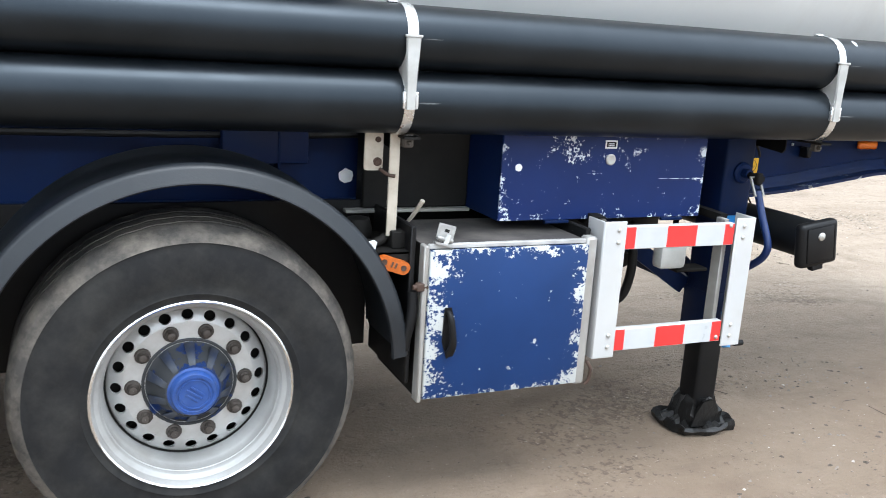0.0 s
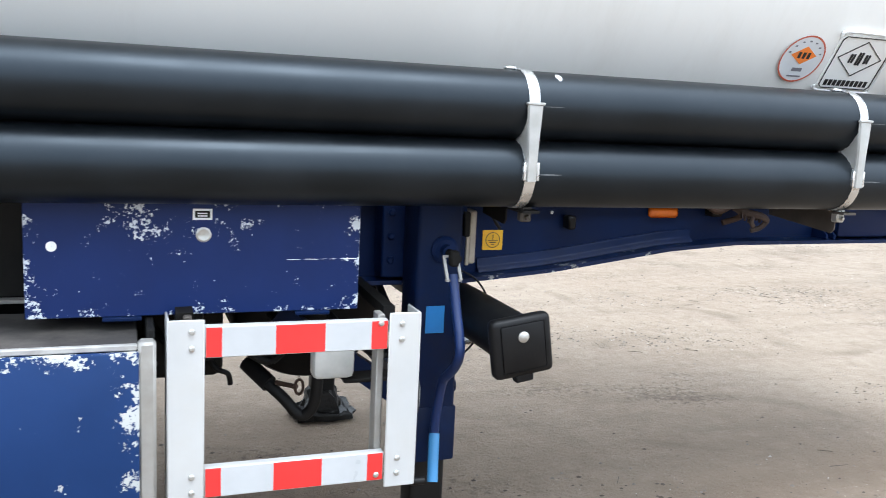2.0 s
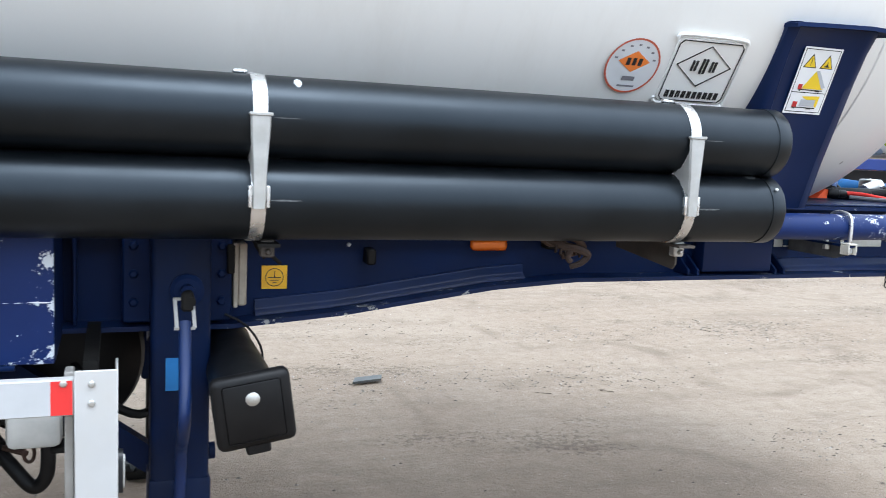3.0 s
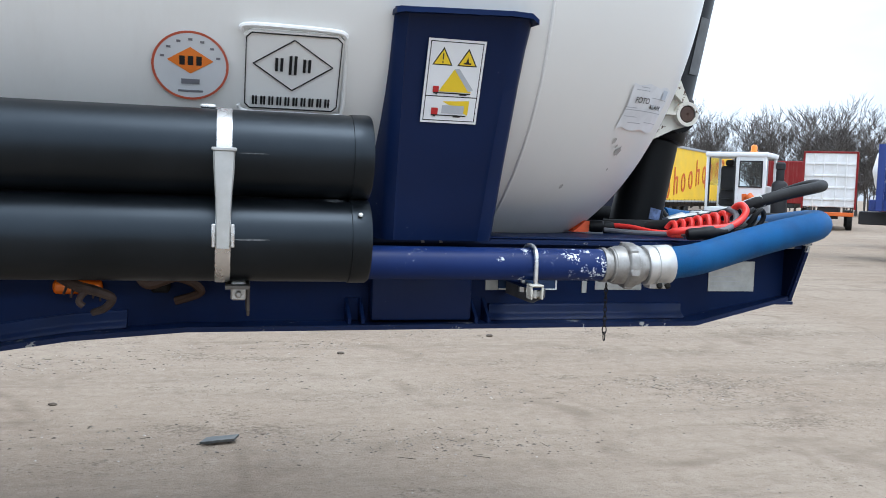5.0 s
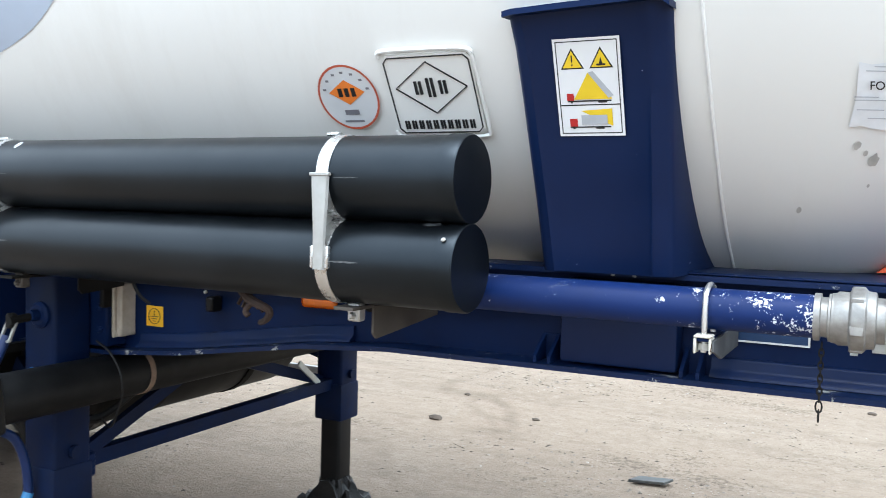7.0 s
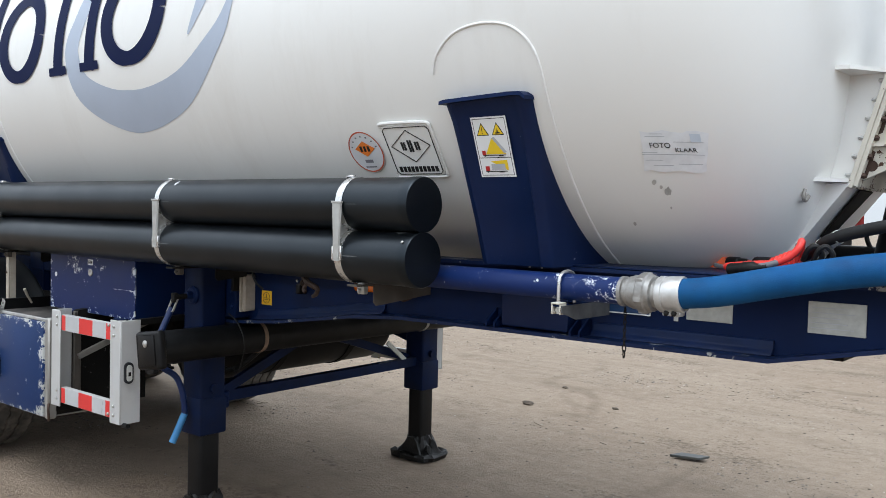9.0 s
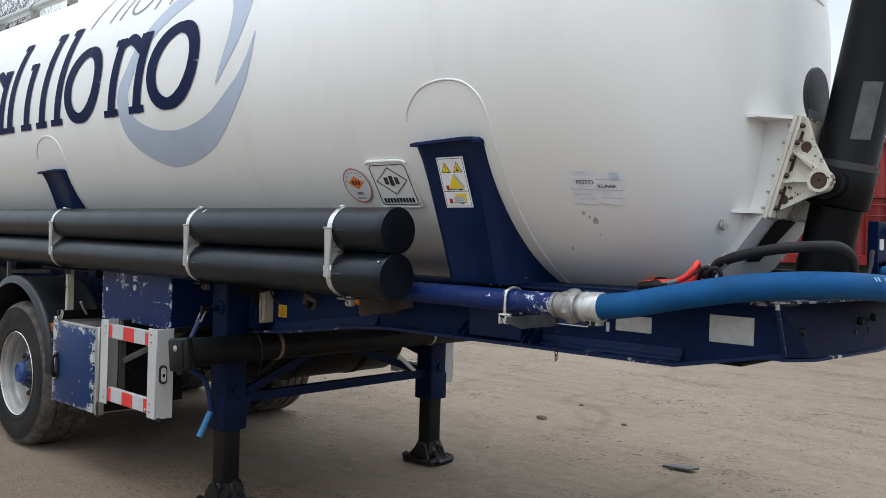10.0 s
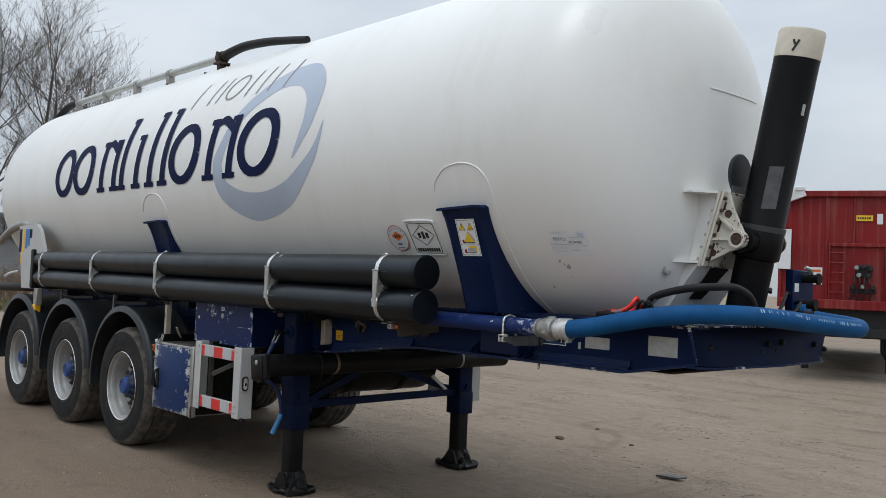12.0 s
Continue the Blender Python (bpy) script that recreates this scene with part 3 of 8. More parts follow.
MARKS = (("ring", -1.35, 0.24), ("ring", -0.83, 0.25), ("bars", -0.36, 0.30), ("tall", 0.12, 0), ("bar", 0.44, 0), ("tall", 0.72, 0),
         ("tall", 0.98, 0), ("ring", 1.36, 0.25), ("bars", 1.80, 0.33), ("ring", 2.53, 0.27))
for kind_, x, w in MARKS:
    bm = B()
    if kind_ == "ring":
        ring_mark(bm, x + 0.02, BASE + XH / 2, w * 0.86, XH / 2 - 0.025, 0.11, SLANT, off=0.0055)
    elif kind_ == "bars":
        glyph_bar(bm, x, 0.095, XH)
        glyph_bar(bm, x + w, 0.095, XH)
        strip(bm, [(x + 0.1, BASE + XH - 0.05), (x + w * 0.62, BASE + XH - 0.02), (x + w + 0.06, BASE + XH - 0.12)], [0.04, 0.075, 0.08], 0.0060, 3, 6)
    else:
        glyph_bar(bm, x, 0.095, ASC if kind_ == "tall" else XH)
    part("letter_shape", bm, letter_blue, tank, "navy painted letter-like shape")
SMALL = ((1.24, 0), (1.52, 0), (1.66, 0), (1.86, 1), (2.12, 0), (2.3, 0), (2.46, 0), (2.68, 0))
for x, round_ in SMALL:
    bm = B()
    if round_:
        ring_mark(bm, x + 0.05, 3.10, 0.12, 0.105, 0.022, 0.3)
    else:
        strip(bm, [(x, 2.985), (x + 0.07, 3.215)], [0.02], 0.003, 2, 6, False)
    part("line_mark", bm, line_grey, tank, "thin grey painted stroke")
bm = B()
strip(bm, [(3.018, 2.416), (3.11, 2.55), (3.18, 2.70), (3.17, 2.89), (3.03, 3.02), (2.85, 3.06), (2.60, 3.03), (2.33, 2.90), (2.14, 2.74), (2.03, 2.58),
           (1.96, 2.42), (2.07, 2.22), (2.455, 2.10), (2.90, 2.17), (3.21, 2.37), (3.32, 2.51), (3.365, 2.655)],
      [0.01, 0.07, 0.13, 0.2, 0.2, 0.17, 0.14, 0.12, 0.11, 0.11, 0.14, 0.17, 0.21, 0.17, 0.1, 0.05, 0.008], 0.0018, 6, 8)
part("swirl_shape", bm, swirl_blue, tank, "pale blue painted swirl")


def bead(pts, r=0.006, per=8):
    bm = B()
    path = smooth_path([(x, 0, z) for x, z in pts], per)
    sweep(bm, [on_tank(p.x, p.z, 0.001) for p in path], r, 8, 1, False)
    return bm


for dx in (0.0, -3.92):
    part("weld_seam", bead([(4.455 + dx, 2.12), (4.485 + dx, 2.185), (4.575 + dx, 2.25), (4.71 + dx, 2.268), (4.83 + dx, 2.235), (4.905 + dx, 2.14), (4.922 + dx, 1.95),
                            (4.927 + dx, 1.75), (4.925 + dx, 1.6), (4.92 + dx, 1.44)], 0.0048), weld, tank, "white weld bead round the saddle pad")
for k, (px_, pz_, pr_) in enumerate(((5.212, 1.737, 0.009), (5.243, 1.708, 0.013), (5.228, 1.722, 0.006), (5.234, 1.655, 0.004), (5.093, 1.598, 0.007))):
    bm = B()
    edge_ = [(px_ + pr_ * (0.75 + 0.5 * noise.noise(Vector((q * 1.9, k, 0)))) * math.cos(q) + 0.3 * pr_ * math.sin(q), pz_ + 1.25 * pr_ * (0.8 + 0.6 * noise.noise(Vector((k, q * 1.7, 3)))) * math.sin(q)) for q in [2 * math.pi * a / 14 for a in range(14)]]
    bm.faces.new([bm.verts.new(on_tank(x, z, 0.0022)) for x, z in edge_])
    part("scuff", bm, scuff_grey, tank, "grey scuff on the paint")

# round sticker and embossed maker's plate on the tank side
c = on_tank(4.012, 1.862, 0.003)
nrm = (c - Vector((c.x, 0, TZ))).normalized()


def disc(bm, centre, nrm, r0, r1, h=0.0, seg=48):
    d, a, b = frame_of(nrm)
    ang = [2 * math.pi * k / seg for k in range(seg)]
    rings(bm, [[centre + d * h + (a * math.cos(t) + b * math.sin(t)) * r for t in ang] for r in (r0, r1)], True, False)
    return bm


part("round_sticker", disc(B(), c, nrm, 0.0005, 0.090, 0.003), sticker_white, tank, "round pale sticker with a brown ring and orange diamond")
part("sticker_ring", disc(B(), c, nrm, 0.0855, 0.0915, 0.0036), ring_red, tank)


def flat_poly(bm, centre, nrm, pts, h=0.0, up=Vector((0, 0, 1))):
    """A flat shape on a tilted face: pts in metres, first along x, second up the face."""
    d = Vector(nrm).normalized()
    a = Vector((1, 0, 0))
    a = (a - d * a.dot(d)).normalized()
    b = d.cross(a)
    if b.z < 0:
        b = -b
    bm.faces.new([bm.verts.new(centre + d * h + a * u + b * v) for u, v in pts])
    return bm


def rect(x0, x1, z0, z1):
    return ((x0, z0), (x1, z0), (x1, z1), (x0, z1))


part("sticker_diamond", flat_poly(B(), c, nrm, ((-0.055, 0.015), (0, -0.02), (0.055, 0.015), (0, 0.05)), 0.0045), sign_orange, tank, "orange diamond mark")
bm = B()
for k in range(3):
    flat_poly(bm, c, nrm, rect(-0.026 + k * 0.02, -0.013 + k * 0.02, 0.003, 0.027), 0.0055)
part("sticker_bars", bm, sign_black, tank, kind="stuff")
bm = B()
flat_poly(bm, c, nrm, rect(-0.022, 0.022, -0.048, -0.034), 0.005)
for k in range(7):
    a = radians(20 + k * 23.3)
    flat_poly(bm, c, nrm, rect(0.07 * math.cos(a) - 0.005, 0.07 * math.cos(a) + 0.005, 0.07 * math.sin(a) - 0.003, 0.07 * math.sin(a) + 0.003), 0.005)
flat_poly(bm, c, nrm, rect(-0.03, 0.03, -0.070, -0.064), 0.005)
part("sticker_lines", bm, line_grey, tank, kind="stuff")

c = on_tank(4.261, 1.861, 0.002)
nrm = (c - Vector((c.x, 0, TZ))).normalized()
d_ = nrm
ax_ = Vector((1, 0, 0))
bz_ = d_.cross(ax_)
bz_ = bz_ if bz_.z > 0 else -bz_


def on_face(u, v, h):
    return c + ax_ * u * 0.96 + bz_ * v * 0.96 + d_ * h


def outline(w, h, cut):
    return ((-w + cut, -h), (w - cut, -h), (w, -h + cut), (w, h - cut), (w - cut, h), (-w + cut, h), (-w, h - cut), (-w, -h + cut))


bm = B()
prism(bm, [on_face(u, v, -0.01) for u, v in outline(0.128, 0.112, 0.014)], d_ * 0.014)
bevel_all(bm, 0.003, 2)
part("maker_plate", bm, white_tank, tank, "embossed cream plate with a diamond outline")


def line_frame(bm, loop, w, h, t=0.003):
    n = len(loop)
    for i in range(n):
        p, q = loop[i], loop[(i + 1) % n]
        bar(bm, on_face(*p, h), on_face(*q, h), w, t, d_)
    return bm


bm = line_frame(B(), outline(0.122, 0.106, 0.013), 0.0024, 0.0055)
line_frame(bm, ((-0.103, 0.022), (0, -0.05), (0.103, 0.022), (0, 0.092)), 0.0024, 0.0055)
part("plate_outline", bm, sign_black, tank, kind="stuff")
bm = B()
for k, (u, hh) in enumerate(((-0.036, 0.018), (0.0, 0.026), (0.036, 0.018))):
    prism(bm, [on_face(u + s * 0.011, 0.022 + q * hh, 0.004) for s, q in ((-1, -1), (-0.35, -1), (-0.35, 1), (-1, 1))], d_ * 0.004)
    prism(bm, [on_face(u + s * 0.011, 0.022 + q * hh, 0.004) for s, q in ((0.2, -1), (0.85, -1), (0.85, 1), (0.2, 1))], d_ * 0.004)
for k in range(10):
    u = -0.096 + k * 0.0213
    prism(bm, [on_face(u + s * 0.007, -0.083 + q * 0.012, 0.004) for s, q in ((-1, -1), (-0.2, -1), (-0.2, 1), (-1, 1))], d_ * 0.003)
    prism(bm, [on_face(u + s * 0.007, -0.083 + q * 0.012, 0.004) for s, q in ((0.2, -1), (0.9, -1), (0.9, 1), (0.2, 1))], d_ * 0.003)
part("plate_mark", bm, sign_black, tank, "raised black bars", kind="stuff")
bm = B()
sweep(bm, [on_face(u, v, 0.002) for u, v in ((-0.136, 0.108), (-0.12, 0.124), (0.0, 0.125), (0.11, 0.121), (0.132, 0.108))], 0.007, 8)
sweep(bm, [on_face(u, v, 0.002) for u, v in ((0.132, 0.108), (0.136, 0.0), (0.138, -0.1), (0.12, -0.12), (0.0, -0.119), (-0.12, -0.118), (-0.138, -0.1))], 0.005, 8)
part("plate_sealant", bm, weld, tank, "lumpy white sealant round the plate")

# paper label with handwriting
bm = B()
rows = []
for j in range(5):
    rows.append([bm.verts.new(on_tank(5.195 + 0.172 * i / 8 + 0.02 * j / 4 + 0.004 * math.sin(i * 2.1 + j), 1.772 + 0.122 * j / 4 + 0.004 * math.sin(i * 1.7 + 2.3 * j), 0.003 + 0.0016 * (1 + math.sin(i * 2.7 + 4.1 * j)))) for i in range(9)])
for a, b in zip(rows, rows[1:]):
    for i in range(8):
        bm.faces.new((a[i], a[i + 1], b[i + 1], b[i]))
part("paper_label", bm, paper, tank, "crumpled white paper label with black handwriting")


def words(text, size, bold=0.0):
    """Flat letters of the built-in font as a mesh in x and y."""
    cu = bpy.data.curves.new("writing", 'FONT')
    cu.body, cu.size, cu.offset = text, size, bold
    ob = bpy.data.objects.new("writing", cu)
    scene.collection.objects.link(ob)
    bpy.context.view_layer.update()
    me = bpy.data.meshes.new_from_object(ob.evaluated_get(bpy.context.evaluated_depsgraph_get()))
    bpy.data.objects.remove(ob)
    bm = bmesh.new()
    bm.from_mesh(me)
    return bm


for text, x, z, s in (("FOTO", 5.232, 1.844, 0.022), ("KLAAR", 5.300, 1.832, 0.018)):
    bm = words(text, s, 0.0002)
    for v in bm.verts:
        v.co = on_tank(x + v.co.x, z + v.co.y * 1.0, 0.0078)
    part("handwriting", bm, sign_black, tank, "black felt-pen writing")
bm = B()
for x0, x1, z in ((5.225, 5.28, 1.878), (5.24, 5.275, 1.886), (5.21, 5.26, 1.806), (5.23, 5.285, 1.790), (5.30, 5.36, 1.795), (5.205, 5.37, 1.824), (5.30, 5.375, 1.862), (5.205, 5.25, 1.83)):
    strip(bm, [(x0, z), (x1, z)], [0.002], 0.0070, 1, 6, False)
part("printed_lines", bm, sign_grey, tank, kind="stuff")
bm = B()
strip(bm, [(5.345, 1.876), (5.370, 1.876)], [0.024], 0.0072, 1, 4, False)
part("printed_block", bm, sticker_grey, tank)

# saddles between tank and chassis


SADDLE_FACE = ((1.434, 0.872), (1.60, 0.925), (1.763, 0.985), (1.86, 1.020), (1.951, 1.058), (2.03, 1.105))


def face_y(z):
    """How far the saddle's front stands from the middle of the trailer."""
    for (a, ya), (b, yb) in zip(SADDLE_FACE, SADDLE_FACE[1:]):
        if z <= b:
            return ya + (yb - ya) * (z - a) / (b - a)
    return SADDLE_FACE[-1][1]


def saddle(dx, side=-1):
    bm = B()
    loops = []
    for k in range(25):
        t = k / 24
        z = 1.434 + 0.592 * t
        f = face_y(z)
        bk = math.sqrt(max(0.0, TR * TR - (z - TZ) ** 2)) - 0.03
        x0, x1 = 4.532 - 0.020 * t + dx, 4.828 + 0.022 * t + dx
        flare = 0.012 * max(0.0, 1 - t / 0.22) ** 2
        b0, b1 = 4.488 + 0.02 * t + dx, 4.862 + dx + flare
        loops.append([Vector(p) for p in ((b0, side * bk, z), (x0 - 0.012, side * (f - 0.014), z), (x0, side * f, z), (x0 + 0.020, side * (f + 0.004), z), (x0 + 0.030, side * (f - 0.006), z),
                                          (x1 - 0.045, side * (f - 0.006), z), (x1 - 0.034, side * (f + 0.004), z), (x1, side * (f - 0.002), z), (x1 + 0.012, side * (f - 0.018), z), (b1, side * bk, z))])
    rings(bm, loops)
    s = part("saddle", bm, saddle_paint, trailer, "navy steel saddle hugging the tank, paint nicked", angle=50)
    bm = B()
    yt = face_y(2.02)
    loops = []
    for x, z in ((4.498, 2.018), (4.52, 2.022), (4.62, 2.026), (4.80, 2.032), (4.848, 2.030), (4.866, 2.016)):
        loops.append([Vector((x + dx, side * (yt - 0.14), z + 0.012)), Vector((x + dx, side * (yt + 0.022), z)), Vector((x + dx, side * (yt + 0.022), z - 0.013)), Vector((x + dx, side * (yt - 0.14), z - 0.002))])
    rings(bm, loops)
    part("saddle_lip", bm, blue_paint, s, "folded navy top lip")
    bm = box(B(), 4.522 + dx, 4.826 + dx, min(side * 0.664, side * 0.735), max(side * 0.664, side * 0.735), 1.186, 1.404, 0.008, 2)
    part("saddle_foot", bm, saddle_paint, s, "navy pad on the beam under the saddle")
    return s


front_saddle = saddle(0.0)
saddle(-3.92)
saddle(0.0, 1)
saddle(-3.92, 1)

# pictogram sign on the front saddle
zc_s, xc_s = 1.859, 4.671
c = Vector((xc_s, -face_y(zc_s) + 0.0035, zc_s))
nrm = Vector((0, -1, -(face_y(zc_s + 0.09) - face_y(zc_s - 0.09)) / 0.18)).normalized()


def sign_part(name, material, shapes, h, label=""):
    bm = B()
    for pts in shapes:
        flat_poly(bm, c, nrm, pts, h)
    return part(name, bm, material, front_saddle, label)


W2, H2 = 0.0765, 0.111
sign_part("warning_sign", sign_white, (rect(-W2, W2, -H2, H2),), 0.004, "white pictogram sign with yellow warning triangles")
fr = 0.0022
iw, ih = W2 - 0.006, H2 - 0.006
sign_part("sign_border", sign_black, (rect(-iw, iw, ih - fr, ih), rect(-iw, iw, -ih, -ih + fr), rect(-iw, -iw + fr, -ih, ih), rect(iw - fr, iw, -ih, ih),
                                      rect(-iw, iw, -0.040, -0.0375)), 0.0046)
for u in (-0.034, 0.032):
    sign_part("warning_triangle", sign_black, (((u - 0.027, 0.043), (u + 0.027, 0.043), (u, 0.090)),), 0.0046, "black-edged yellow triangle")
    sign_part("triangle_field", sign_yellow, (((u - 0.022, 0.046), (u + 0.022, 0.046), (u, 0.084)),), 0.0052)
sign_part("exclamation_mark", sign_black, (rect(-0.0355, -0.0325, 0.058, 0.074), rect(-0.0355, -0.0325, 0.050, 0.054)), 0.0058)
sign_part("pictogram", sign_black, (rect(0.022, 0.042, 0.049, 0.053), ((0.028, 0.053), (0.036, 0.053), (0.032, 0.068))), 0.0058)
for load in (((-0.036, -0.026), (0.052, -0.026), (0.0, 0.034)), ((-0.022, -0.052), (0.05, -0.088), (0.05, -0.048))):
    sign_part("pictogram_load", sign_yellow, (load,), 0.0050)
for body in (((0.0, 0.034), (0.012, 0.037), (0.056, -0.018), (0.044, -0.024)), rect(-0.022, 0.038, -0.084, -0.062)):
    sign_part("pictogram_tank", sign_grey, (body,), 0.0055)
for body in (rect(-0.052, -0.036, -0.028, -0.012), rect(-0.050, -0.032, -0.088, -0.070)):
    sign_part("pictogram_truck", sign_red, (body,), 0.0055)
for bed in ((rect(-0.05, 0.05, -0.031, -0.028), rect(-0.044, -0.039, -0.034, -0.028), rect(0.02, 0.04, -0.034, -0.028)),
            (rect(-0.05, 0.045, -0.091, -0.088), rect(-0.044, -0.038, -0.094, -0.088), rect(0.01, 0.03, -0.094, -0.088))):
    sign_part("pictogram_wheels", sign_black, bed, 0.0058)

# chassis
SIDE_TOP = 1.42


def beam_bottom(x):
    pts = ((-3.6, 1.03), (2.87, 1.036), (3.2, 1.066), (3.7, 1.138), (4.0, 1.160), (5.57, 1.168), (5.96, 1.243))
    for (a, b), (a2, b2) in zip(pts, pts[1:]):
        if x <= a2:
            return b + (b2 - b) * (x - a) / (a2 - a)
    return pts[-1][1]


BX = [-3.6, -1.5, 0.5, 2.0, 2.87, 3.0, 3.2, 3.45, 3.7, 3.85, 4.0, 4.6, 5.2, 5.52, 5.57, 5.62, 5.96]
for s in (-1, 1):
    bm = B()
    rings(bm, [[Vector((x, s * 0.652, beam_bottom(x))), Vector((x, s * 0.664, beam_bottom(x))), Vector((x, s * 0.664, SIDE_TOP)), Vector((x, s * 0.652, SIDE_TOP))] for x in BX])
    beam = part("main_beam", bm, blue_paint, trailer, "navy welded I-beam with a tapered neck")
    for name, zf, th in (("bottom_flange", 0, 0.014), ("top_flange", 1, 0.014)):
        bm = B()
        rings(bm, [[Vector((x, s * 0.58, (SIDE_TOP if zf else beam_bottom(x)) + dz)) if k in (0, 3) else Vector((x, s * (0.757 if zf or x < 5.57 else 0.757 - 0.16 * (x - 5.57)), (SIDE_TOP if zf else beam_bottom(x)) + dz))
                    for k, dz in ((0, 0), (1, 0), (2, th), (3, th))] for x in BX])
        bevel_all(bm, 0.003)
        part(name, bm, flange_paint, beam)
    for x in (-2.2, -0.8, 0.8, 2.45):
        bm = B()
        box(bm, x - 0.005, x + 0.005, min(s * 0.664, s * 0.74), max(s * 0.664, s * 0.74), beam_bottom(x) + 0.016, SIDE_TOP - 0.004, 0.002)
        part("stiffener", bm, blue_paint, beam)
    for x in (4.452, 4.836):
        bm = box(B(), x + 0.0085, x + 0.0405, min(s * 0.664, s * 0.672), max(s * 0.664, s * 0.672), 1.178, 1.246, 0.001)
        for x_ in (x, x + 0.040):
            prism(bm, [Vector((x_, s * y, z)) for y, z in ((0.664, 1.178), (0.745, 1.178), (0.745, 1.196), (0.672, 1.246), (0.664, 1.246))], (0.009, 0, 0))
        part("gusset", bm, blue_paint, beam)
    # rounded lip along the foot of the web
    for x0, x1 in ((2.95, 3.84), (4.90, 5.56)):
        xs = [x0 + (x1 - x0) * k / 12 for k in range(13)]
        bm = B()
        rings(bm, [[Vector((x, s * (0.6645 + py), beam_bottom(x) + pz)) for py, pz in ((0, 0.016), (0.034, 0.016), (0.030, 0.024), (0.018, 0.030), (0.011, 0.040), (0.010, 0.058), (0.006, 0.063), (0, 0.064))] for x in xs])
        part("web_lip", bm, lip_paint, beam, "glossy rounded navy lip", angle=60)
for x in (-3.2, -1.7, -0.25, 1.2, 2.3, 3.4, 4.3, 5.1, 5.8):
    bm = B()
    box(bm, x - 0.04, x + 0.04, -0.65, 0.65, beam_bottom(x) + 0.03, beam_bottom(x) + 0.15, 0.006)
    part("cross_member", bm, blue_paint, trailer)
bm = B()
box(bm, 4.80, 5.93, -0.752, 0.752, SIDE_TOP + 0.0155, SIDE_TOP + 0.022, 0.002)
part("neck_top_plate", bm, flange_paint, trailer, "scuffed navy deck plate on the neck")
bm = B()
prism(bm, [Vector(p) for p in ((5.945, -0.770, 1.432), (5.945, -0.685, 1.243), (5.995, -0.58, 1.238), (6.02, 0, 1.236), (5.995, 0.58, 1.238), (5.945, 0.685, 1.243), (5.945, 0.770, 1.432))], (0.014, 0, 0))
part("front_plate", bm, front_dirty, trailer, "greasy navy front end plate with bolts")
bm = B()
prism(bm, [Vector(p) for p in ((5.90, -0.70, 1.228), (5.965, -0.70, 1.228), (6.02, -0.58, 1.226), (6.05, 0, 1.224), (6.02, 0.58, 1.226), (5.965, 0.70, 1.228), (5.90, 0.70, 1.228))], (0, 0, 0.010))
bar(bm, (5.957, -0.772, 1.430), (5.957, -0.690, 1.242), 0.012, 0.012, (1, 0, 0))
prism(bm, [Vector(p) for p in ((5.90, -0.780, 1.4335), (5.966, -0.780, 1.4335), (6.03, -0.60, 1.4335), (6.055, 0, 1.4335), (6.03, 0.60, 1.4335), (5.966, 0.780, 1.4335), (5.90, 0.780, 1.4335))], (0, 0, 0.007))
part("front_lip", bm, worn_edge, trailer, "worn navy bottom lip")
bolt_parts("front_bolt", [(5.975, y, z) for y, z in ((-0.62, 1.33), (-0.1, 1.30), (-0.02, 1.34), (0.06, 1.30), (0.14, 1.35), (0.55, 1.33), (0.68, 1.30))], (1, 0, 0), 0.017, 0.022, black_paint, trailer)
bm = B()
box(bm, 4.3, 5.75, -0.58, 0.58, 1.176, 1.19, 0.002)
part("coupler_plate", bm, dark_steel, trailer)
bm = B()
lathe(bm, (5.05, 0, 1.19), (0, 0, -1), ((0.0005, 0), (0.06, 0), (0.06, 0.02), (0.045, 0.03), (0.045, 0.07), (0.03, 0.075), (0.0005, 0.075)), 24)
part("kingpin", bm, dark_steel, trailer)

# small things on the beam side


def plate_on_web(name, x0, x1, z0, z1, material, label="", y=-0.6645, t=0.003):
    bm = B()
    box(bm, x0, x1, y - t, y, z0, z1, 0.0008)
    return part(name, bm, material, trailer, label)


plate_on_web("type_plate", 5.662, 5.834, 1.268, 1.369, plate_mat, "worn silver type plate")
bm = B()
for k in range(5):
    box(bm, 5.672, 5.80 - 0.02 * (k % 3), -0.669, -0.6672, 1.285 + k * 0.016, 1.2875 + k * 0.016)
part("plate_lines", bm, sign_grey, trailer, kind="stuff")
plate_on_web("type_plate", 5.257, 5.420, 1.272, 1.335, plate_mat, "grey type plate behind the coupling")
plate_on_web("blue_label", 4.932, 5.125, 1.271, 1.335, plate_blue, "dark blue label with a white edge")
bm = box(B(), 4.932, 5.125, -0.6695, -0.668, 1.271, 1.2755)
box(bm, 5.120, 5.125, -0.6695, -0.668, 1.2757, 1.335)
box(bm, 4.932, 5.125, -0.6695, -0.668, 1.3352, 1.3385)
part("label_edge", bm, sign_white, trailer)
plate_on_web("name_plate", 4.889, 4.930, 1.270, 1.305, plate_mat, "small pale plate with a dark round mark")
plate_on_web("tag", 5.211, 5.228, 1.262, 1.300, plate_mat, "small pale tag on the beam")
plate_on_web("earth_label", 2.970, 3.048, 1.136, 1.208, yellow_label, "yellow earth-point label")
bm = B()
for k, w in enumerate((0.019, 0.013, 0.006)):
    box(bm, 3.009 - w, 3.009 + w, -0.6695, -0.668, 1.170 - k * 0.008, 1.1722 - k * 0.008)
box(bm, 3.008, 3.010, -0.6695, -0.668, 1.1722, 1.191)
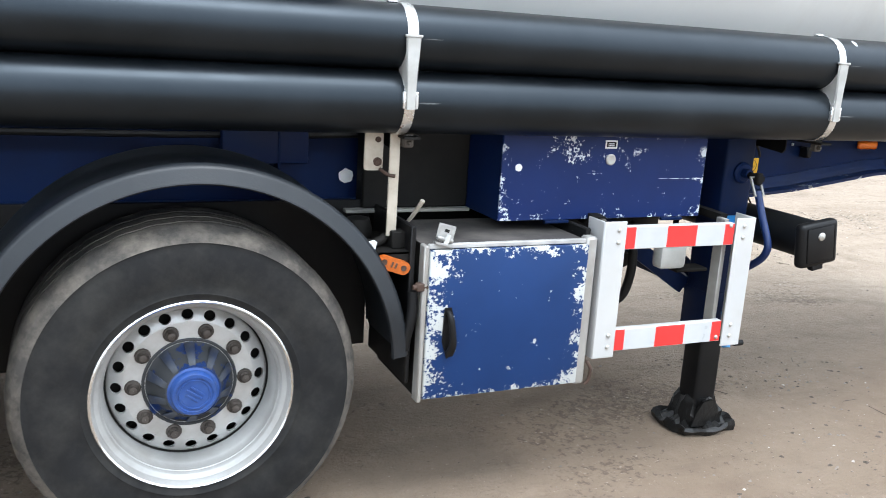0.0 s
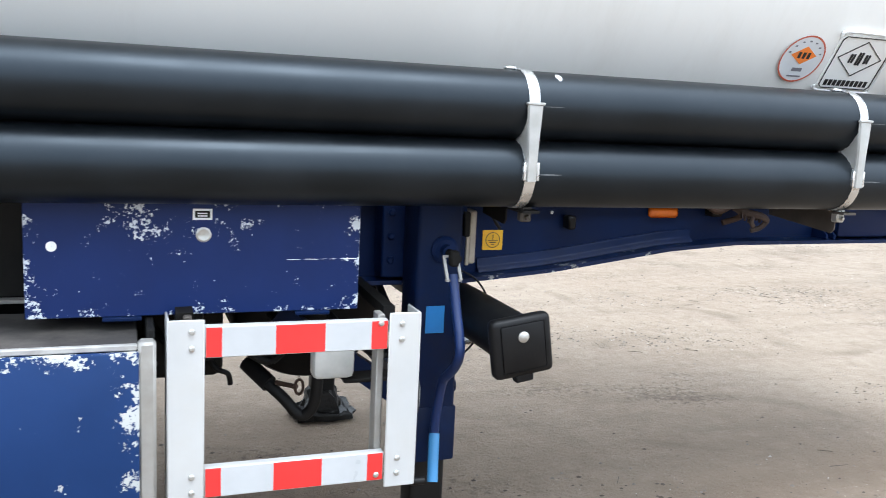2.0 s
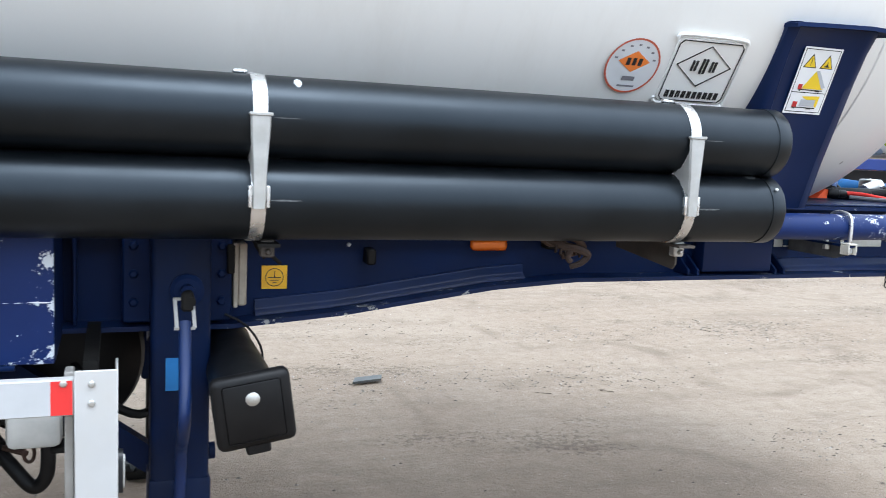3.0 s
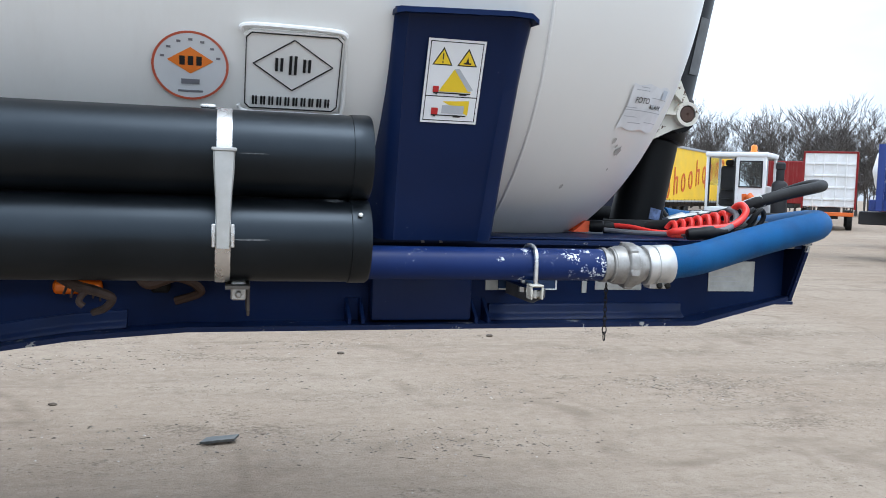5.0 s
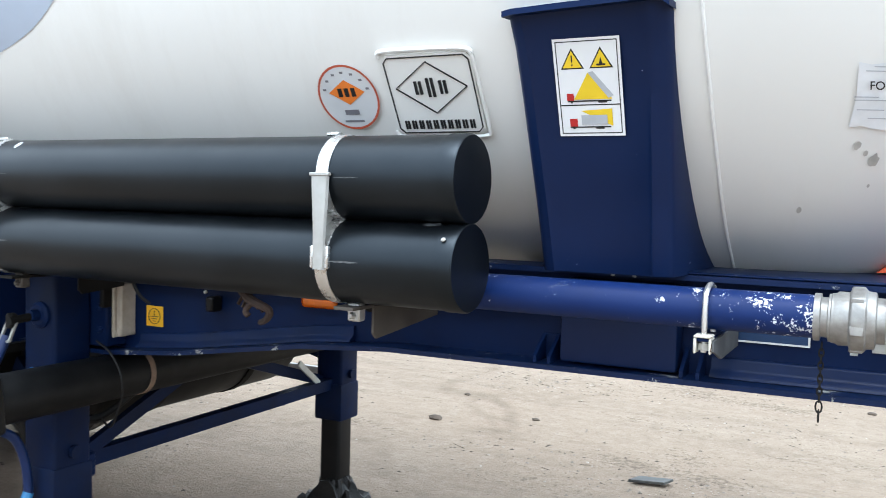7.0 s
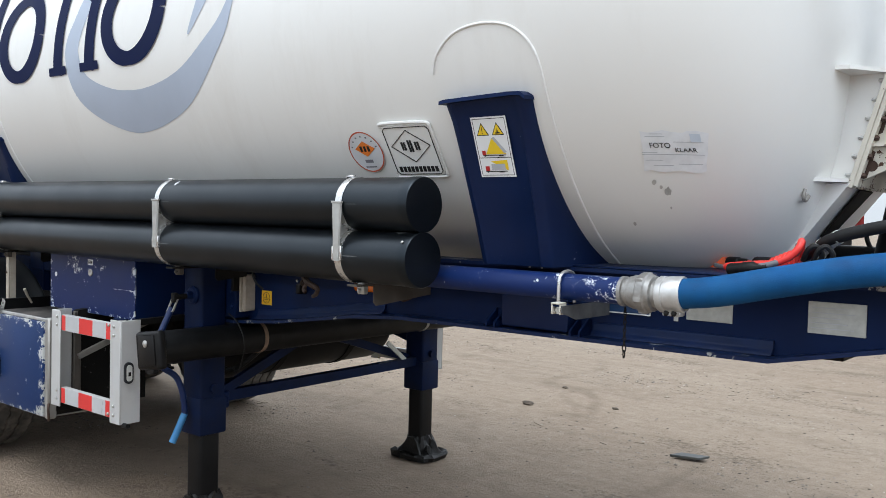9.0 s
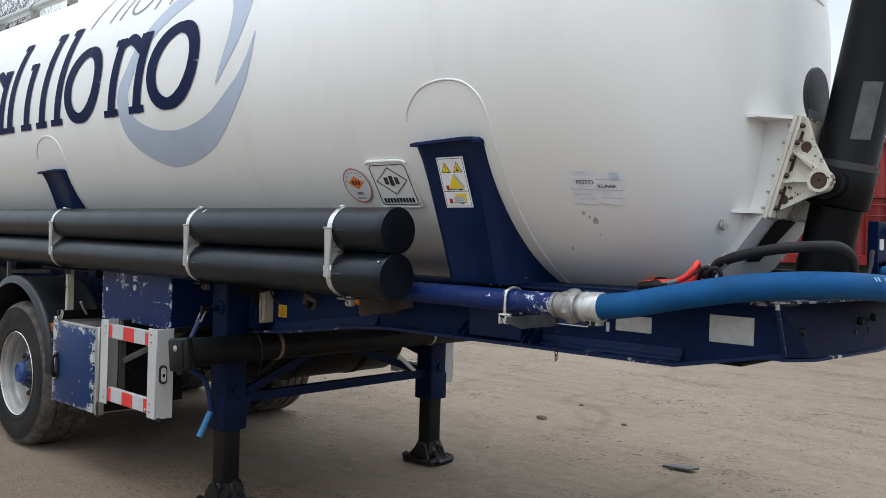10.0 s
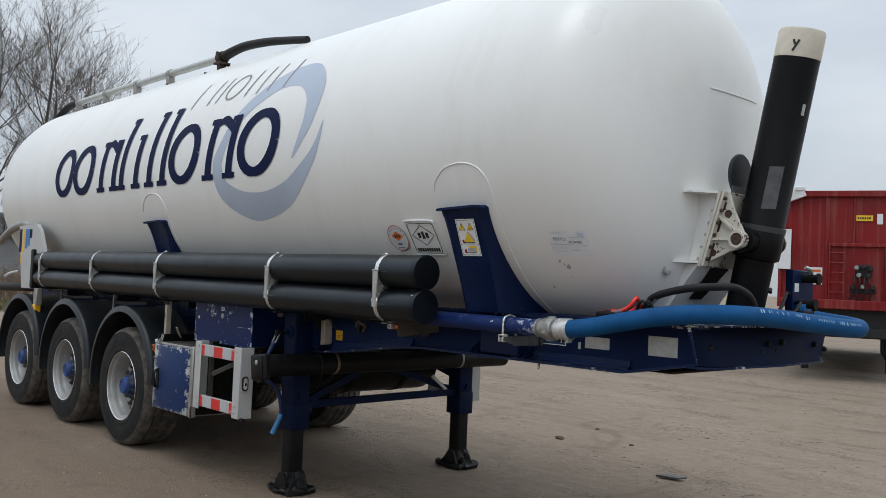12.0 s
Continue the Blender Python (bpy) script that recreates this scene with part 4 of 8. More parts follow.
lathe(bm, (3.009, -0.668, 1.172), (0, -1, 0), ((0.026, 0), (0.026, 0.0015), (0.028, 0.0015), (0.028, 0)), 24)
part("label_symbol", bm, sign_black, trailer)


def marker_lamp(x, y, z):
    bm = B()
    box(bm, x - 0.065, x + 0.065, y - 0.02, y, z - 0.02, z + 0.02, 0.014, 3)
    ob = part("marker_lamp", bm, amber, trailer, "oval amber side marker lamp")
    return ob


marker_lamp(3.711, -0.665, 1.276)
# marker lamp hanging tilted behind the wheel arch
bm = B()
prism(bm, [Vector((0.036 * (1 if math.cos(a) > 0 else -1) + 0.023 * math.cos(a), 0, 0.023 * math.sin(a))) for a in [2 * math.pi * (k + 0.5) / 28 for k in range(28)]], (0, -0.018, 0))
bevel_all(bm, 0.005, 2)
lamp = part("marker_lamp", bm, amber_dark, trailer, "tilted oval amber marker lamp", Matrix.Translation((1.081, -1.168, 0.921)) @ pose(0, 0, 0, 0, 19, 0))
for dx_, r_ in ((-0.036, 0.010), (0.036, 0.010)):
    part("lamp_screw", lathe(B(), (dx_, -0.0165, 0), (0, -1, 0), ((r_, 0), (r_, 0.004), (r_ * 0.5, 0.003), (0.0004, 0.003)), 14), rust, lamp, "rusty fixing screw")
for dx_ in (-0.007, 0.007):
    part("lamp_core", box(B(), dx_ - 0.0035, dx_ + 0.0035, -0.0205, -0.017, -0.009, 0.009, 0.001), rust, lamp)
# cable clips and fittings along the beam
for x, z, w, h, m_, nm in ((3.30, 1.24, 0.03, 0.05, black_paint, "clip"), (3.42, 1.33, 0.035, 0.06, dark_steel, "clip"),
                           (3.93, 1.30, 0.05, 0.07, dark_steel, "clip"), (4.0, 1.32, 0.05, 0.05, rust, "clip")):
    bm = B()
    box(bm, x - w / 2, x + w / 2, -0.72, -0.666, z - h / 2, z + h / 2, 0.006)
    part(nm, bm, m_, trailer)
bm = B()
box(bm, 2.892, 2.918, -0.732, -0.664, 1.098, 1.285, 0.005)
box(bm, 2.878, 2.8915, -0.740, -0.664, 1.094, 1.285, 0.003)
part("cover_strip", bm, cream_paint, trailer, "milky plastic cable cover on the beam")
part("web_bolt", bolts(B(), [(3.239, -0.664, 1.273)], (0, -1, 0), 0.007, 0.008), sign_white, trailer, "small bright bolt in the beam")
part("cover_clip", box(B(), 2.856, 2.8775, -0.775, -0.70, 1.20, 1.285, 0.004), dark_steel, trailer)
bm = B()
sweep(bm, [(3.02, -0.70, 1.22), (2.99, -0.72, 1.25), (2.96, -0.72, 1.31), (3.0, -0.70, 1.37)], 0.006, 8)
part("cable", bm, hose_black, trailer)
bm = B()
sweep(bm, [(3.86, -0.70, 1.33), (3.9, -0.75, 1.29), (3.98, -0.74, 1.31), (4.04, -0.72, 1.27), (3.97, -0.70, 1.24)], 0.012, 8)
part("cable", bm, rust, trailer, "rusty hose end")
bm = B()
sweep(bm, [(3.73, -1.06, 1.345), (3.77, -1.08, 1.325), (3.81, -1.10, 1.318), (3.845, -1.09, 1.30), (3.83, -1.08, 1.275), (3.80, -1.07, 1.262)], lambda t: 0.015 - 0.007 * t, 8)
sweep(bm, [(3.79, -1.09, 1.32), (3.775, -1.10, 1.295), (3.785, -1.10, 1.282)], 0.008, 8)
torn = part("torn_strap", bm, dark_rust, trailer, "torn rusty strap end under the tubes")
for k in range(6):
    bm = bar(B(), (3.748 + 0.014 * k, -1.078, 1.332 - 0.004 * k), (3.740 + 0.016 * k, -1.09, 1.308 - 0.007 * (k % 3)), 0.010, 0.004, (1, 0, 0))
    part("frayed_end", bm, dark_rust, torn)
bm = B()
sweep(bm, [(-3.0, -0.69, 1.30), (0.4, -0.69, 1.28), (1.6, -0.69, 1.3), (3.0, -0.69, 1.31), (4.2, -0.69, 1.32), (5.0, -0.69, 1.34)], 0.012, 8, 4)
part("air_line", bm, hose_black, trailer)

dusty_tube = mat("scuffed_black_plastic", (0.0028, 0.0032, 0.0038), 0.5, 0, 0.3, 9, 0.05, 160, (0.020, 0.0205, 0.021), 0.45, 0.22)
leg_paint = mat("dirty_navy_paint", (0.0038, 0.0118, 0.047), 0.5, 0, 0.25, 5, 0.1, 90, (0.011, 0.012, 0.015), 0.65, 0.1)
mud_black = chipped("mud_spattered_black", (0.006, 0.006, 0.006), (0.075, 0.07, 0.065), (0.55, 0.54), 0.05, 0.0, 0.70, 48, rough=0.8)
crank_blue = mat("crank_blue", (0.008, 0.022, 0.088), 0.4, 0, 0.15, 8, 0.05, 120, spec=0.35)

# blower pipe along the neck, with its clamp, coupling and chain
PY, PZ = -0.93, 1.376
bm = B()
cyl(bm, (4.2, PY, PZ), (4.86, PY, PZ), 0.0455, seg=32)
pipe = part("blower_pipe", bm, pipe_blue, trailer, "navy blower pipe with chipped paint at its end")
bm = B()
cyl(bm, (4.86, PY, PZ), (5.15, PY, PZ), 0.0456, seg=32)
part("pipe_end", bm, pipe_chip, pipe)
bm = B()
ux = 4.936
sweep(bm, [(ux, PY + 0.052, PZ - 0.07), (ux, PY + 0.052, PZ + 0.01), (ux, PY + 0.04, PZ + 0.042), (ux, PY, PZ + 0.053), (ux, PY - 0.04, PZ + 0.042), (ux, PY - 0.052, PZ + 0.01), (ux, PY - 0.052, PZ - 0.09)], 0.0065, 10)
part("u_bolt", bm, band_mat, pipe, "bright steel U-bolt")
bm = B()
box(bm, ux - 0.018, ux + 0.018, PY - 0.066, PY + 0.27, PZ - 0.066, PZ - 0.058, 0.002)
part("pipe_bracket", bm, blue_paint, pipe)
bm = prism(B(), [Vector((ux + 0.0195, y, z)) for y, z in ((PY - 0.066, PZ - 0.062), (PY + 0.262, PZ - 0.062), (PY + 0.262, PZ - 0.115), (PY + 0.03, PZ - 0.115), (PY - 0.066, PZ - 0.085))], (0.005, 0, 0))
part("bracket_plate", bm, torn_label, pipe, "dull grey plate from the beam to the pipe")
bm = box(B(), ux - 0.019, ux + 0.019, PY - 0.072, PY - 0.030, PZ - 0.0575, PZ - 0.0515, 0.002)
box(bm, ux + 0.013, ux + 0.019, PY - 0.070, PY - 0.030, PZ - 0.092, PZ - 0.0575, 0.002)
box(bm, ux - 0.019, ux - 0.013, PY - 0.070, PY - 0.030, PZ - 0.092, PZ - 0.0575, 0.002)
part("clamp_saddle", bm, bracket_white, pipe, "rust-stained pale clamp saddle")
for yy in (PY - 0.052, PY + 0.052):
    part("clamp_nut", cyl(B(), (ux, yy, PZ - 0.085), (ux, yy, PZ - 0.07), 0.013, seg=6), steel, pipe)
bm = B()
lathe(bm, (5.15, PY, PZ), (1, 0, 0), ((0.040, 0), (0.050, 0.0), (0.050, 0.012), (0.042, 0.014), (0.042, 0.026), (0.050, 0.028), (0.050, 0.032), (0.052, 0.034), (0.052, 0.04), (0.056, 0.046), (0.056, 0.066), (0.064, 0.070), (0.066, 0.074), (0.066, 0.096), (0.060, 0.1),
                                     (0.058, 0.115), (0.047, 0.118), (0.047, 0.134), (0.040, 0.134)), 36)
part("coupling", bm, cast_alu, pipe, "cast aluminium hose coupling")
for k in range(6):
    a = 2 * math.pi * k / 6 + 0.3
    p = Vector((5.232, PY + 0.057 * math.cos(a), PZ + 0.057 * math.sin(a)))
    bm = box(B(), p.x - 0.014, p.x + 0.014, p.y - 0.011, p.y + 0.011, p.z - 0.011, p.z + 0.011, 0.003)
    part("coupling_lug", bm, cast_alu, pipe)
bm = B()
for k in range(11):
    z = PZ - 0.06 - k * 0.0135
    seg_ = 8
    ang = [2 * math.pi * q / seg_ for q in range(seg_)]
    w, h = 0.0048, 0.0095
    if k > 8:
        w, h, z = 0.0065, 0.013, PZ - 0.06 - 8 * 0.0135 - (k - 8) * 0.019
    loop = [Vector(((w * math.cos(a)) * (1 if k % 2 else 0) + 5.167, PY - 0.012 + (w * math.cos(a)) * (0 if k % 2 else 1), z + h * math.sin(a))) for a in ang]
    for q in range(seg_):
        bar(bm, loop[q], loop[(q + 1) % seg_], 0.0028, 0.0028, (0.3, 0.9, 0.1))
part("chain", bm, dark_steel, pipe, "short hanging steel chain")

# blue hose lying along the neck and round its front
hose = thing("blue_hose", (5.9, -0.2, 1.446), "thick blue rubber delivery hose lying over the neck", "hose")
HP = [(5.30, PY, PZ), (5.37, -0.935, 1.384), (5.47, -0.925, 1.398), (5.63, -0.885, 1.434), (5.80, -0.845, 1.470), (5.95, -0.79, 1.492), (6.07, -0.66, 1.500), (6.165, -0.46, 1.495), (6.24, -0.2, 1.475),
      (6.31, 0.05, 1.455), (6.345, 0.22, 1.445), (6.31, 0.34, 1.45), (6.22, 0.40, 1.46), (6.12, 0.40, 1.47), (6.05, 0.39, 1.48)]
bm = B()
sweep(bm, HP, 0.0475, 24, 10)
part("hose_wall", bm, hose_blue, hose)
bm = B()
lathe(bm, (5.285, PY, PZ), (1, 0, 0.06), ((0.045, 0), (0.056, 0.0), (0.0585, 0.004), (0.0585, 0.02), (0.054, 0.022), (0.054, 0.03), (0.0575, 0.032), (0.0575, 0.078), (0.055, 0.082), (0.048, 0.082)), 36)
box(bm, 5.30, 5.36, PY - 0.02, PY + 0.02, PZ - 0.066, PZ - 0.05, 0.003)
part("hose_clamp", bm, bright_alu, hose, "bright hose tail with a two-bolt clamp")
bm = B()
bolts(bm, [(5.322, PY - 0.035, PZ - 0.052), (5.348, PY - 0.035, PZ - 0.052)], (0, -0.6, -0.8), 0.009, 0.012)
part("clamp_bolt", bm, dark_steel, hose)
run = [p for p in smooth_path(HP, 30) if -0.50 < p.y < 0.20 and p.x > 6.1]
rp = random.Random(5)
for k, (p, q) in enumerate(zip(run, run[1:])):
    if k % 2 or rp.random() < 0.25:
        continue
    d_h = (q - p).normalized()
    out = Vector((d_h.y, -d_h.x, 0.75 if k < 34 else 0.5)).normalized()
    side_ = out.cross(d_h).normalized()
    o = p.lerp(q, 0.5) + out * 0.0482
    w_, h_ = rp.uniform(0.002, 0.005), rp.uniform(0.006, 0.011)
    bm = B()
    bm.faces.new([bm.verts.new(o + d_h * a + side_ * b_) for a, b_ in ((-w_, -h_), (w_, -h_), (w_, h_), (-w_, h_))])
    part("print_bar", bm, print_pale, hose, "faded white printed bar")

part("far_pipe", cyl(B(), (5.05, 0.37, 1.490), (6.05, 0.39, 1.482), 0.040, seg=24), black_paint, trailer, "dark pipe on the other side of the neck")

# black hydraulic hose arching over the neck
hyd = thing("hydraulic_hose", (5.9, -0.6, 1.446), "black armoured hydraulic hose arching over the neck", "hose")
bm = B()
sweep(bm, [(5.50, -0.52, 1.47), (5.60, -0.62, 1.495), (5.69, -0.72, 1.53), (5.755, -0.775, 1.568), (5.86, -0.785, 1.60), (5.97, -0.77, 1.622), (6.05, -0.70, 1.632), (6.085, -0.58, 1.632), (6.08, -0.44, 1.60), (6.05, -0.32, 1.55), (6.01, -0.22, 1.49), (5.97, -0.14, 1.47)], 0.019, 14, 8)
part("hose_wall", bm, hose_black, hyd)
bm = B()
cyl(bm, (5.715, -0.745, 1.545), (5.775, -0.778, 1.576), 0.0215, seg=16)
part("hose_sleeve", bm, plate_mat, hyd, "grey label sleeve")
bm = B()
sweep(bm, [(5.4, -0.4, 1.465), (5.6, -0.52, 1.47), (5.8, -0.56, 1.475), (6.0, -0.46, 1.475), (6.07, -0.2, 1.47)], 0.026, 12, 8)
part("hose_wall", bm, hose_black, hyd)
bm = B()
cyl(bm, (6.06, -0.05, 1.46), (5.99, -0.02, 1.5), 0.028, seg=12)
box(bm, 5.97, 6.05, -0.06, 0.02, 1.446, 1.52, 0.01, 2)
part("hose_fitting", bm, steel, hyd, "bright hydraulic fitting")

# red coiled cables lying on the neck
coil = thing("coiled_cable", (5.55, -0.72, 1.446), "red coiled air line with black plugs lying on the neck", "cable")
bm = B()
pts = []
for k in range(7 * 14 + 1):
    a = 2 * math.pi * k / 14
    s_ = k / 98
    r_ = 0.021 + 0.012 * s_
    pts.append((5.525 + 0.135 * s_ + 0.007 * math.sin(a), -0.635 - 0.125 * s_ + r_ * 0.75 * math.cos(a), 1.470 + r_ * math.sin(a) + 0.034 * s_))
sweep(bm, pts, 0.0088, 8, 1, False)
part("coil", bm, cable_red, coil)
bm = B()
sweep(bm, [(5.66, -0.76, 1.525), (5.672, -0.79, 1.553), (5.678, -0.815, 1.558), (5.678, -0.835, 1.54), (5.655, -0.843, 1.512), (5.61, -0.845, 1.490), (5.55, -0.835, 1.484), (5.48, -0.825, 1.476), (5.447, -0.805, 1.470), (5.452, -0.78, 1.462), (5.50, -0.765, 1.459)], 0.011, 10, 8)
part("red_lead", bm, cable_red, coil)
bm = B()
sweep(bm, [(5.40, -0.485, 1.472), (5.44, -0.53, 1.470), (5.48, -0.60, 1.460), (5.53, -0.64, 1.458)], 0.0085, 10, 6)
part("red_lead", bm, cable_red, coil)
bm = B()
sweep(bm, [(5.655, -0.77, 1.545), (5.665, -0.80, 1.53), (5.645, -0.83, 1.505), (5.60, -0.86, 1.485), (5.57, -0.862, 1.478)], 0.0095, 10, 8)
part("grey_lead", bm, cable_grey, coil)
bm = B()
sweep(bm, [(5.32, -0.58, 1.461), (5.38, -0.64, 1.458), (5.46, -0.72, 1.458), (5.51, -0.80, 1.462)], 0.008, 8, 6)
part("grey_lead", bm, cable_grey, coil)
for dx_ in (0.0, 0.03):
    bm = B()
    sweep(bm, [(5.68 + dx_, -0.80, 1.50), (5.70 + dx_, -0.815, 1.535), (5.72 + dx_, -0.81, 1.545), (5.735 + dx_, -0.80, 1.52), (5.715 + dx_, -0.79, 1.485), (5.68 + dx_, -0.78, 1.475)], 0.008, 8, 8)
    part("cable_loop", bm, hose_black, coil)
bm = B()
lathe(bm, (5.468, -0.848, 1.464), (1, -0.12, 0.10), ((0.0005, 0), (0.016, 0.003), (0.019, 0.012), (0.019, 0.05), (0.021, 0.055), (0.021, 0.085), (0.014, 0.095), (0.012, 0.13), (0.0005, 0.131)), 18)
part("plug", bm, black_paint, coil, "black rubber plug")
bm = B()
lathe(bm, (5.316, -0.46, 1.468), (1, -0.25, 0.0), ((0.0005, 0), (0.019, 0.002), (0.021, 0.01), (0.021, 0.045), (0.017, 0.05), (0.017, 0.075), (0.011, 0.09), (0.0005, 0.092)), 18)
part("plug", bm, black_paint, coil, "black rubber plug")
bm = B()
prism(bm, [Vector(p) for p in ((5.255, -0.425, 1.447), (5.312, -0.425, 1.447), (5.316, -0.425, 1.484), (5.30, -0.425, 1.486), (5.275, -0.425, 1.462))], (0, -0.045, 0))
bevel_all(bm, 0.004)
part("plug_cap", bm, red_plastic, coil, "red plastic plug cap")
for cable_path in ([(5.50, 0.38, 1.455), (5.60, 0.40, 1.50), (5.63, 0.40, 1.56), (5.60, 0.39, 1.60), (5.57, 0.38, 1.575), (5.60, 0.37, 1.51), (5.68, 0.36, 1.49), (5.72, 0.36, 1.455)], [(5.66, 0.45, 1.46), (5.72, 0.42, 1.56), (5.76, 0.40, 1.62), (5.80, 0.36, 1.64), (5.83, 0.30, 1.62)],
                   [(5.95, 0.1, 1.455), (5.93, 0.25, 1.56), (5.9, 0.36, 1.62), (5.88, 0.46, 1.60)], [(5.95, 0.15, 1.455), (5.98, 0.3, 1.52), (5.95, 0.42, 1.57), (5.89, 0.47, 1.56)]):
    bm = B()
    sweep(bm, cable_path, 0.0095, 10, 8)
    bm.verts.ensure_lookup_table()
    solid("black_cable_loop", bm, hose_black, "loop of black electric cable", "cable", "cables on the neck")

# hose-storage tubes along the side
TY, TZ1, TZ2, TUBE_R = -1.115, 1.648, 1.446, 0.1015
for zt in (TZ1, TZ2):
    bm = B()
    lathe(bm, (-1.98, TY, zt), (1, 0, 0), ((0.0005, 0), (TUBE_R - 0.006, 0), (TUBE_R, 0.006)) + tuple((TUBE_R, 0.006 + 6.41 * k / 8) for k in range(1, 9)), 64)
    tube = part("storage_tube", bm, black_tube, trailer, "long black plastic hose-storage tube")
    bm = B()
    lathe(bm, (4.425, TY, zt), (1, 0, 0), ((TUBE_R + 0.0005, -0.035), (TUBE_R + 0.0025, -0.034), (TUBE_R + 0.0025, 0.008), (TUBE_R - 0.001, 0.013), (0.0005, 0.0135)), 64)
    part("end_cap", bm, black_tube, tube, "flat black end cap")
bm = B()
bolts(bm, [(4.41, TY - 0.085, TZ2 + 0.066)], (0, -0.8, 0.6), 0.006, 0.004)
part("rivet", bm, steel, tube)


def strap(x, arm=True):
    w = 0.017
    bm = B()
    for zt in (TZ1, TZ2):
        rr = TUBE_R + 0.0025
        lathe(bm, (x - w, TY, zt), (1, 0, 0), ((rr - 0.002, 0), (rr, 0.0), (rr + 0.001, 0.004), (rr + 0.001, 2 * w - 0.004), (rr, 2 * w), (rr - 0.002, 2 * w)), 56)
    st = part("tube_strap", bm, band_mat, trailer, "bright metal strap round both tubes")
    # clamp plate in front, pinched at its middle
    bm = B()
    yf = TY - TUBE_R - 0.006
    zs = [(1.648, 0.0245), (1.60, 0.0225), (1.547, 0.0185), (1.50, 0.0165), (1.43, 0.0155)]
    loops = [[Vector((x - w2, yf, z)), Vector((x - w2 * 0.85, yf - 0.007, z)), Vector((x + w2 * 0.85, yf - 0.007, z)), Vector((x + w2, yf, z)), Vector((x + w2 * 0.7, yf + 0.003, z)), Vector((x - w2 * 0.7, yf + 0.003, z))] for z, w2 in zs]
    rings(bm, loops)
    clamp = part("clamp", bm, clamp_zinc, st, "pressed zinc clamp plate")
    part("clamp_lip", box(B(), x - 0.0275, x + 0.0275, yf - 0.010, yf + 0.004, 1.6485, 1.657, 0.002), clamp_zinc, clamp)
    for q in (-1, 1):
        part("clamp_lug", box(B(), x + q * 0.021 - 0.0045, x + q * 0.021 + 0.0045, yf - 0.004, yf + 0.010, 1.432, 1.485, 0.002), band_mat, clamp)
    bm = prism(B(), [Vector((x - 0.0165, y, z)) for y, z in ((yf + 0.0035, 1.615), (TY - 0.035, 1.548), (yf + 0.0035, 1.487))], (0.003, 0, 0))
    part("clamp_web", bm, clamp_zinc, clamp)
    bm = B()
    box(bm, x - 0.055, x - 0.02, TY - 0.012, TY + 0.012, TZ1 + TUBE_R, TZ1 + TUBE_R + 0.01, 0.003)
    part("strap_lug", bm, band_mat, st)
    if arm:
        bm = B()
        z0 = TZ2 - TUBE_R - 0.01
        bar(bm, (x + 0.035, -1.17, z0), (x + 0.035, -0.66, z0), 0.055, 0.008)
        yo_, dz_ = (-1.08, 0.082) if x > 4 else (-0.93, 0.07)
        prism(bm, [Vector((x + 0.06, y, z)) for y, z in ((yo_, z0), (-0.74, z0), (-0.74, z0 - 0.055), (yo_ + 0.015, z0 - dz_), (yo_, z0 - dz_ + 0.015))], (0.006, 0, 0))
        part("tube_arm", bm, arm_grey if x > 4 else dark_steel, trailer, "weathered zinc bracket arm under the tubes")
        bm = B()
        box(bm, x + 0.02, x + 0.055, -1.13, -1.10, z0 - 0.035, z0 + 0.012, 0.004)
        bolts(bm, [(x + 0.038, -1.13, z0 - 0.02)], (0, -1, 0), 0.009, 0.012, 6)
        part("arm_bolt", bm, steel if x > 4 else arm_grey, trailer)


for x in (4.095, 2.874, 1.095, -0.32, -1.76):
    strap(x)
pale_scrape = mat("pale_scrape", (0.10, 0.105, 0.11), 0.55, 0, 0.5, 60, 0.1, 200, (0.03, 0.031, 0.033), 0.6, 0.3)
white_scrape = mat("white_scrape", (0.55, 0.57, 0.60), 0.5, 0, 0.3, 60, 0.1, 200, (0.2, 0.21, 0.22), 0.6, 0.3)


def scrape(x0, x1, zt, q0, q1, material, label, ragged=0.25):
    """A thin ragged scrape on a tube, between two places along it and two angles round it."""
    bm = B()
    r = TUBE_R + 0.0009
    n_ = 12
    rows = []
    for k in range(n_ + 1):
        t = k / n_
        env = math.sin(math.pi * min(1.0, max(0.0, t))) ** 0.5
        mid, half = (q0 + q1) / 2, (q1 - q0) / 2 * env
        jit = ragged * (q1 - q0) * noise.noise(Vector((x0 * 7 + k * 0.9, zt * 3, q0)))
        rows.append([bm.verts.new((x0 + (x1 - x0) * t, TY - r * math.cos(radians(a)), zt + r * math.sin(radians(a)))) for a in (mid - half + jit, mid, mid + half + jit * 0.5)])
    for r0, r1 in zip(rows, rows[1:]):
        for k in range(2):
            bm.faces.new((r0[k], r0[k + 1], r1[k + 1], r1[k]))
    bmesh.ops.remove_doubles(bm, verts=bm.verts, dist=1e-5)
    part("scrape", bm, material, trailer, label)


scrape(2.958, 2.978, TZ1, 46, 66, white_scrape, "white scrape on the tube")
for x in (1.095, 2.874, 4.095):
    scrape(x + 0.02, x + 0.105, TZ2, 1, 3.5, pale_scrape, "pale scraped line on the tube")
    scrape(x + 0.03, x + 0.10, TZ1, -2, -0.5, pale_scrape, "pale scraped line on the tube")
    scrape(x + 0.022, x + 0.11, TZ2, 76, 79, pale_scrape, "pale scraped line on the tube")
scrape(4.33, 4.375, TZ2, 66, 80, pale_scrape, "pale scuff at the tube's end")

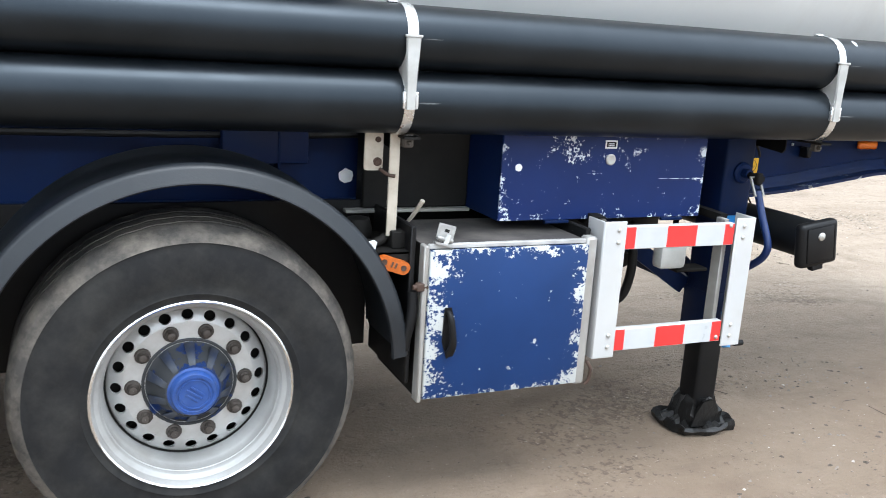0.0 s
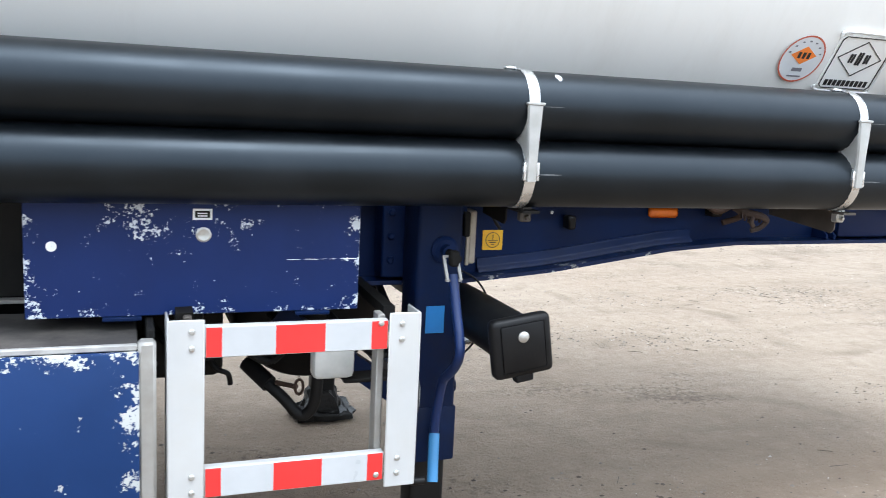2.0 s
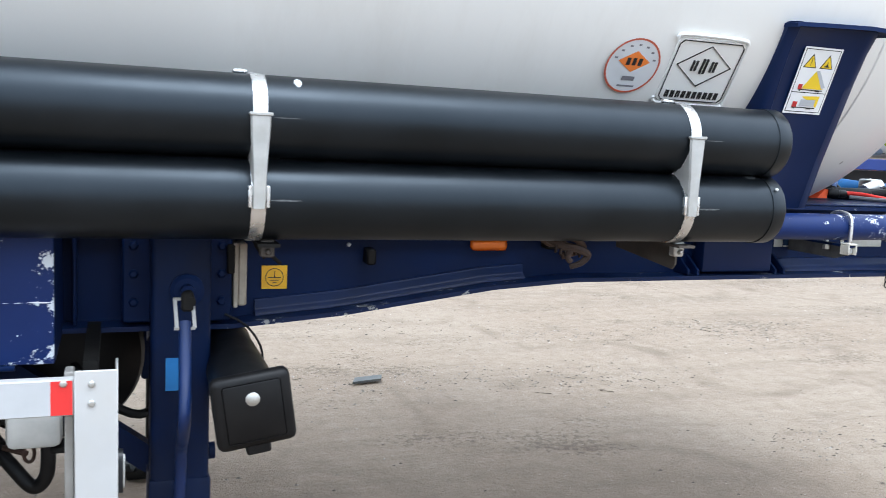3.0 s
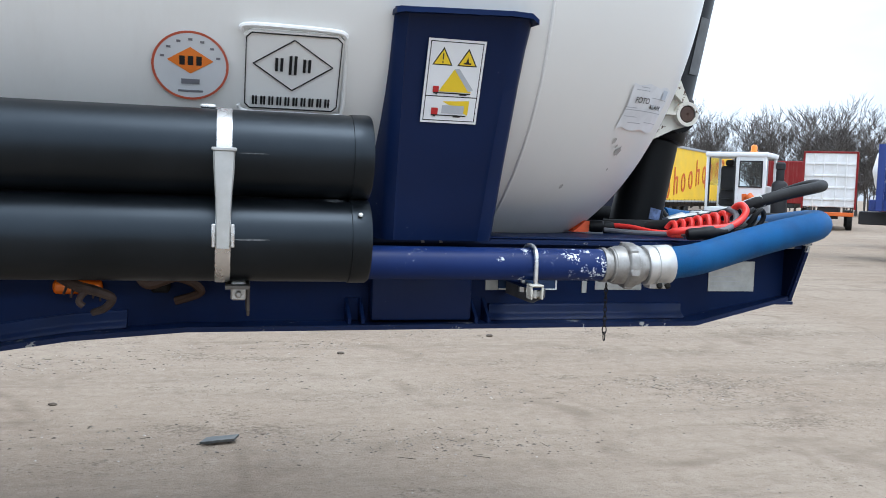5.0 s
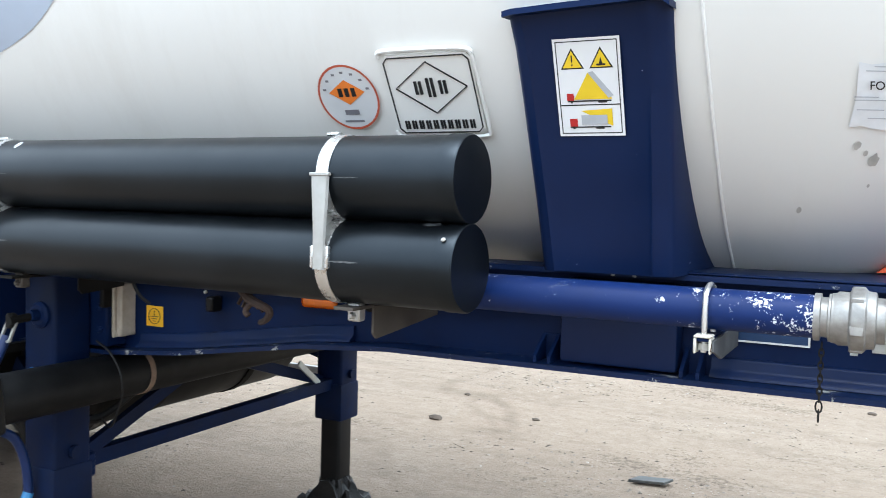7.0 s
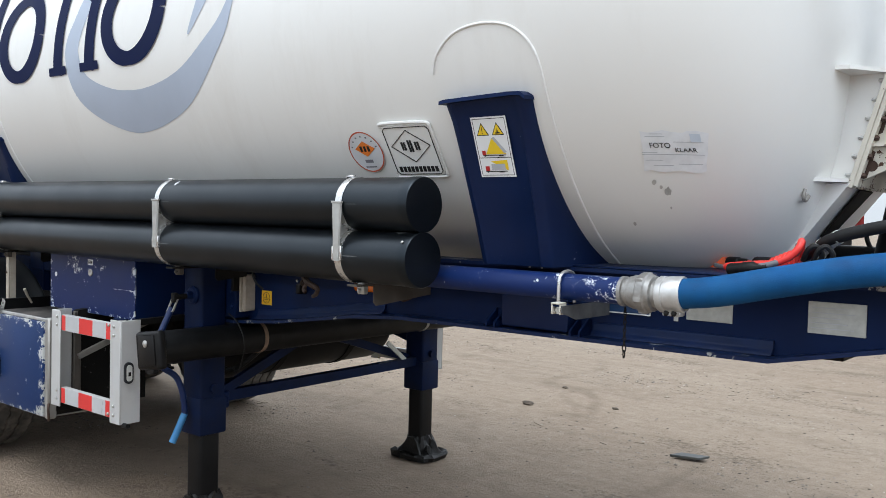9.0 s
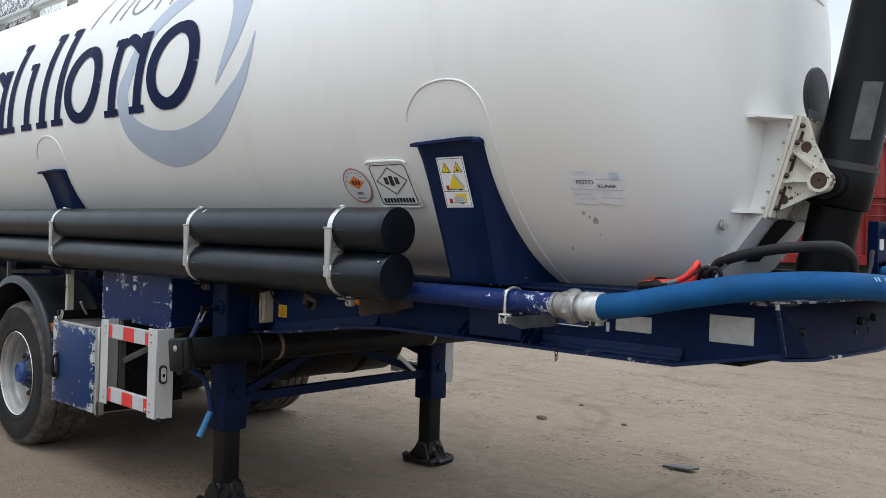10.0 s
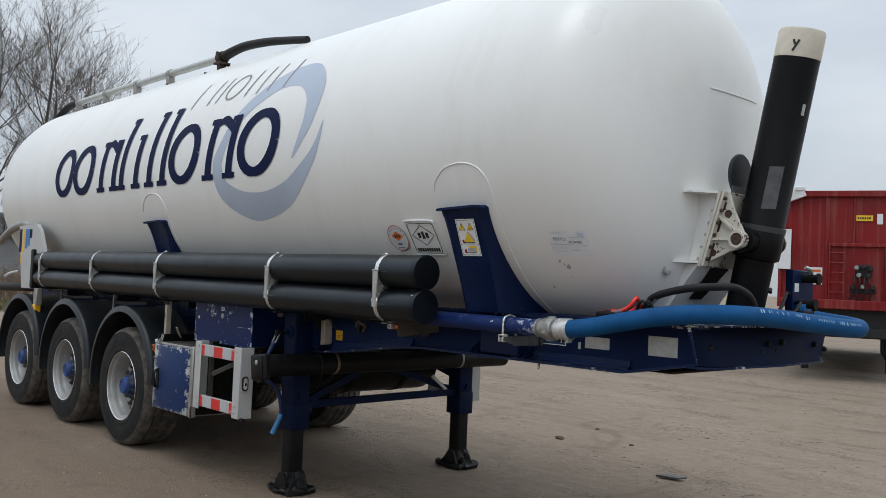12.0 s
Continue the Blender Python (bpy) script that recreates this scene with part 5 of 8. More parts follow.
# upper tool box
ubox = part("tool_box", box(B(), 1.52, 2.418, -1.042, -0.68, 1.027, 1.345, 0.004), blue_paint, trailer, "navy steel tool box with scratched paint")
part("box_front", box(B(), 1.521, 2.417, -1.048, -1.040, 1.028, 1.344, 0.002), box_paint, ubox, "scratched navy front panel")
for x in (1.76, 2.28):
    bm = box(B(), x - 0.05, x + 0.05, -1.06, -1.04, 1.016, 1.028, 0.003)
    cyl(bm, (x - 0.05, -1.052, 1.022), (x + 0.05, -1.052, 1.022), 0.007, seg=10)
    part("hinge", bm, blue_paint, ubox)
bm = B()
lathe(bm, (1.973, -1.048, 1.252), (0, -1, 0), ((0.021, 0), (0.021, 0.004), (0.016, 0.006), (0.012, 0.004), (0.0005, 0.004)), 24)
part("lock", bm, steel, ubox, "round steel lock")
bm = B()
lathe(bm, (1.588, -1.048, 1.222), (0, -1, 0), ((0.0135, 0), (0.0135, 0.002), (0.0005, 0.002)), 20)
part("round_spot", bm, sign_white, ubox, "white round spot")
bm = B()
box(bm, 1.944, 1.996, -1.0495, -1.048, 1.293, 1.324)
part("small_label", bm, sign_white, ubox)
bm = B()
box(bm, 1.950, 1.990, -1.0502, -1.0494, 1.299, 1.318)
part("label_field", bm, dark_steel, ubox)
bm = B()
for z in (1.304, 1.311):
    box(bm, 1.957, 1.983, -1.0508, -1.0500, z - 0.0018, z + 0.0018)
part("label_bars", bm, sign_white, ubox)
bm = B()
for x0_, x1_, z_, h_ in ((2.20, 2.245, 1.1790, 0.0009), (2.252, 2.30, 1.1793, 0.0013), (2.306, 2.318, 1.1797, 0.0008), (2.328, 2.349, 1.1795, 0.0010), (2.357, 2.412, 1.1800, 0.0019)):
    prism(bm, [Vector((x0_, -1.048, z_)), Vector((x1_ - 0.01, -1.048, z_ - h_)), Vector((x1_, -1.048, z_ + 0.3 * h_)), Vector((x0_ + 0.012, -1.048, z_ + h_))], (0, -0.0015, 0))
part("scratch", bm, sign_white, ubox)

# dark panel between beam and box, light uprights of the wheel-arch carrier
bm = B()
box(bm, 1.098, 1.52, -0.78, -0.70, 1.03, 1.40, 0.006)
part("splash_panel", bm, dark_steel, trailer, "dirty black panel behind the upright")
bm = B()
box(bm, 1.03, 1.52, -0.81, -0.76, 1.018, 1.03, 0.002)
part("panel_rail", bm, dull_steel, trailer)
bm = B()
box(bm, 1.078, 1.113, -1.105, -1.097, 1.0, 1.345, 0.002)
box(bm, 1.105, 1.113, -1.0965, -1.06, 1.0, 1.345, 0.002)
part("upright", bm, cream_paint, trailer, "dirty cream-painted upright angle")
bm = B()
prism(bm, [Vector((1.003 + (0.012 if c_ < 0 else 0.052) + 0.012 * c_, -1.07, (1.228 if s_ < 0 else 1.333) + 0.012 * s_)) for c_, s_ in [(math.cos(2 * math.pi * (k + 0.5) / 24), math.sin(2 * math.pi * (k + 0.5) / 24)) for k in range(24)]], (0, 0.008, 0))
hanger = part("hanger_plate", bm, cream_paint, trailer, "dirty cream hanger plate with rounded corners")
for bz_, br_ in ((1.318, 0.010), (1.245, 0.015)):
    bm = lathe(B(), (1.048, -1.07, bz_), (0, -1, 0), ((br_, 0), (br_, 0.003), (br_ * 0.65, 0.003), (br_ * 0.6, 0.009), (0.0004, 0.009)), 14)
    part("plate_bolt", bm, rust, hanger, "rusty bolt")
bm = B()
sweep(bm, [(1.055, -1.075, 1.222), (1.075, -1.10, 1.207), (1.098, -1.112, 1.203)], 0.006, 8)
part("rusty_pin", bm, rust, trailer)
bm = B()
prism(bm, [Vector((1.068 + 0.029 * k_ * math.cos(a), -0.6655, 1.132 + 0.027 * k_ * math.sin(a))) for a, k_ in [(2 * math.pi * k / 26, 0.98 + 0.03 * math.sin(5 * 2 * math.pi * k / 26) + 0.05 * math.sin(11 * k)) for k in range(26)]], (0, -0.002, 0))
part("paint_spot", bm, sign_white, trailer)
bm = B()
box(bm, 1.03, 1.14, -1.17, -0.86, 0.952, 0.962, 0.002)
box(bm, 1.03, 1.14, -1.17, -1.164, 0.925, 0.962, 0.002)
part("carrier_shelf", bm, dark_steel, trailer, "bent steel shelf behind the wheel arch")
part("fitting_block", box(B(), 1.09, 1.14, -1.13, -1.07, 0.962, 1.02, 0.004), dark_steel, trailer)
part("bent_pipe", sweep(B(), [(0.97, -1.05, 0.985), (1.03, -1.10, 0.975), (1.09, -1.08, 0.995)], 0.016, 10), dark_steel, trailer)
part("spring_pot", lathe(B(), (1.03, -0.95, 0.962), (0, 0, 1), ((0.045, 0), (0.05, 0.03), (0.04, 0.07), (0.0005, 0.08)), 18), dark_steel, trailer)
part("folded_rag", bevel_all(prism(B(), [Vector((x, -1.14, z)) for x, z in ((0.985, 0.968), (1.03, 0.965), (1.035, 0.99), (1.01, 0.985), (0.99, 0.995))], (0, 0.03, 0)), 0.003), paper, trailer, "scrap of white sheet on the carrier")
bm = B()
box(bm, 1.137, 1.155, -1.185, -0.80, 0.50, 1.05, 0.004)
part("mud_flap", bm, black_paint, trailer, "black plastic mud flap")
bm = B()
sweep(bm, [(1.15, -1.19, 0.83), (1.145, -1.20, 0.75), (1.13, -1.20, 0.67), (1.125, -1.20, 0.63)], 0.018, 10)
part("rubber_strap", bm, black_paint, trailer)
bm = B()
sweep(bm, [(1.19, -1.00, 1.02), (1.205, -1.03, 1.06), (1.222, -1.06, 1.11)], lambda t: 0.006 + 0.003 * t, 10)
part("rusty_lever", bm, cream_paint, trailer, "thin lever with dirty cream paint")

# lower locker: steel body, flaking blue door
locker = part("locker", box(B(), 1.175, 1.80, -1.195, -0.80, 0.448, 0.985, 0.008, 2), dark_steel, trailer, "grey steel locker with a flaking blue door")
bm = B()
box(bm, 1.172, 1.190, -1.222, -1.175, 0.44, 0.990, 0.004)
box(bm, 1.797, 1.842, -1.217, -1.165, 0.44, 0.998, 0.008)
box(bm, 1.19, 1.80, -1.205, -0.84, 0.442, 0.452, 0.003)
part("locker_frame", bm, dull_steel, locker, "bare aluminium frame")
bm = box(B(), 1.178, 1.797, -1.192, -0.806, 0.9855, 0.9885, 0.001)
part("locker_lid", bm, locker_top_mat, locker, "grey dusty sheet top of the locker")
part("lid_edge", box(B(), 1.192, 1.796, -1.212, -1.1935, 0.976, 0.9925, 0.003), rubbed_edge, locker, "rubbed bright front edge of the lid")
part("locker_door", box(B(), 1.192, 1.80, -1.229, -1.205, 0.452, 0.975, 0.006, 2), door_paint, locker, "blue door with white flaking edges")
bm = B()
prism(bm, [Vector((x, -1.23, z)) for x, z in ((1.252, 0.778), (1.276, 0.778), (1.296, 0.70), (1.29, 0.61), (1.268, 0.598), (1.248, 0.66))], (0, -0.006, 0))
sweep(bm, [(1.264, -1.235, 0.765), (1.268, -1.258, 0.74), (1.276, -1.262, 0.66), (1.272, -1.246, 0.62)], lambda t: 0.008 + 0.007 * t, 10)
part("door_handle", bm, black_paint, locker, "black worn door handle")
tilt_ = Matrix.Translation((1.243, -1.205, 0.992)) @ pose(0, 0, 0, -8, 14, -10)
bm = box(B(), -0.030, 0.030, 0.0, 0.004, 0.016, 0.066, 0.001)
latch = part("latch", bm, cast_alu, locker, "bent galvanised spring latch", tilt_)
part("latch_base", box(B(), -0.032, 0.030, -0.022, 0.012, -0.006, 0.002, 0.001), cast_alu, latch)
bm = B()
cyl(bm, (-0.026, -0.004, 0.016), (0.028, -0.004, 0.016), 0.0075, seg=10)
for k in range(6):
    cyl(bm, (-0.016 + 0.006 * k, -0.004, 0.016), (-0.013 + 0.006 * k, -0.004, 0.016), 0.0105, seg=10)
part("spring", bm, cast_alu, latch)
part("tongue", bevel_all(bar(B(), (0.004, -0.018, 0.0), (0.010, -0.012, 0.034), 0.016, 0.005), 0.001), steel, latch)
part("catch_hole", box(B(), -0.006, 0.010, -0.001, 0.0, 0.040, 0.050, 0.0), dark_steel, latch)
bm = box(B(), 1.150, 1.18, -1.225, -1.20, 0.836, 0.864, 0.004)
cyl(bm, (1.14, -1.214, 0.85), (1.19, -1.214, 0.85), 0.009, seg=10)
part("side_latch", bm, rust, locker)
bm = B()
sweep(bm, [(1.845, -1.215, 0.53), (1.86, -1.225, 0.50), (1.858, -1.22, 0.455), (1.845, -1.215, 0.44)], 0.007, 8)
part("cable_end", bm, rust, locker)

# red and white underrun frame
under = part("underrun_frame", box(B(), 1.868, 1.963, -1.214, -1.208, 0.532, 1.052, 0.003), white_paint, trailer, "white side underrun frame with red and white tape")
for x0, x1, fx in ((1.868, 1.963, 1.868), (2.468, 2.562, 2.556)):
    bm = B()
    if x0 > 2:
        box(bm, x0, x1, -1.214, -1.208, 0.532, 1.052, 0.003)
    box(bm, fx, fx + 0.006, -1.208, -1.10, 0.532, 1.052, 0.003)
    part("post", bm, white_paint, under)
for z0 in (0.553, 0.945):
    z1 = z0 + 0.086
    part("rail", box(B(), 1.963, 2.468, -1.206, -1.176, z0, z1, 0.003), white_paint, under)
    segs = ((1.967, 2.008, 1), (2.008, 2.150, 0), (2.150, 2.286, 1), (2.286, 2.418, 0), (2.418, 2.464, 1))
    for a, b_, red in segs:
        part("tape", box(B(), a, b_, -1.2075, -1.206, z0 + 0.003, z1 - 0.003), red_tape if red else white_tape, under, "red reflective tape" if red else "white reflective tape")
bolt_parts("rivet", [(x, -1.214, z) for x in (1.93, 2.505) for z in (0.575, 0.62, 0.975, 1.02)] + [(2.445, -1.2075, 1.022), (2.445, -1.2075, 0.572)], (0, -1, 0), 0.0085, 0.007, steel, under)
bm = B()
prism(bm, [Vector((2.5625, -1.169 + 0.024 * math.cos(a), 0.79 + (0.030 if math.sin(a) > 0 else -0.030) + 0.024 * math.sin(a))) for a in [2 * math.pi * (k + 0.5) / 24 for k in range(24)]], (0.011, 0, 0))
lampb = part("side_lamp", bm, fender_mat, under, "small oval lamp in a grey rubber surround")
bm = B()
prism(bm, [Vector((2.5735, -1.169 + 0.015 * math.cos(a), 0.79 + (0.026 if math.sin(a) > 0 else -0.026) + 0.015 * math.sin(a))) for a in [2 * math.pi * (k + 0.5) / 20 for k in range(20)]], (0.004, 0, 0))
part("lens", bm, clear_plastic, lampb)
part("bulb_slot", box(B(), 2.5775, 2.5785, -1.176, -1.162, 0.775, 0.795, 0.0), dark_steel, lampb)
bm = B()
bar(bm, (2.50, -1.10, 1.030), (2.50, -0.70, 1.040), 0.035, 0.030)
part("frame_strut", bm, dark_steel, under)
bm = bar(B(), (1.92, -1.10, 1.02), (1.92, -0.72, 1.06), 0.045, 0.05)
part("frame_strut", bm, dark_steel, under)
bm = B()
cyl(bm, (2.56, -1.19, 0.53), (2.60, -1.19, 0.53), 0.012, seg=10)
part("bump_stop", bm, black_paint, under)
part("back_post", box(B(), 2.445, 2.466, -1.174, -1.12, 0.54, 1.04, 0.003), dull_steel, under, "dirty grey angle behind the post")
part("inner_post", box(B(), 1.915, 1.938, -1.12, -1.08, 0.52, 1.04, 0.004), arm_grey, trailer, "dirty grey post behind the underrun frame")
part("inner_strut", bevel_all(bar(B(), (1.94, -1.10, 0.79), (1.99, -0.70, 0.96), 0.028, 0.030), 0.003), scuff_strut, trailer, "dirty grey slanting strut behind the underrun frame")
part("mud_panel", box(B(), 1.82, 1.84, -1.17, -0.62, 0.48, 1.02, 0.004), mud_black, trailer, "black flap spattered with dry mud")
# its twin on the far side
bm = B()
box(bm, 1.945, 2.04, 1.208, 1.214, 0.532, 1.052, 0.003)
box(bm, 2.543, 2.637, 1.208, 1.214, 0.532, 1.052, 0.003)
box(bm, 2.631, 2.637, 1.10, 1.208, 0.532, 1.052, 0.003)
box(bm, 2.04, 2.543, 1.18, 1.2075, 0.553, 0.639, 0.003)
box(bm, 2.04, 2.543, 1.18, 1.2075, 0.945, 1.031, 0.003)
part("underrun_frame", bm, white_paint, trailer, "white underrun frame on the other side")

# cross tube with square cap
TBX, TBZ = 2.868, 0.952
bm = B()
cyl(bm, (TBX, -1.225, TBZ), (TBX, 1.25, TBZ), 0.080, seg=40)
dtube = part("document_tube", bm, dusty_tube, trailer, "black plastic tube under the chassis with a square cap")

def tilted(bm):
    """The cap sits a little turned on its tube."""
    bmesh.ops.rotate(bm, verts=bm.verts, cent=(TBX, 0, TBZ), matrix=Matrix.Rotation(radians(-8.5), 3, 'Y'))
    return bm


bm = B()
box(bm, TBX - 0.096, TBX + 0.096, -1.258, -1.208, TBZ - 0.098, TBZ + 0.084, 0.018, 3)
part("tube_cap", tilted(bm), black_paint, dtube, "square black cap")
bm = B()
box(bm, TBX - 0.07, TBX + 0.07, -1.2625, -1.256, TBZ - 0.078, TBZ + 0.066, 0.006, 2)
part("cap_field", tilted(bm), black_paint, dtube)
bm = B()
bolts(bm, [(TBX - 0.005, -1.262, TBZ + 0.026)], (0, -1, 0), 0.017, 0.009, 20)
part("cap_bolt", bm, steel, dtube, "steel cap bolt")
bm = B()
box(bm, TBX - 0.03, TBX + 0.03, -1.25, -1.22, TBZ - 0.118, TBZ - 0.09, 0.005)
part("cap_catch", tilted(bm), black_paint, dtube)
for y in (-0.62, 0.68):
    bm = B()
    lathe(bm, (TBX, y, TBZ), (0, 1, 0), ((0.079, 0), (0.083, 0), (0.083, 0.022), (0.079, 0.022)), 32)
    part("tube_band", bm, tan_strap if y < 0 else dull_steel, dtube, "tan strap round the tube")
bm = B()
sweep(bm, [(2.85, -0.78, 1.085), (2.91, -0.775, 1.05), (2.955, -0.77, 0.985), (2.962, -0.765, 0.915), (2.938, -0.76, 0.855), (2.905, -0.75, 0.80), (2.87, -0.74, 0.775), (2.83, -0.735, 0.80)], 0.0038, 6, 5)
part("wire_tie", bm, hose_black, dtube)

# landing legs
LEGS = {-1: (2.722, -0.832), 1: (2.747, 0.86)}


def foot_mesh(side):
    """A dished steel foot with turned-up edges, caked in grease."""
    bm = B()
    LX, y = LEGS[side]
    loops = []
    n_ = 32
    for z, hx, hy, wob in ((0.0, 0.150, 0.125, 0.03), (0.006, 0.172, 0.142, 0.05), (0.032, 0.182, 0.150, 0.07), (0.046, 0.172, 0.142, 0.08), (0.030, 0.145, 0.118, 0.10), (0.046, 0.112, 0.092, 0.16), (0.085, 0.098, 0.088, 0.14), (0.118, 0.084, 0.080, 0.16), (0.150, 0.073, 0.072, 0.05), (0.152, 0.03, 0.03, 0.0)):
        lp = []
        for k in range(n_):
            a = 2 * math.pi * k / n_
            ca, sa_ = math.cos(a), math.sin(a)
            q = 1 / max(abs(ca), abs(sa_)) ** 0.55
            w_ = 1 + 2.0 * wob * noise.noise(Vector((ca * 2.3, sa_ * 2.3 + side * 4, z * 25))) + 1.3 * wob * noise.noise(Vector((ca * 6.1, sa_ * 6.1 + side * 9, z * 40)))
            dz = 0.26 * wob * noise.noise(Vector((ca * 3.4 + 7, sa_ * 3.4 + side * 4, z * 9))) + 0.16 * wob * noise.noise(Vector((ca * 8.3, sa_ * 8.3 + side * 2, z * 30))) if z else 0
            lp.append(Vector((LX + hx * ca * q * w_ * 0.92, y + hy * sa_ * q * w_ * 0.92, max(0.0, z + dz))))
        loops.append(lp)
    rings(bm, loops)
    for dy in (-0.082, 0.082):
        prism(bm, [Vector((LX + px, y + dy - 0.008, pz)) for px, pz in ((-0.085, 0.03), (0.085, 0.03), (0.05, 0.12), (0.02, 0.15), (-0.03, 0.145), (-0.06, 0.10))], (0, 0.016, 0))
    return bm


for s in (-1, 1):
    LX, y = LEGS[s]
    bm = box(B(), LX - 0.0775, LX + 0.0775, y - 0.0775, y + 0.0775, 0.475, 1.40, 0.016, 3)
    leg = part("landing_leg", bm, leg_paint, trailer, "navy telescopic landing leg with a greasy foot")
    part("inner_leg", box(B(), LX - 0.06, LX + 0.06, y - 0.06, y + 0.06, 0.05, 0.60, 0.018, 3), black_paint, leg, "black inner leg")
    part("foot", foot_mesh(s), grease, leg, "greasy black swivel foot", angle=24)
    bm = B()
    box(bm, LX - 0.083, LX + 0.083, y - 0.083, y + 0.083, 0.462, 0.655, 0.012, 2)
    part("leg_sleeve", bm, leg_paint, leg, "navy lower sleeve with rubbed paint")
    cyl(bm := B(), (LX + 0.083, y, 0.70), (LX + 0.10, y, 0.70), 0.024, seg=16)
    part("sleeve_bolt", bm, leg_paint, leg)
    bm = B()
    box(bm, LX - 0.15, LX + 0.15, min(s * 0.665, s * 0.755), max(s * 0.665, s * 0.755), 1.06, 1.40, 0.006)
    part("leg_bracket", bm, blue_paint, leg)
    bolt_parts("leg_bolt", [(LX + dx, s * 0.755, z) for dx in (-0.12, 0.12) for z in (1.12, 1.2, 1.28, 1.36)], (0, s, 0), 0.014, 0.012, blue_paint, leg, 6)
LX, LY = 2.765, 0.85
yl = -0.9425
bm = B()
lathe(bm, (LX - 0.03, yl + 0.035, 1.18), (0, -1, 0), ((0.045, 0), (0.045, 0.012), (0.035, 0.02), (0.02, 0.02), (0.02, 0.05), (0.0005, 0.05)), 24)
part("gear_boss", bm, blue_paint, trailer)
bm = B()
cyl(bm, (LX - 0.03, yl + 0.03, 1.18), (LX - 0.03, yl - 0.09, 1.17), 0.014, seg=12)
box(bm, LX - 0.052, LX - 0.022, yl - 0.09, yl - 0.06, 1.145, 1.195, 0.006)
part("crank_joint", bm, dark_steel, trailer, "rusty crank universal joint")
bm = B()
for q in (-0.022, 0.022):
    bar(bm, (2.72 + q, -1.005, 1.175), (2.724 + q, -1.04, 1.105), 0.007, 0.009, (1, 0, 0))
for y, z in ((-1.005, 1.175), (-1.04, 1.105)):
    bar(bm, (2.695, y, z), (2.747, y, z), 0.009, 0.007)
part("crank_fork", bm, dull_steel, trailer)
crank = B()
sweep(crank, [(2.722, -1.03, 1.12), (2.720, -1.08, 1.02), (2.717, -1.128, 0.935), (2.716, -1.134, 0.895), (2.716, -1.11, 0.855), (2.717, -1.06, 0.815), (2.718, -1.0, 0.772), (2.720, -0.965, 0.70), (2.718, -0.947, 0.61), (2.717, -0.946, 0.567)], 0.0155, 14, 8)
crank_ob = part("crank_handle", crank, crank_blue, trailer, "folded navy landing-leg crank")
bm = B()
sweep(bm, [(2.718, -0.945, 0.575), (2.708, -0.972, 0.505), (2.698, -1.002, 0.433)], 0.018, 14, 4)
part("grip", bm, handle_blue, crank_ob, "light blue plastic grip")
bm = B()
box(bm, 2.682, 2.745, -0.9125, -0.908, 0.905, 0.995)
part("blue_sticker", bm, label_blue, trailer)
# bracing between the legs
for name, p0, p1, w, h in (("cross_brace", (2.722, -0.83, 0.634), (2.747, 0.86, 0.652), 0.05, 0.055), ("diagonal_brace", (2.70, 0.80, 0.66), (2.70, -0.22, 0.975), 0.03, 0.05),
                           ("diagonal_brace", (2.735, -0.74, 0.66), (2.735, 0.05, 0.985), 0.03, 0.05), ("diagonal_brace", (LX - 0.05, LY, 0.78), (1.95, 0.68, 1.05), 0.04, 0.06),
                           ("diagonal_brace", (2.668, -0.705, 0.632), (2.25, -0.63, 0.92), 0.04, 0.075)):
    bm = bar(B(), p0, p1, w, h)
    bevel_all(bm, 0.004)
    part(name, bm, leg_paint, trailer)
part("zinc_strap", bevel_all(bar(B(), (2.76, 0.51, 0.80), (2.76, 0.68, 0.672), 0.028, 0.010, (1, 0, 0)), 0.002), plate_mat, trailer, "pale zinc strap at the far leg")
bm = B()
box(bm, 2.735, 2.765, -0.755, -0.70, 0.575, 0.665, 0.008)
bolts(bm, [(2.765, -0.728, 0.62)], (1, 0, 0), 0.018, 0.012, 8)
part("brace_lug", bm, blue_paint, trailer)

# air tank, hoses and a dark filler block under the chassis
bm = B()
TAX, TAZ, TAR = 2.380, 0.914, 0.262
lathe(bm, (TAX, -0.55, TAZ), (0, 1, 0), ((0.0005, -0.045), (0.10, -0.036), (0.20, -0.012), (TAR - 0.012, 0.02), (TAR, 0.06), (TAR, 1.20), (TAR - 0.012, 1.24), (0.19, 1.27), (0.0005, 1.30)), 48)
air_tank = part("air_tank", bm, black_paint, trailer, "large black air reservoir across the chassis")
for y in (-0.22, 0.32):
    bm = lathe(B(), (TAX, y, TAZ), (0, 1, 0), ((TAR, 0), (TAR + 0.006, 0.001), (TAR + 0.006, 0.045), (TAR, 0.046)), 48)
    part("tank_band", bm, dark_steel, air_tank, "dark strap round the reservoir")
bm = B()
sweep(bm, [(2.02, -0.60, 0.80), (2.05, -0.62, 0.74), (2.09, -0.63, 0.72), (2.10, -0.62, 0.68)], 0.009, 10)
part("air_hose", bm, hose_black, trailer)
bm = B()
sweep(bm, [(2.19, -0.52, 0.70), (2.225, -0.58, 0.668), (2.277, -0.63, 0.622), (2.322, -0.655, 0.574), (2.348, -0.665, 0.570), (2.372, -0.68, 0.61), (2.378, -0.70, 0.69), (2.374, -0.71, 0.77), (2.37, -0.70, 0.86)], 0.0205, 12)
cyl(bm, (2.17, -0.50, 0.715), (2.235, -0.59, 0.662), 0.030, seg=12)
part("air_hose", bm, hose_black, trailer)
bm = B()
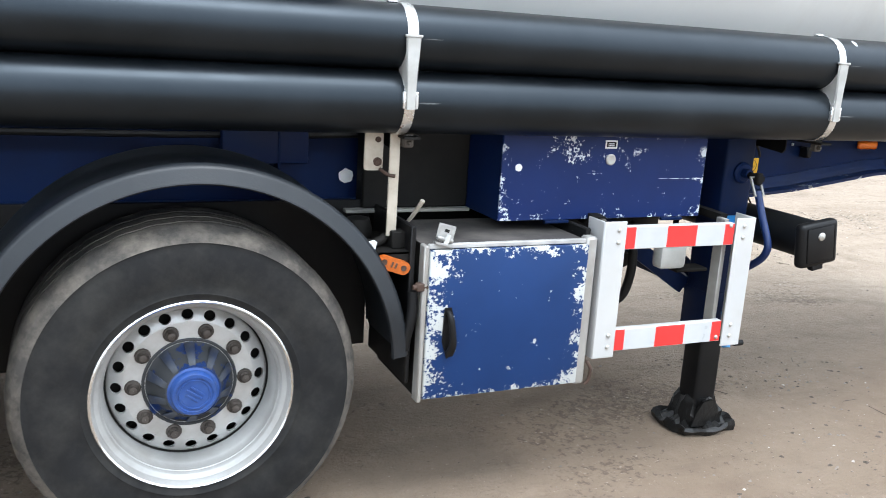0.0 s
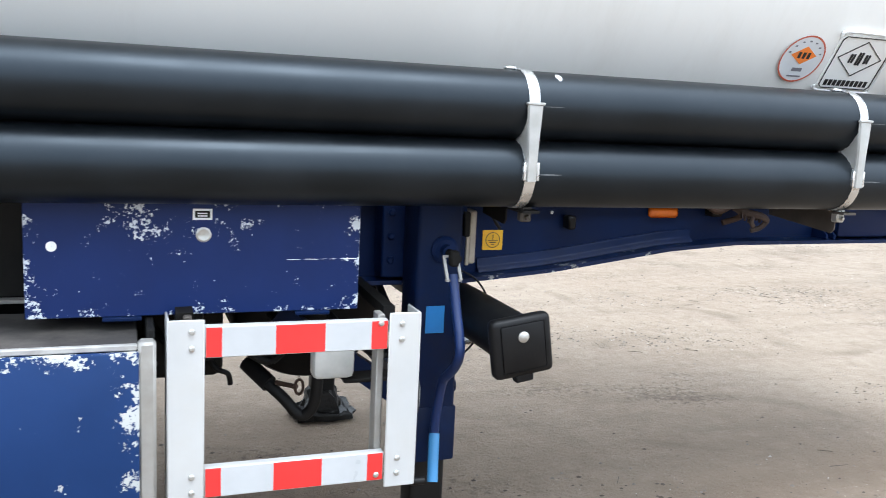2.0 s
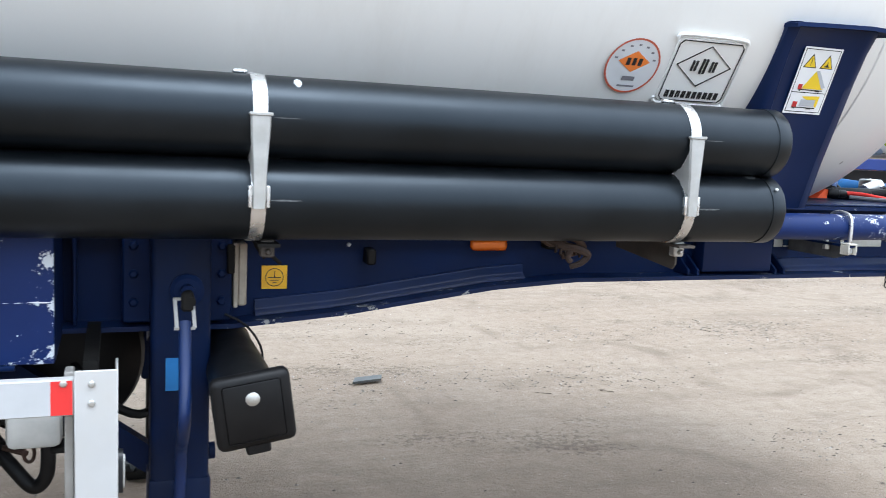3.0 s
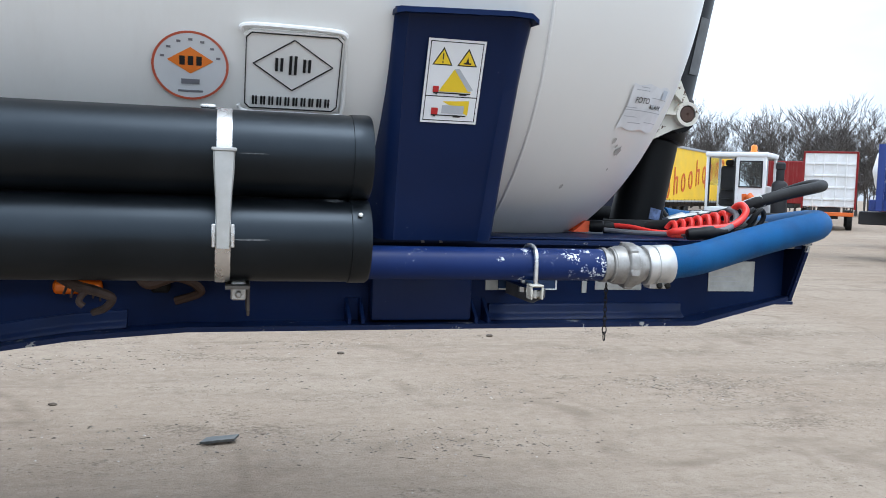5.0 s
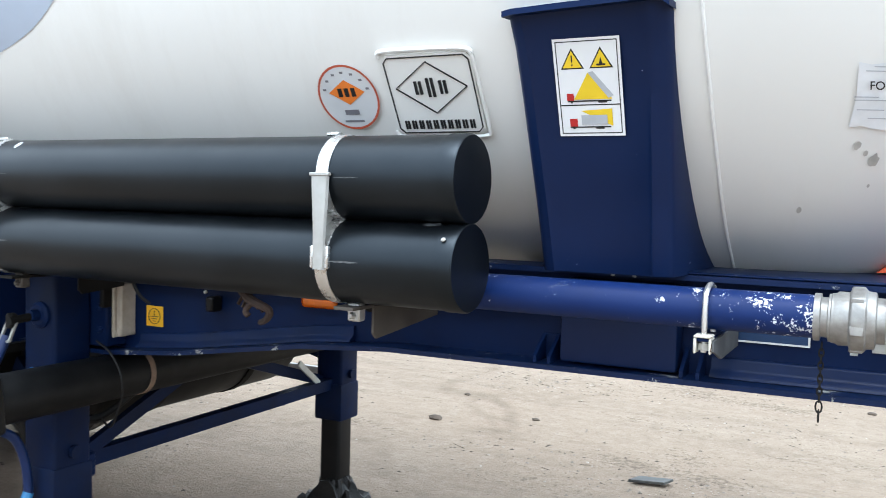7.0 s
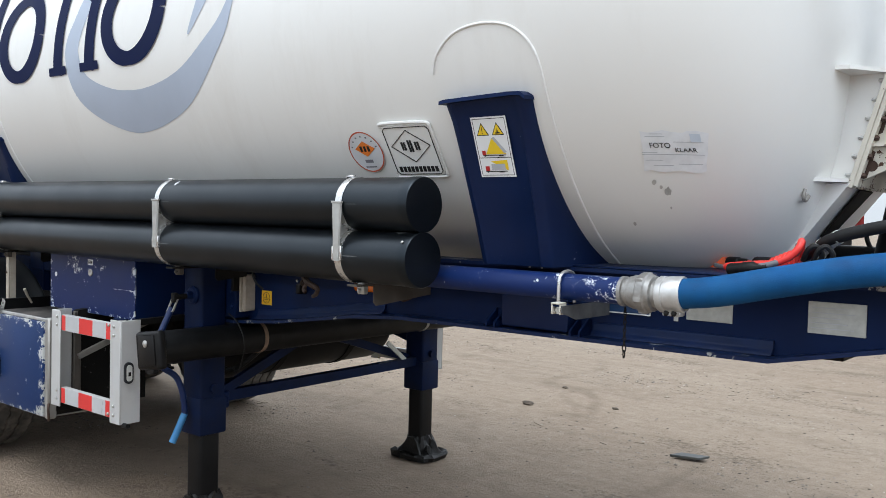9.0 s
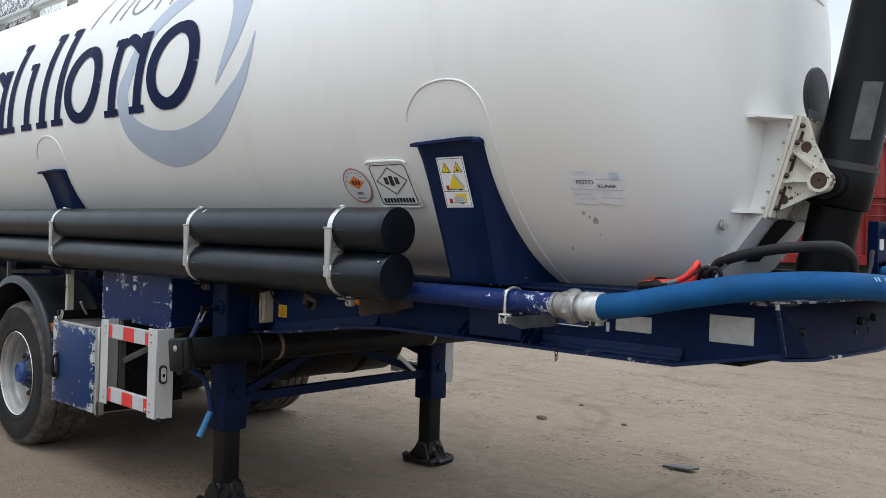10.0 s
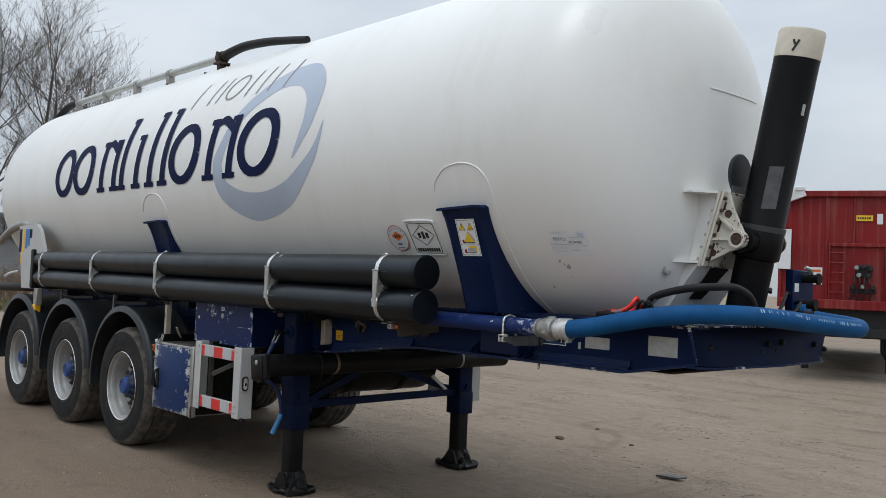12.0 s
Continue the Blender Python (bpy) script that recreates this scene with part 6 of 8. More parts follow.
for k in range(25):
    a = 2 * math.pi * k / 24
    if k:
        cyl(bm, prev_, (2.325 + 0.014 * math.cos(a), -0.66, 0.668 + 0.026 * math.sin(a)), 0.0055, seg=6)
    prev_ = (2.325 + 0.014 * math.cos(a), -0.66, 0.668 + 0.026 * math.sin(a))
cyl(bm, (2.255, -0.61, 0.672), (2.318, -0.66, 0.668), 0.009, seg=8)
part("pull_ring", bm, rust, trailer, "rusty orange drain ring by the hose")
bm = box(B(), 2.30, 2.43, -1.0, -0.93, 0.795, 0.90, 0.02, 2)
part("lamp_housing", bm, clear_plastic, trailer, "milky grey plastic housing")
bm = box(B(), 2.40, 2.56, -0.98, -0.90, 0.775, 0.79, 0.004)
part("housing_bracket", bm, dark_steel, trailer)
# plain dark block added so no bright ground shows through the underside
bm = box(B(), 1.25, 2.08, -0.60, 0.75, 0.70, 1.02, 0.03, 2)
part("filler_block", bm, dark_steel, trailer, "plain dark block standing in for clutter under the chassis")
for k in range(6):
    bm = B()
    x = 1.4 + 0.2 * k
    sweep(bm, [(x, -0.5, 0.95), (x + 0.1, -0.62 - 0.02 * (k % 3), 0.84), (x + 0.25, -0.6, 0.78 - 0.03 * (k % 2)), (x + 0.4, -0.45, 0.92)], 0.014, 8, 6)
    part("air_hose", bm, hose_black, trailer)

# a second added block keeps the space between the axles dark
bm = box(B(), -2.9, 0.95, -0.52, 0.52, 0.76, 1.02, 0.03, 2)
part("axle_filler", bm, dark_steel, trailer, "plain dark block filling the gap between the axles")
# one plain black sheet on each side, behind all the wheels
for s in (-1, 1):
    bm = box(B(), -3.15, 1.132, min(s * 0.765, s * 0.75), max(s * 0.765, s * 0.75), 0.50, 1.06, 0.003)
    part("wheel_back_sheet", bm, black_paint, trailer, "long black sheet behind the wheels")

# wheels, axles, arches
AXLES = (0.448, -0.962, -2.372)
WZ = 0.53
WR = 0.532
DISC_Y = 0.138


def wheel_meshes():
    tyre = B()
    prof = [(0.292, 0.035), (0.300, 0.018), (0.325, 0.008), (0.331, 0.0055), (0.335, 0.0075), (0.37, 0.001), (0.42, 0.000), (0.47, 0.006), (0.484, 0.010), (0.488, 0.0085), (0.492, 0.013), (0.512, 0.028), (0.522, 0.045), (0.528, 0.062)]
    for g in range(4):
        a = 0.075 + g * 0.075
        prof += [(WR, a), (WR, a + 0.03), (WR - 0.012, a + 0.033), (WR - 0.012, a + 0.041), (WR, a + 0.044)]
    prof += [(0.528, 0.323), (0.512, 0.357), (0.47, 0.379), (0.40, 0.385), (0.30, 0.36)]
    seg = 216
    loops = []
    # the shoulder is cut into shallow blocks, the grooves zigzag
    for r, h in prof:
        lp = []
        for k in range(seg):
            a = 2 * math.pi * k / seg
            cut = 0.006 if 0.515 < r < 0.530 and k % 3 == 0 else 0.0
            zig = 0.004 * (1 if (k // 3) % 2 else -1) if r > 0.515 and 0.07 < h < 0.36 else 0.0
            lp.append(Vector(((r - cut) * math.cos(a), h + zig, (r - cut) * math.sin(a))))
        loops.append(lp)
    rings(tyre, loops, True, False)
    rim = B()
    lathe(rim, (0, 0, 0), (0, 1, 0), ((0.300, 0.03), (0.309, 0.016), (0.307, 0.010), (0.301, 0.011), (0.295, 0.022), (0.292, 0.034), (0.280, 0.042), (0.277, 0.047), (0.2745, 0.060), (0.272, 0.062), (0.2715, 0.088), (0.2665, 0.098), (0.262, 0.104), (0.2590, 0.165), (0.255, 0.19)), 80)
    edge = B()
    lathe(edge, (0, 0, 0), (0, 1, 0), ((0.301, 0.0105), (0.3055, 0.0068), (0.3095, 0.0098), (0.3105, 0.016)), 80)
    disc_ = B()
    # wheel disc with a ring of round hand holes
    holes, per, hr, rc = 20, 16, 0.0165, 0.2235

    def dish(r):
        return DISC_Y + 0.020 * max(0.0, (r - 0.200) / 0.045) ** 1.5

    lathe(disc_, (0, 0, 0), (0, 1, 0), ((0.254, 0.185), (0.2530, DISC_Y + 0.030), (0.2500, DISC_Y + 0.024), (0.244, dish(0.244))), 80)
    # thin dark ring where the disc meets the barrel
    corner_ring = B()
    lathe(corner_ring, (0, 0, 0), (0, 1, 0), ((0.2588, DISC_Y + 0.0245), (0.2550, DISC_Y + 0.0285), (0.2525, DISC_Y + 0.0275)), 80)
    lathe(disc_, (0, 0, 0), (0, 1, 0), ((0.203, dish(0.203)), (0.15, DISC_Y - 0.003), (0.118, DISC_Y - 0.004)), 80)
    for k in range(holes):
        a0 = 2 * math.pi * k / holes
        half = math.pi / holes
        edge_pts, hole_pts, deep = [], [], []
        for q in range(per):
            t = 2 * math.pi * q / per + math.pi / 4
            cu, cv_ = math.cos(t), math.sin(t)
            m_ = max(abs(cu), abs(cv_))
            r = 0.2235 + 0.0205 * cu / m_
            a = a0 + half * cv_ / m_
            edge_pts.append(disc_.verts.new((r * math.cos(a), dish(r), r * math.sin(a))))
            hx, hz = rc + hr * cu, hr * cv_ * 1.15
            rr = math.hypot(hx, hz)
            for lst, add in ((hole_pts, 0.0), (deep, 0.012)):
                lst.append(disc_.verts.new((hx * math.cos(a0) - hz * math.sin(a0), dish(rr) + add, hx * math.sin(a0) + hz * math.cos(a0))))
        for q in range(per):
            w_ = (q + 1) % per
            disc_.faces.new((edge_pts[q], edge_pts[w_], hole_pts[w_], hole_pts[q]))
            disc_.faces.new((hole_pts[q], hole_pts[w_], deep[w_], deep[q]))
    back = B()
    lathe(back, (0, 0.20, 0), (0, 1, 0), ((0.245, 0.0), (0.1, 0.01), (0.0005, 0.01)), 40)
    nut = B()
    lathe(nut, (0, 0, 0), (0, -1, 0), ((0.0255, 0), (0.0255, 0.004), (0.0235, 0.007), (0.0190, 0.008), (0.0180, 0.020), (0.0150, 0.024), (0.0130, 0.022), (0.0120, 0.027), (0.0005, 0.029)), 12)
    hub = B()
    lathe(hub, (0, 0, 0), (0, -1, 0), ((0.149, -DISC_Y), (0.149, -DISC_Y + 0.006), (0.143, -DISC_Y + 0.008), (0.138, -DISC_Y + 0.003), (0.122, -DISC_Y + 0.012), (0.100, -0.088), (0.088, -0.062), (0.084, -0.052), (0.070, -0.050)), 48)
    rib = B()
    prism(rib, [Vector((r, yy, q)) for r, q, yy in ((0.084, -0.009, 0.062), (0.084, 0.009, 0.062), (0.134, 0.016, DISC_Y - 0.006), (0.134, -0.016, DISC_Y - 0.006))], (0, -0.008, 0))
    bevel_all(rib, 0.003)
    cap = B()
    lathe(cap, (0, 0, 0), (0, -1, 0), ((0.081, -0.030), (0.081, -0.024), (0.073, -0.020), (0.071, -0.002), (0.066, 0.005), (0.057, 0.005), (0.055, 0.0015), (0.049, 0.0015), (0.048, 0.004), (0.045, 0.004), (0.044, 0.0015), (0.0005, 0.0015)), 40)
    for z_, w_ in ((0.014, 0.024), (0.0, 0.030), (-0.014, 0.022)):
        box(cap, -w_, w_, -0.0045, -0.001, z_ - 0.0035, z_ + 0.0035, 0.001)
    return {k: mesh_of(v, k) for k, v in (("tyre", tyre), ("rim", rim), ("rim_edge", edge), ("wheel", disc_), ("back", back), ("nut", nut), ("hub", hub), ("hub_rib", rib), ("hub_cap", cap), ("corner_ring", corner_ring))}


WM = wheel_meshes()
hub_mix = chipped("worn_blue_hub", (0.008, 0.024, 0.092), (0.040, 0.042, 0.045), (0.30, 0.30), 0.13, 0.06, 0.46, 16)
for key, m_ in (("tyre", rubber), ("rim", rim_barrel), ("corner_ring", dark_steel), ("rim_edge", alu), ("wheel", rim_paint), ("back", dark_steel), ("nut", mat("dull_brown_nut", (0.062, 0.050, 0.043), 0.6, 0.4, 0.3, 30, 0.1, 80, (0.13, 0.12, 0.105), 0.4)), ("hub", hub_mix),
                ("hub_rib", mat("dusty_hub_rib", (0.045, 0.050, 0.058), 0.6, 0.1, 0.6, 22, 0.1, 80, (0.014, 0.03, 0.09), 0.8)), ("hub_cap", mat("hub_cap_blue", (0.012, 0.048, 0.20), 0.5, 0, 0.22, 30, 0.1, 150, (0.045, 0.075, 0.16), 0.5))):
    WM[key].materials.append(m_)
WM["tyre"].materials.append(tread_mat)
for poly in WM["tyre"].polygons:
    poly.material_index = int(math.hypot(poly.center.x, poly.center.z) > 0.489)
for ax in AXLES:
    for s in (-1, 1):
        at = Matrix.Translation((ax, s * 1.195, WZ)) @ (Matrix.Identity(4) if s < 0 else pose(0, 0, 0, 0, 0, 180)) @ pose(0, 0, 0, 0, 17 + 40 * ax, 0)
        w = part("wheel", WM["wheel"], None, trailer, "silver steel wheel with a dusty black tyre", at)
        part("tyre", WM["tyre"], None, w, "dusty worn truck tyre", angle=30)
        part("rim", WM["rim"], None, w)
        part("rim_edge", WM["rim_edge"], None, w, "polished rim edge")
        part("dark_corner_ring", WM["corner_ring"], None, w, "dark ring in the corner of the rim")
        part("brake_back", WM["back"], None, w)
        if s < 0:
            for k in range(10):
                part("wheel_nut", WM["nut"], None, w, "", pose(0, 0, 0, 0, 36 * k, 0) @ Matrix.Translation((0.174, DISC_Y - 0.001, 0)))
                part("hub_rib", WM["hub_rib"], None, w, "", pose(0, 0, 0, 0, 36 * k + 18, 0))
        part("hub", WM["hub"], None, w, "blue and grey worn hub")
        part("hub_cap", WM["hub_cap"], None, w, "blue embossed hub cap", Matrix.Translation((0, 0.028, 0)))
    bm = B()
    cyl(bm, (ax, -0.85, WZ), (ax, 0.85, WZ), 0.065, seg=20)
    box(bm, ax - 0.06, ax + 0.06, -0.70, -0.56, WZ + 0.05, 1.04, 0.01)
    box(bm, ax - 0.06, ax + 0.06, 0.56, 0.70, WZ + 0.05, 1.04, 0.01)
    for s in (-1, 1):
        lathe(bm, (ax + 0.2, s * 0.6, 0.62), (0, 0, 1), ((0.0005, 0), (0.11, 0.01), (0.125, 0.1), (0.11, 0.2), (0.125, 0.3), (0.1, 0.4), (0.0005, 0.41)), 20)
        cyl(bm, (ax, s * 0.78, WZ), (ax, s * 0.86, WZ), 0.2, seg=32)
    part("axle", bm, dark_steel, trailer, "dirty axle beam with air springs")


def arch(ax, s):
    bm = B()
    r, cz = 0.676, 0.578
    yo, yi = s * 1.225, s * 0.80
    loops = []
    for k in range(49):
        a = radians(3 + 186 * k / 48)
        d = Vector((math.cos(a), 0, math.sin(a)))
        o = Vector((ax + 0.01, 0, cz))
        sec = ((yo - s * 0.002, -0.056), (yo + s * 0.004, -0.052), (yo + s * 0.003, -0.046), (yo - s * 0.001, -0.042), (yo - s * 0.004, -0.01), (yo - s * 0.018, 0.004), (yo - s * 0.05, 0.004), (yo - s * 0.07, -0.006), ((yo + yi) / 2, -0.010), (yi + s * 0.05, -0.010), (yi + s * 0.03, 0.006), (yi + s * 0.008, 0.006), (yi, -0.004), (yi + s * 0.006, -0.010), (yi + s * 0.03, -0.002), (yi + s * 0.05, -0.016), ((yo + yi) / 2, -0.016),
               (yo - s * 0.07, -0.012), (yo - s * 0.05, -0.003), (yo - s * 0.018, -0.004), (yo - s * 0.012, -0.012), (yo - s * 0.010, -0.056))
        loops.append([o + d * (r + q) + Vector((0, y, 0)) for y, q in sec])
    rings(bm, loops)
    return part("wheel_arch", bm, fender_mat, trailer, "grey-black plastic wheel arch", angle=50)


for ax in AXLES:
    for s in (-1, 1):
        arch(ax, s)
for ax in AXLES[:2]:
    bm = bar(B(), (ax - 0.70, -1.0, 0.75), (ax - 0.70, -1.0, 1.40), 0.02, 0.02, (1, 0, 0))
    bar(bm, (ax - 0.70, -1.0, 1.25), (ax - 0.70, -0.66, 1.25), 0.02, 0.03)
    part("arch_stay", bm, dull_steel, trailer)

# ---- tipping ram, its bracket and the front fittings ----


def ram_at(z, y=0.0):
    return Vector((5.737 + 0.19 * (z - 1.30), 0.10 + y, z))


RD = Vector((0.19, 0, 1)).normalized()
bm = B()
cyl(bm, ram_at(1.44), ram_at(1.86), 0.105, seg=40)
ram = part("tipping_ram", bm, ram_paint, trailer, "black telescopic tipping ram leaning forward")
bm = B()
zlen = (ram_at(3.02) - ram_at(1.80)).length
lathe(bm, ram_at(1.80), RD, ((0.10, 0), (0.124, 0.01), (0.128, 0.02), (0.128, 0.17), (0.121, 0.18), (0.1215, zlen)), 56)
part("ram_barrel", bm, ram_paint, ram)
bm = B()
lathe(bm, ram_at(1.96), RD, ((0.122, 0), (0.1305, 0.002), (0.1305, 0.03), (0.122, 0.032)), 56)
part("collar", bm, mat("collar_grey", (0.05, 0.05, 0.048), 0.5, 0.2, 0.2, 20, 0.05, 60), ram, "grey clamp collar")
bm = B()
h0 = (ram_at(2.90) - ram_at(1.80)).length
lathe(bm, ram_at(1.80) + RD * h0, RD, ((0.1225, 0), (0.1235, 0.001), (0.1235, 0.14), (0.118, 0.155), (0.0005, 0.157)), 56)
part("taped_top", bm, tape_white, ram, "ram top wrapped in masking tape")


def on_ram(z, a, off, r=0.1215):
    """A place on the barrel: a is degrees from the camera side (-y) towards the front (+x)."""
    s = Vector((1, 0, -0.19)).normalized()
    q = radians(a)
    return ram_at(z) + (Vector((0, -1, 0)) * math.cos(q) + s * math.sin(q)) * (r + off)


def ram_patch(bm, z0, z1, a0, a1, off, skew=0, r=0.1215):
    rows = [[bm.verts.new(on_ram(z0 + (z1 - z0) * j / 4 + skew * i / 6, a0 + (a1 - a0) * i / 6, off, r)) for i in range(7)] for j in range(5)]
    for a, b in zip(rows, rows[1:]):
        for i in range(6):
            bm.faces.new((a[i], a[i + 1], b[i + 1], b[i]))
    return bm


part("ram_label", ram_patch(B(), 2.08, 2.31, 16, 52, 0.002, 0.01), torn_label, ram, "torn grey label")
part("ram_chip", ram_patch(B(), 2.60, 2.66, 66, 76, 0.002), plate_mat, ram)
part("ram_label", ram_patch(B(), 1.485, 1.53, 2, 36, 0.002, 0, 0.105), mat("dull_blue_label", (0.10, 0.14, 0.26), 0.5, 0, 0.6, 45, 0, 90), ram, "small blue and white label")
part("ram_label", ram_patch(B(), 1.445, 1.465, 8, 18, 0.002, 0, 0.105), yellow_label, ram)
bm = B()
for (z0, a0), (z1, a1) in (((2.985, 10), (2.96, 16)), ((2.985, 24), (2.925, 12))):
    d = [on_ram(z0, a0, 0.0035), on_ram(z1, a1, 0.0035)]
    bar(bm, d[0], d[1], 0.012, 0.002, (0.3, -1, 0))
part("pen_mark", bm, sign_black, ram, "black pen mark")
bm = B()
cyl(bm, ram_at(1.445), ram_at(1.455), 0.13, seg=24)
box(bm, 5.62, 5.90, -0.07, 0.27, 1.43, 1.462, 0.006)
part("ram_base", bm, dark_steel, trailer)

PIN = Vector((5.848, 0, 1.899))
bm = B()
# pedestal: flange plates from the dome to a bolted face
for z, x1, xd in ((2.15, 5.745, 5.66), (1.765, 5.635, 5.53)):
    prism(bm, [Vector((x, y, z)) for x, y in ((5.30, -0.32), (xd, -0.31), (x1, -0.17), (x1, 0.37), (xd, 0.51), (5.30, 0.52))], (0, 0, 0.014))
prism(bm, [Vector((x, -0.15, z)) for x, z in ((5.45, 1.77), (5.63, 1.77), (5.74, 2.155), (5.45, 2.155))], (0, 0.50, 0))
part("ram_pedestal", bm, white_tank, trailer, "white pedestal welded on the tank dome")
bm = B()
prism(bm, [Vector(p) for p in ((5.630, -0.168, 1.75), (5.646, -0.168, 1.745), (5.764, -0.168, 2.165), (5.748, -0.168, 2.17))], (0, 0.54, 0))
prism(bm, [Vector(p) for p in ((5.648, -0.16, 1.755), (5.662, -0.16, 1.75), (5.780, -0.16, 2.16), (5.766, -0.16, 2.165))], (0, 0.524, 0))
fp = part("bolted_flange", bm, bracket_white, trailer, "rust-stained white bolted flange")
for k in range(6):
    t = (k + 0.4) / 6
    p = Vector((5.628 + 0.12 * t, -0.16, 1.76 + 0.40 * t))
    bm = B()
    bolts(bm, [p + Vector((-0.004, 0.012, 0.004))], (-0.8, -0.55, 0.25), 0.0085, 0.016, 6)
    part("flange_bolt", bm, white_paint, fp)
    for y in (-0.145, 0.345):
        bm = B()
        bolts(bm, [Vector((5.662 + 0.12 * t, y, 1.765 + 0.40 * t))], (0.96, 0, -0.28), 0.012, 0.016, 6)
        part("flange_bolt", bm, rust, fp)
for y in (-0.108, 0.308):
    bm = B()
    lug = []
    for x, z in ((5.650, 1.765), (5.80, 1.835)):
        lug.append(Vector((x, y - 0.014, z)))
    for k in range(9):
        a = radians(-70 + 130 * k / 8)
        lug.append(Vector((PIN.x + 0.047 * math.cos(a), y - 0.014, PIN.z + 0.047 * math.sin(a))))
    lug += [Vector((5.812, y - 0.014, 2.06)), Vector((5.780, y - 0.014, 2.16)), Vector((5.766, y - 0.014, 2.155))]
    prism(bm, lug, (0, 0.028, 0))
    bevel_all(bm, 0.003)
    lg = part("pivot_lug", bm, bracket_white, trailer, "rust-stained white pivot lug")
    o = -1 if y < 0.1 else 1
    bm = B()
    lathe(bm, (PIN.x, y, PIN.z), (0, o, 0), ((0.033, 0.012), (0.047, 0.012), (0.049, 0.03), (0.047, 0.042), (0.034, 0.042), (0.033, 0.02)), 32)
    part("boss", bm, bracket_white, lg)
    bm = B()
    lathe(bm, (PIN.x, y, PIN.z), (0, o, 0), ((0.033, -0.05), (0.033, 0.034), (0.028, 0.039), (0.006, 0.039), (0.004, 0.034), (0.0005, 0.034)), 28)
    part("pivot_pin", bm, rust, lg, "rusty brown pivot pin")
    bm = B()
    for (x0, z0), (x1, z1) in (((5.70, 1.90), (5.80, 1.90)), ((5.735, 2.03), (5.83, 1.945))):
        bar(bm, (x0, y + o * 0.026, z0), (x1, y + o * 0.026, z1), 0.026, 0.012, (0, 0, 1))
    part("rib", bm, bracket_white, lg)
    bm = B()
    lathe(bm, (5.785, y + o * 0.0135, 2.04), (0, o, 0), ((0.0005, 0.001), (0.020, 0.001), (0.022, 0.0015)), 20)
    part("rust_patch", bm, rust, lg)
    for z0, z1 in ((1.775, 1.885), (1.935, 2.01), (2.06, 2.11)):
        xa, xb = 5.662 + 0.288 * (z0 - 1.765), 5.662 + 0.288 * (z1 - 1.765)
        bm = prism(B(), [Vector((x, y + o * 0.0142, z)) for x, z in ((xa, z0), (xa + 0.020, z0 + 0.008), (xb + 0.014, z1 - 0.01), (xb, z1))], (0, o * 0.0015, 0))
        part("rust_streak", bm, rust, lg)
    bm = lathe(B(), (5.70, y + o * 0.0135, 1.825), (0, o, 0), ((0.0005, 0.001), (0.018, 0.001), (0.020, 0.0015)), 20)
    part("rust_patch", bm, rust, lg)
bm = B()
cyl(bm, (PIN.x, -0.09, PIN.z), (PIN.x, 0.29, PIN.z), 0.07, seg=28)
part("trunnion", bm, ram_paint, ram)


def on_dome(y, z, off=0.0):
    """A place on the front dome."""
    rho = min(1.0, math.hypot(y, z - TZ) / TR)
    return Vector((TX0 + TA * (1 - rho ** TN) ** (1 / TN) + off, y, z))


bm = B()
sweep(bm, [on_dome(-0.08 + 0.075 * k, 2.768 + 0.002 * k, 0.001) for k in range(9)], 0.005, 8, 2)
part("weld_seam", bm, weld, tank, "short white weld bead on the dome")
# round black stop plate standing on the pedestal behind the ram
bm = B()
lathe(bm, (5.738, 0.058, 2.275), (1, 0, 0), ((0.0005, 0), (0.116, 0), (0.120, 0.004), (0.120, 0.018), (0.116, 0.022), (0.0005, 0.022)), 48)
box(bm, 5.740, 5.756, -0.02, 0.136, 2.155, 2.20, 0.002)
stop = part("ram_stop", bm, fender_mat, trailer, "round dark grey stop plate behind the ram")
bm = box(B(), 5.7605, 5.764, -0.05, 0.166, 2.165, 2.205, 0.001)
part("stop_pad", bm, torn_label, stop, "grey rubbed pad")
# keel under the dome: straight plates sloping back from the pedestal
bm = B()
prism(bm, [Vector((x, -0.17, z)) for x, z in ((5.05, 1.452), (5.408, 1.452), (5.640, 1.762), (5.2, 1.762))], (0, 0.54, 0))
keel = part("dome_keel", bm, white_tank, tank, "white keel under the dome")
# the shade below the pedestal, laid on the keel as a black strip
bm = B()
prism(bm, [Vector(p) for p in ((5.635, -0.02, 1.745), (5.50, -0.02, 1.565), (5.50, 0.10, 1.565), (5.635, 0.16, 1.745))], (0.006, 0, -0.0045))
part("keel_shade", bm, dark_steel, keel, "black strip for the shade under the pedestal")
bm = B()
sweep(bm, [on_dome(-0.33, 1.735, 0.004), on_dome(-0.335, 1.705, 0.014), on_dome(-0.315, 1.695, 0.016), on_dome(-0.29, 1.712, 0.008)], 0.007, 8)
part("lifting_eye", bm, dull_steel, tank)

# blue coupling stand at the front
bm = box(B(), 5.855, 5.90, 0.43, 0.70, 1.445, 1.758, 0.006)
stand = part("coupling_stand", bm, blue_paint, trailer, "navy stand with air couplings and a socket")
bm = box(B(), 5.86, 5.905, 0.42, 0.428, 1.445, 1.758, 0.002)
part("stand_flange", bm, blue_paint, stand)
for z, y in ((1.71, 0.56), (1.56, 0.52)):
    bm = B()
    lathe(bm, (5.90, y, z), (1, 0, 0), ((0.026, 0), (0.026, 0.085), (0.033, 0.085), (0.033, 0.1), (0.0005, 0.1)), 16)
    part("air_coupling", bm, dark_steel, stand, "dark air coupling head")
bm = B()
cyl(bm, (5.90, 0.52, 1.53), (5.95, 0.52, 1.53), 0.04, seg=20)
part("socket", bm, label_blue, stand, "round blue socket")
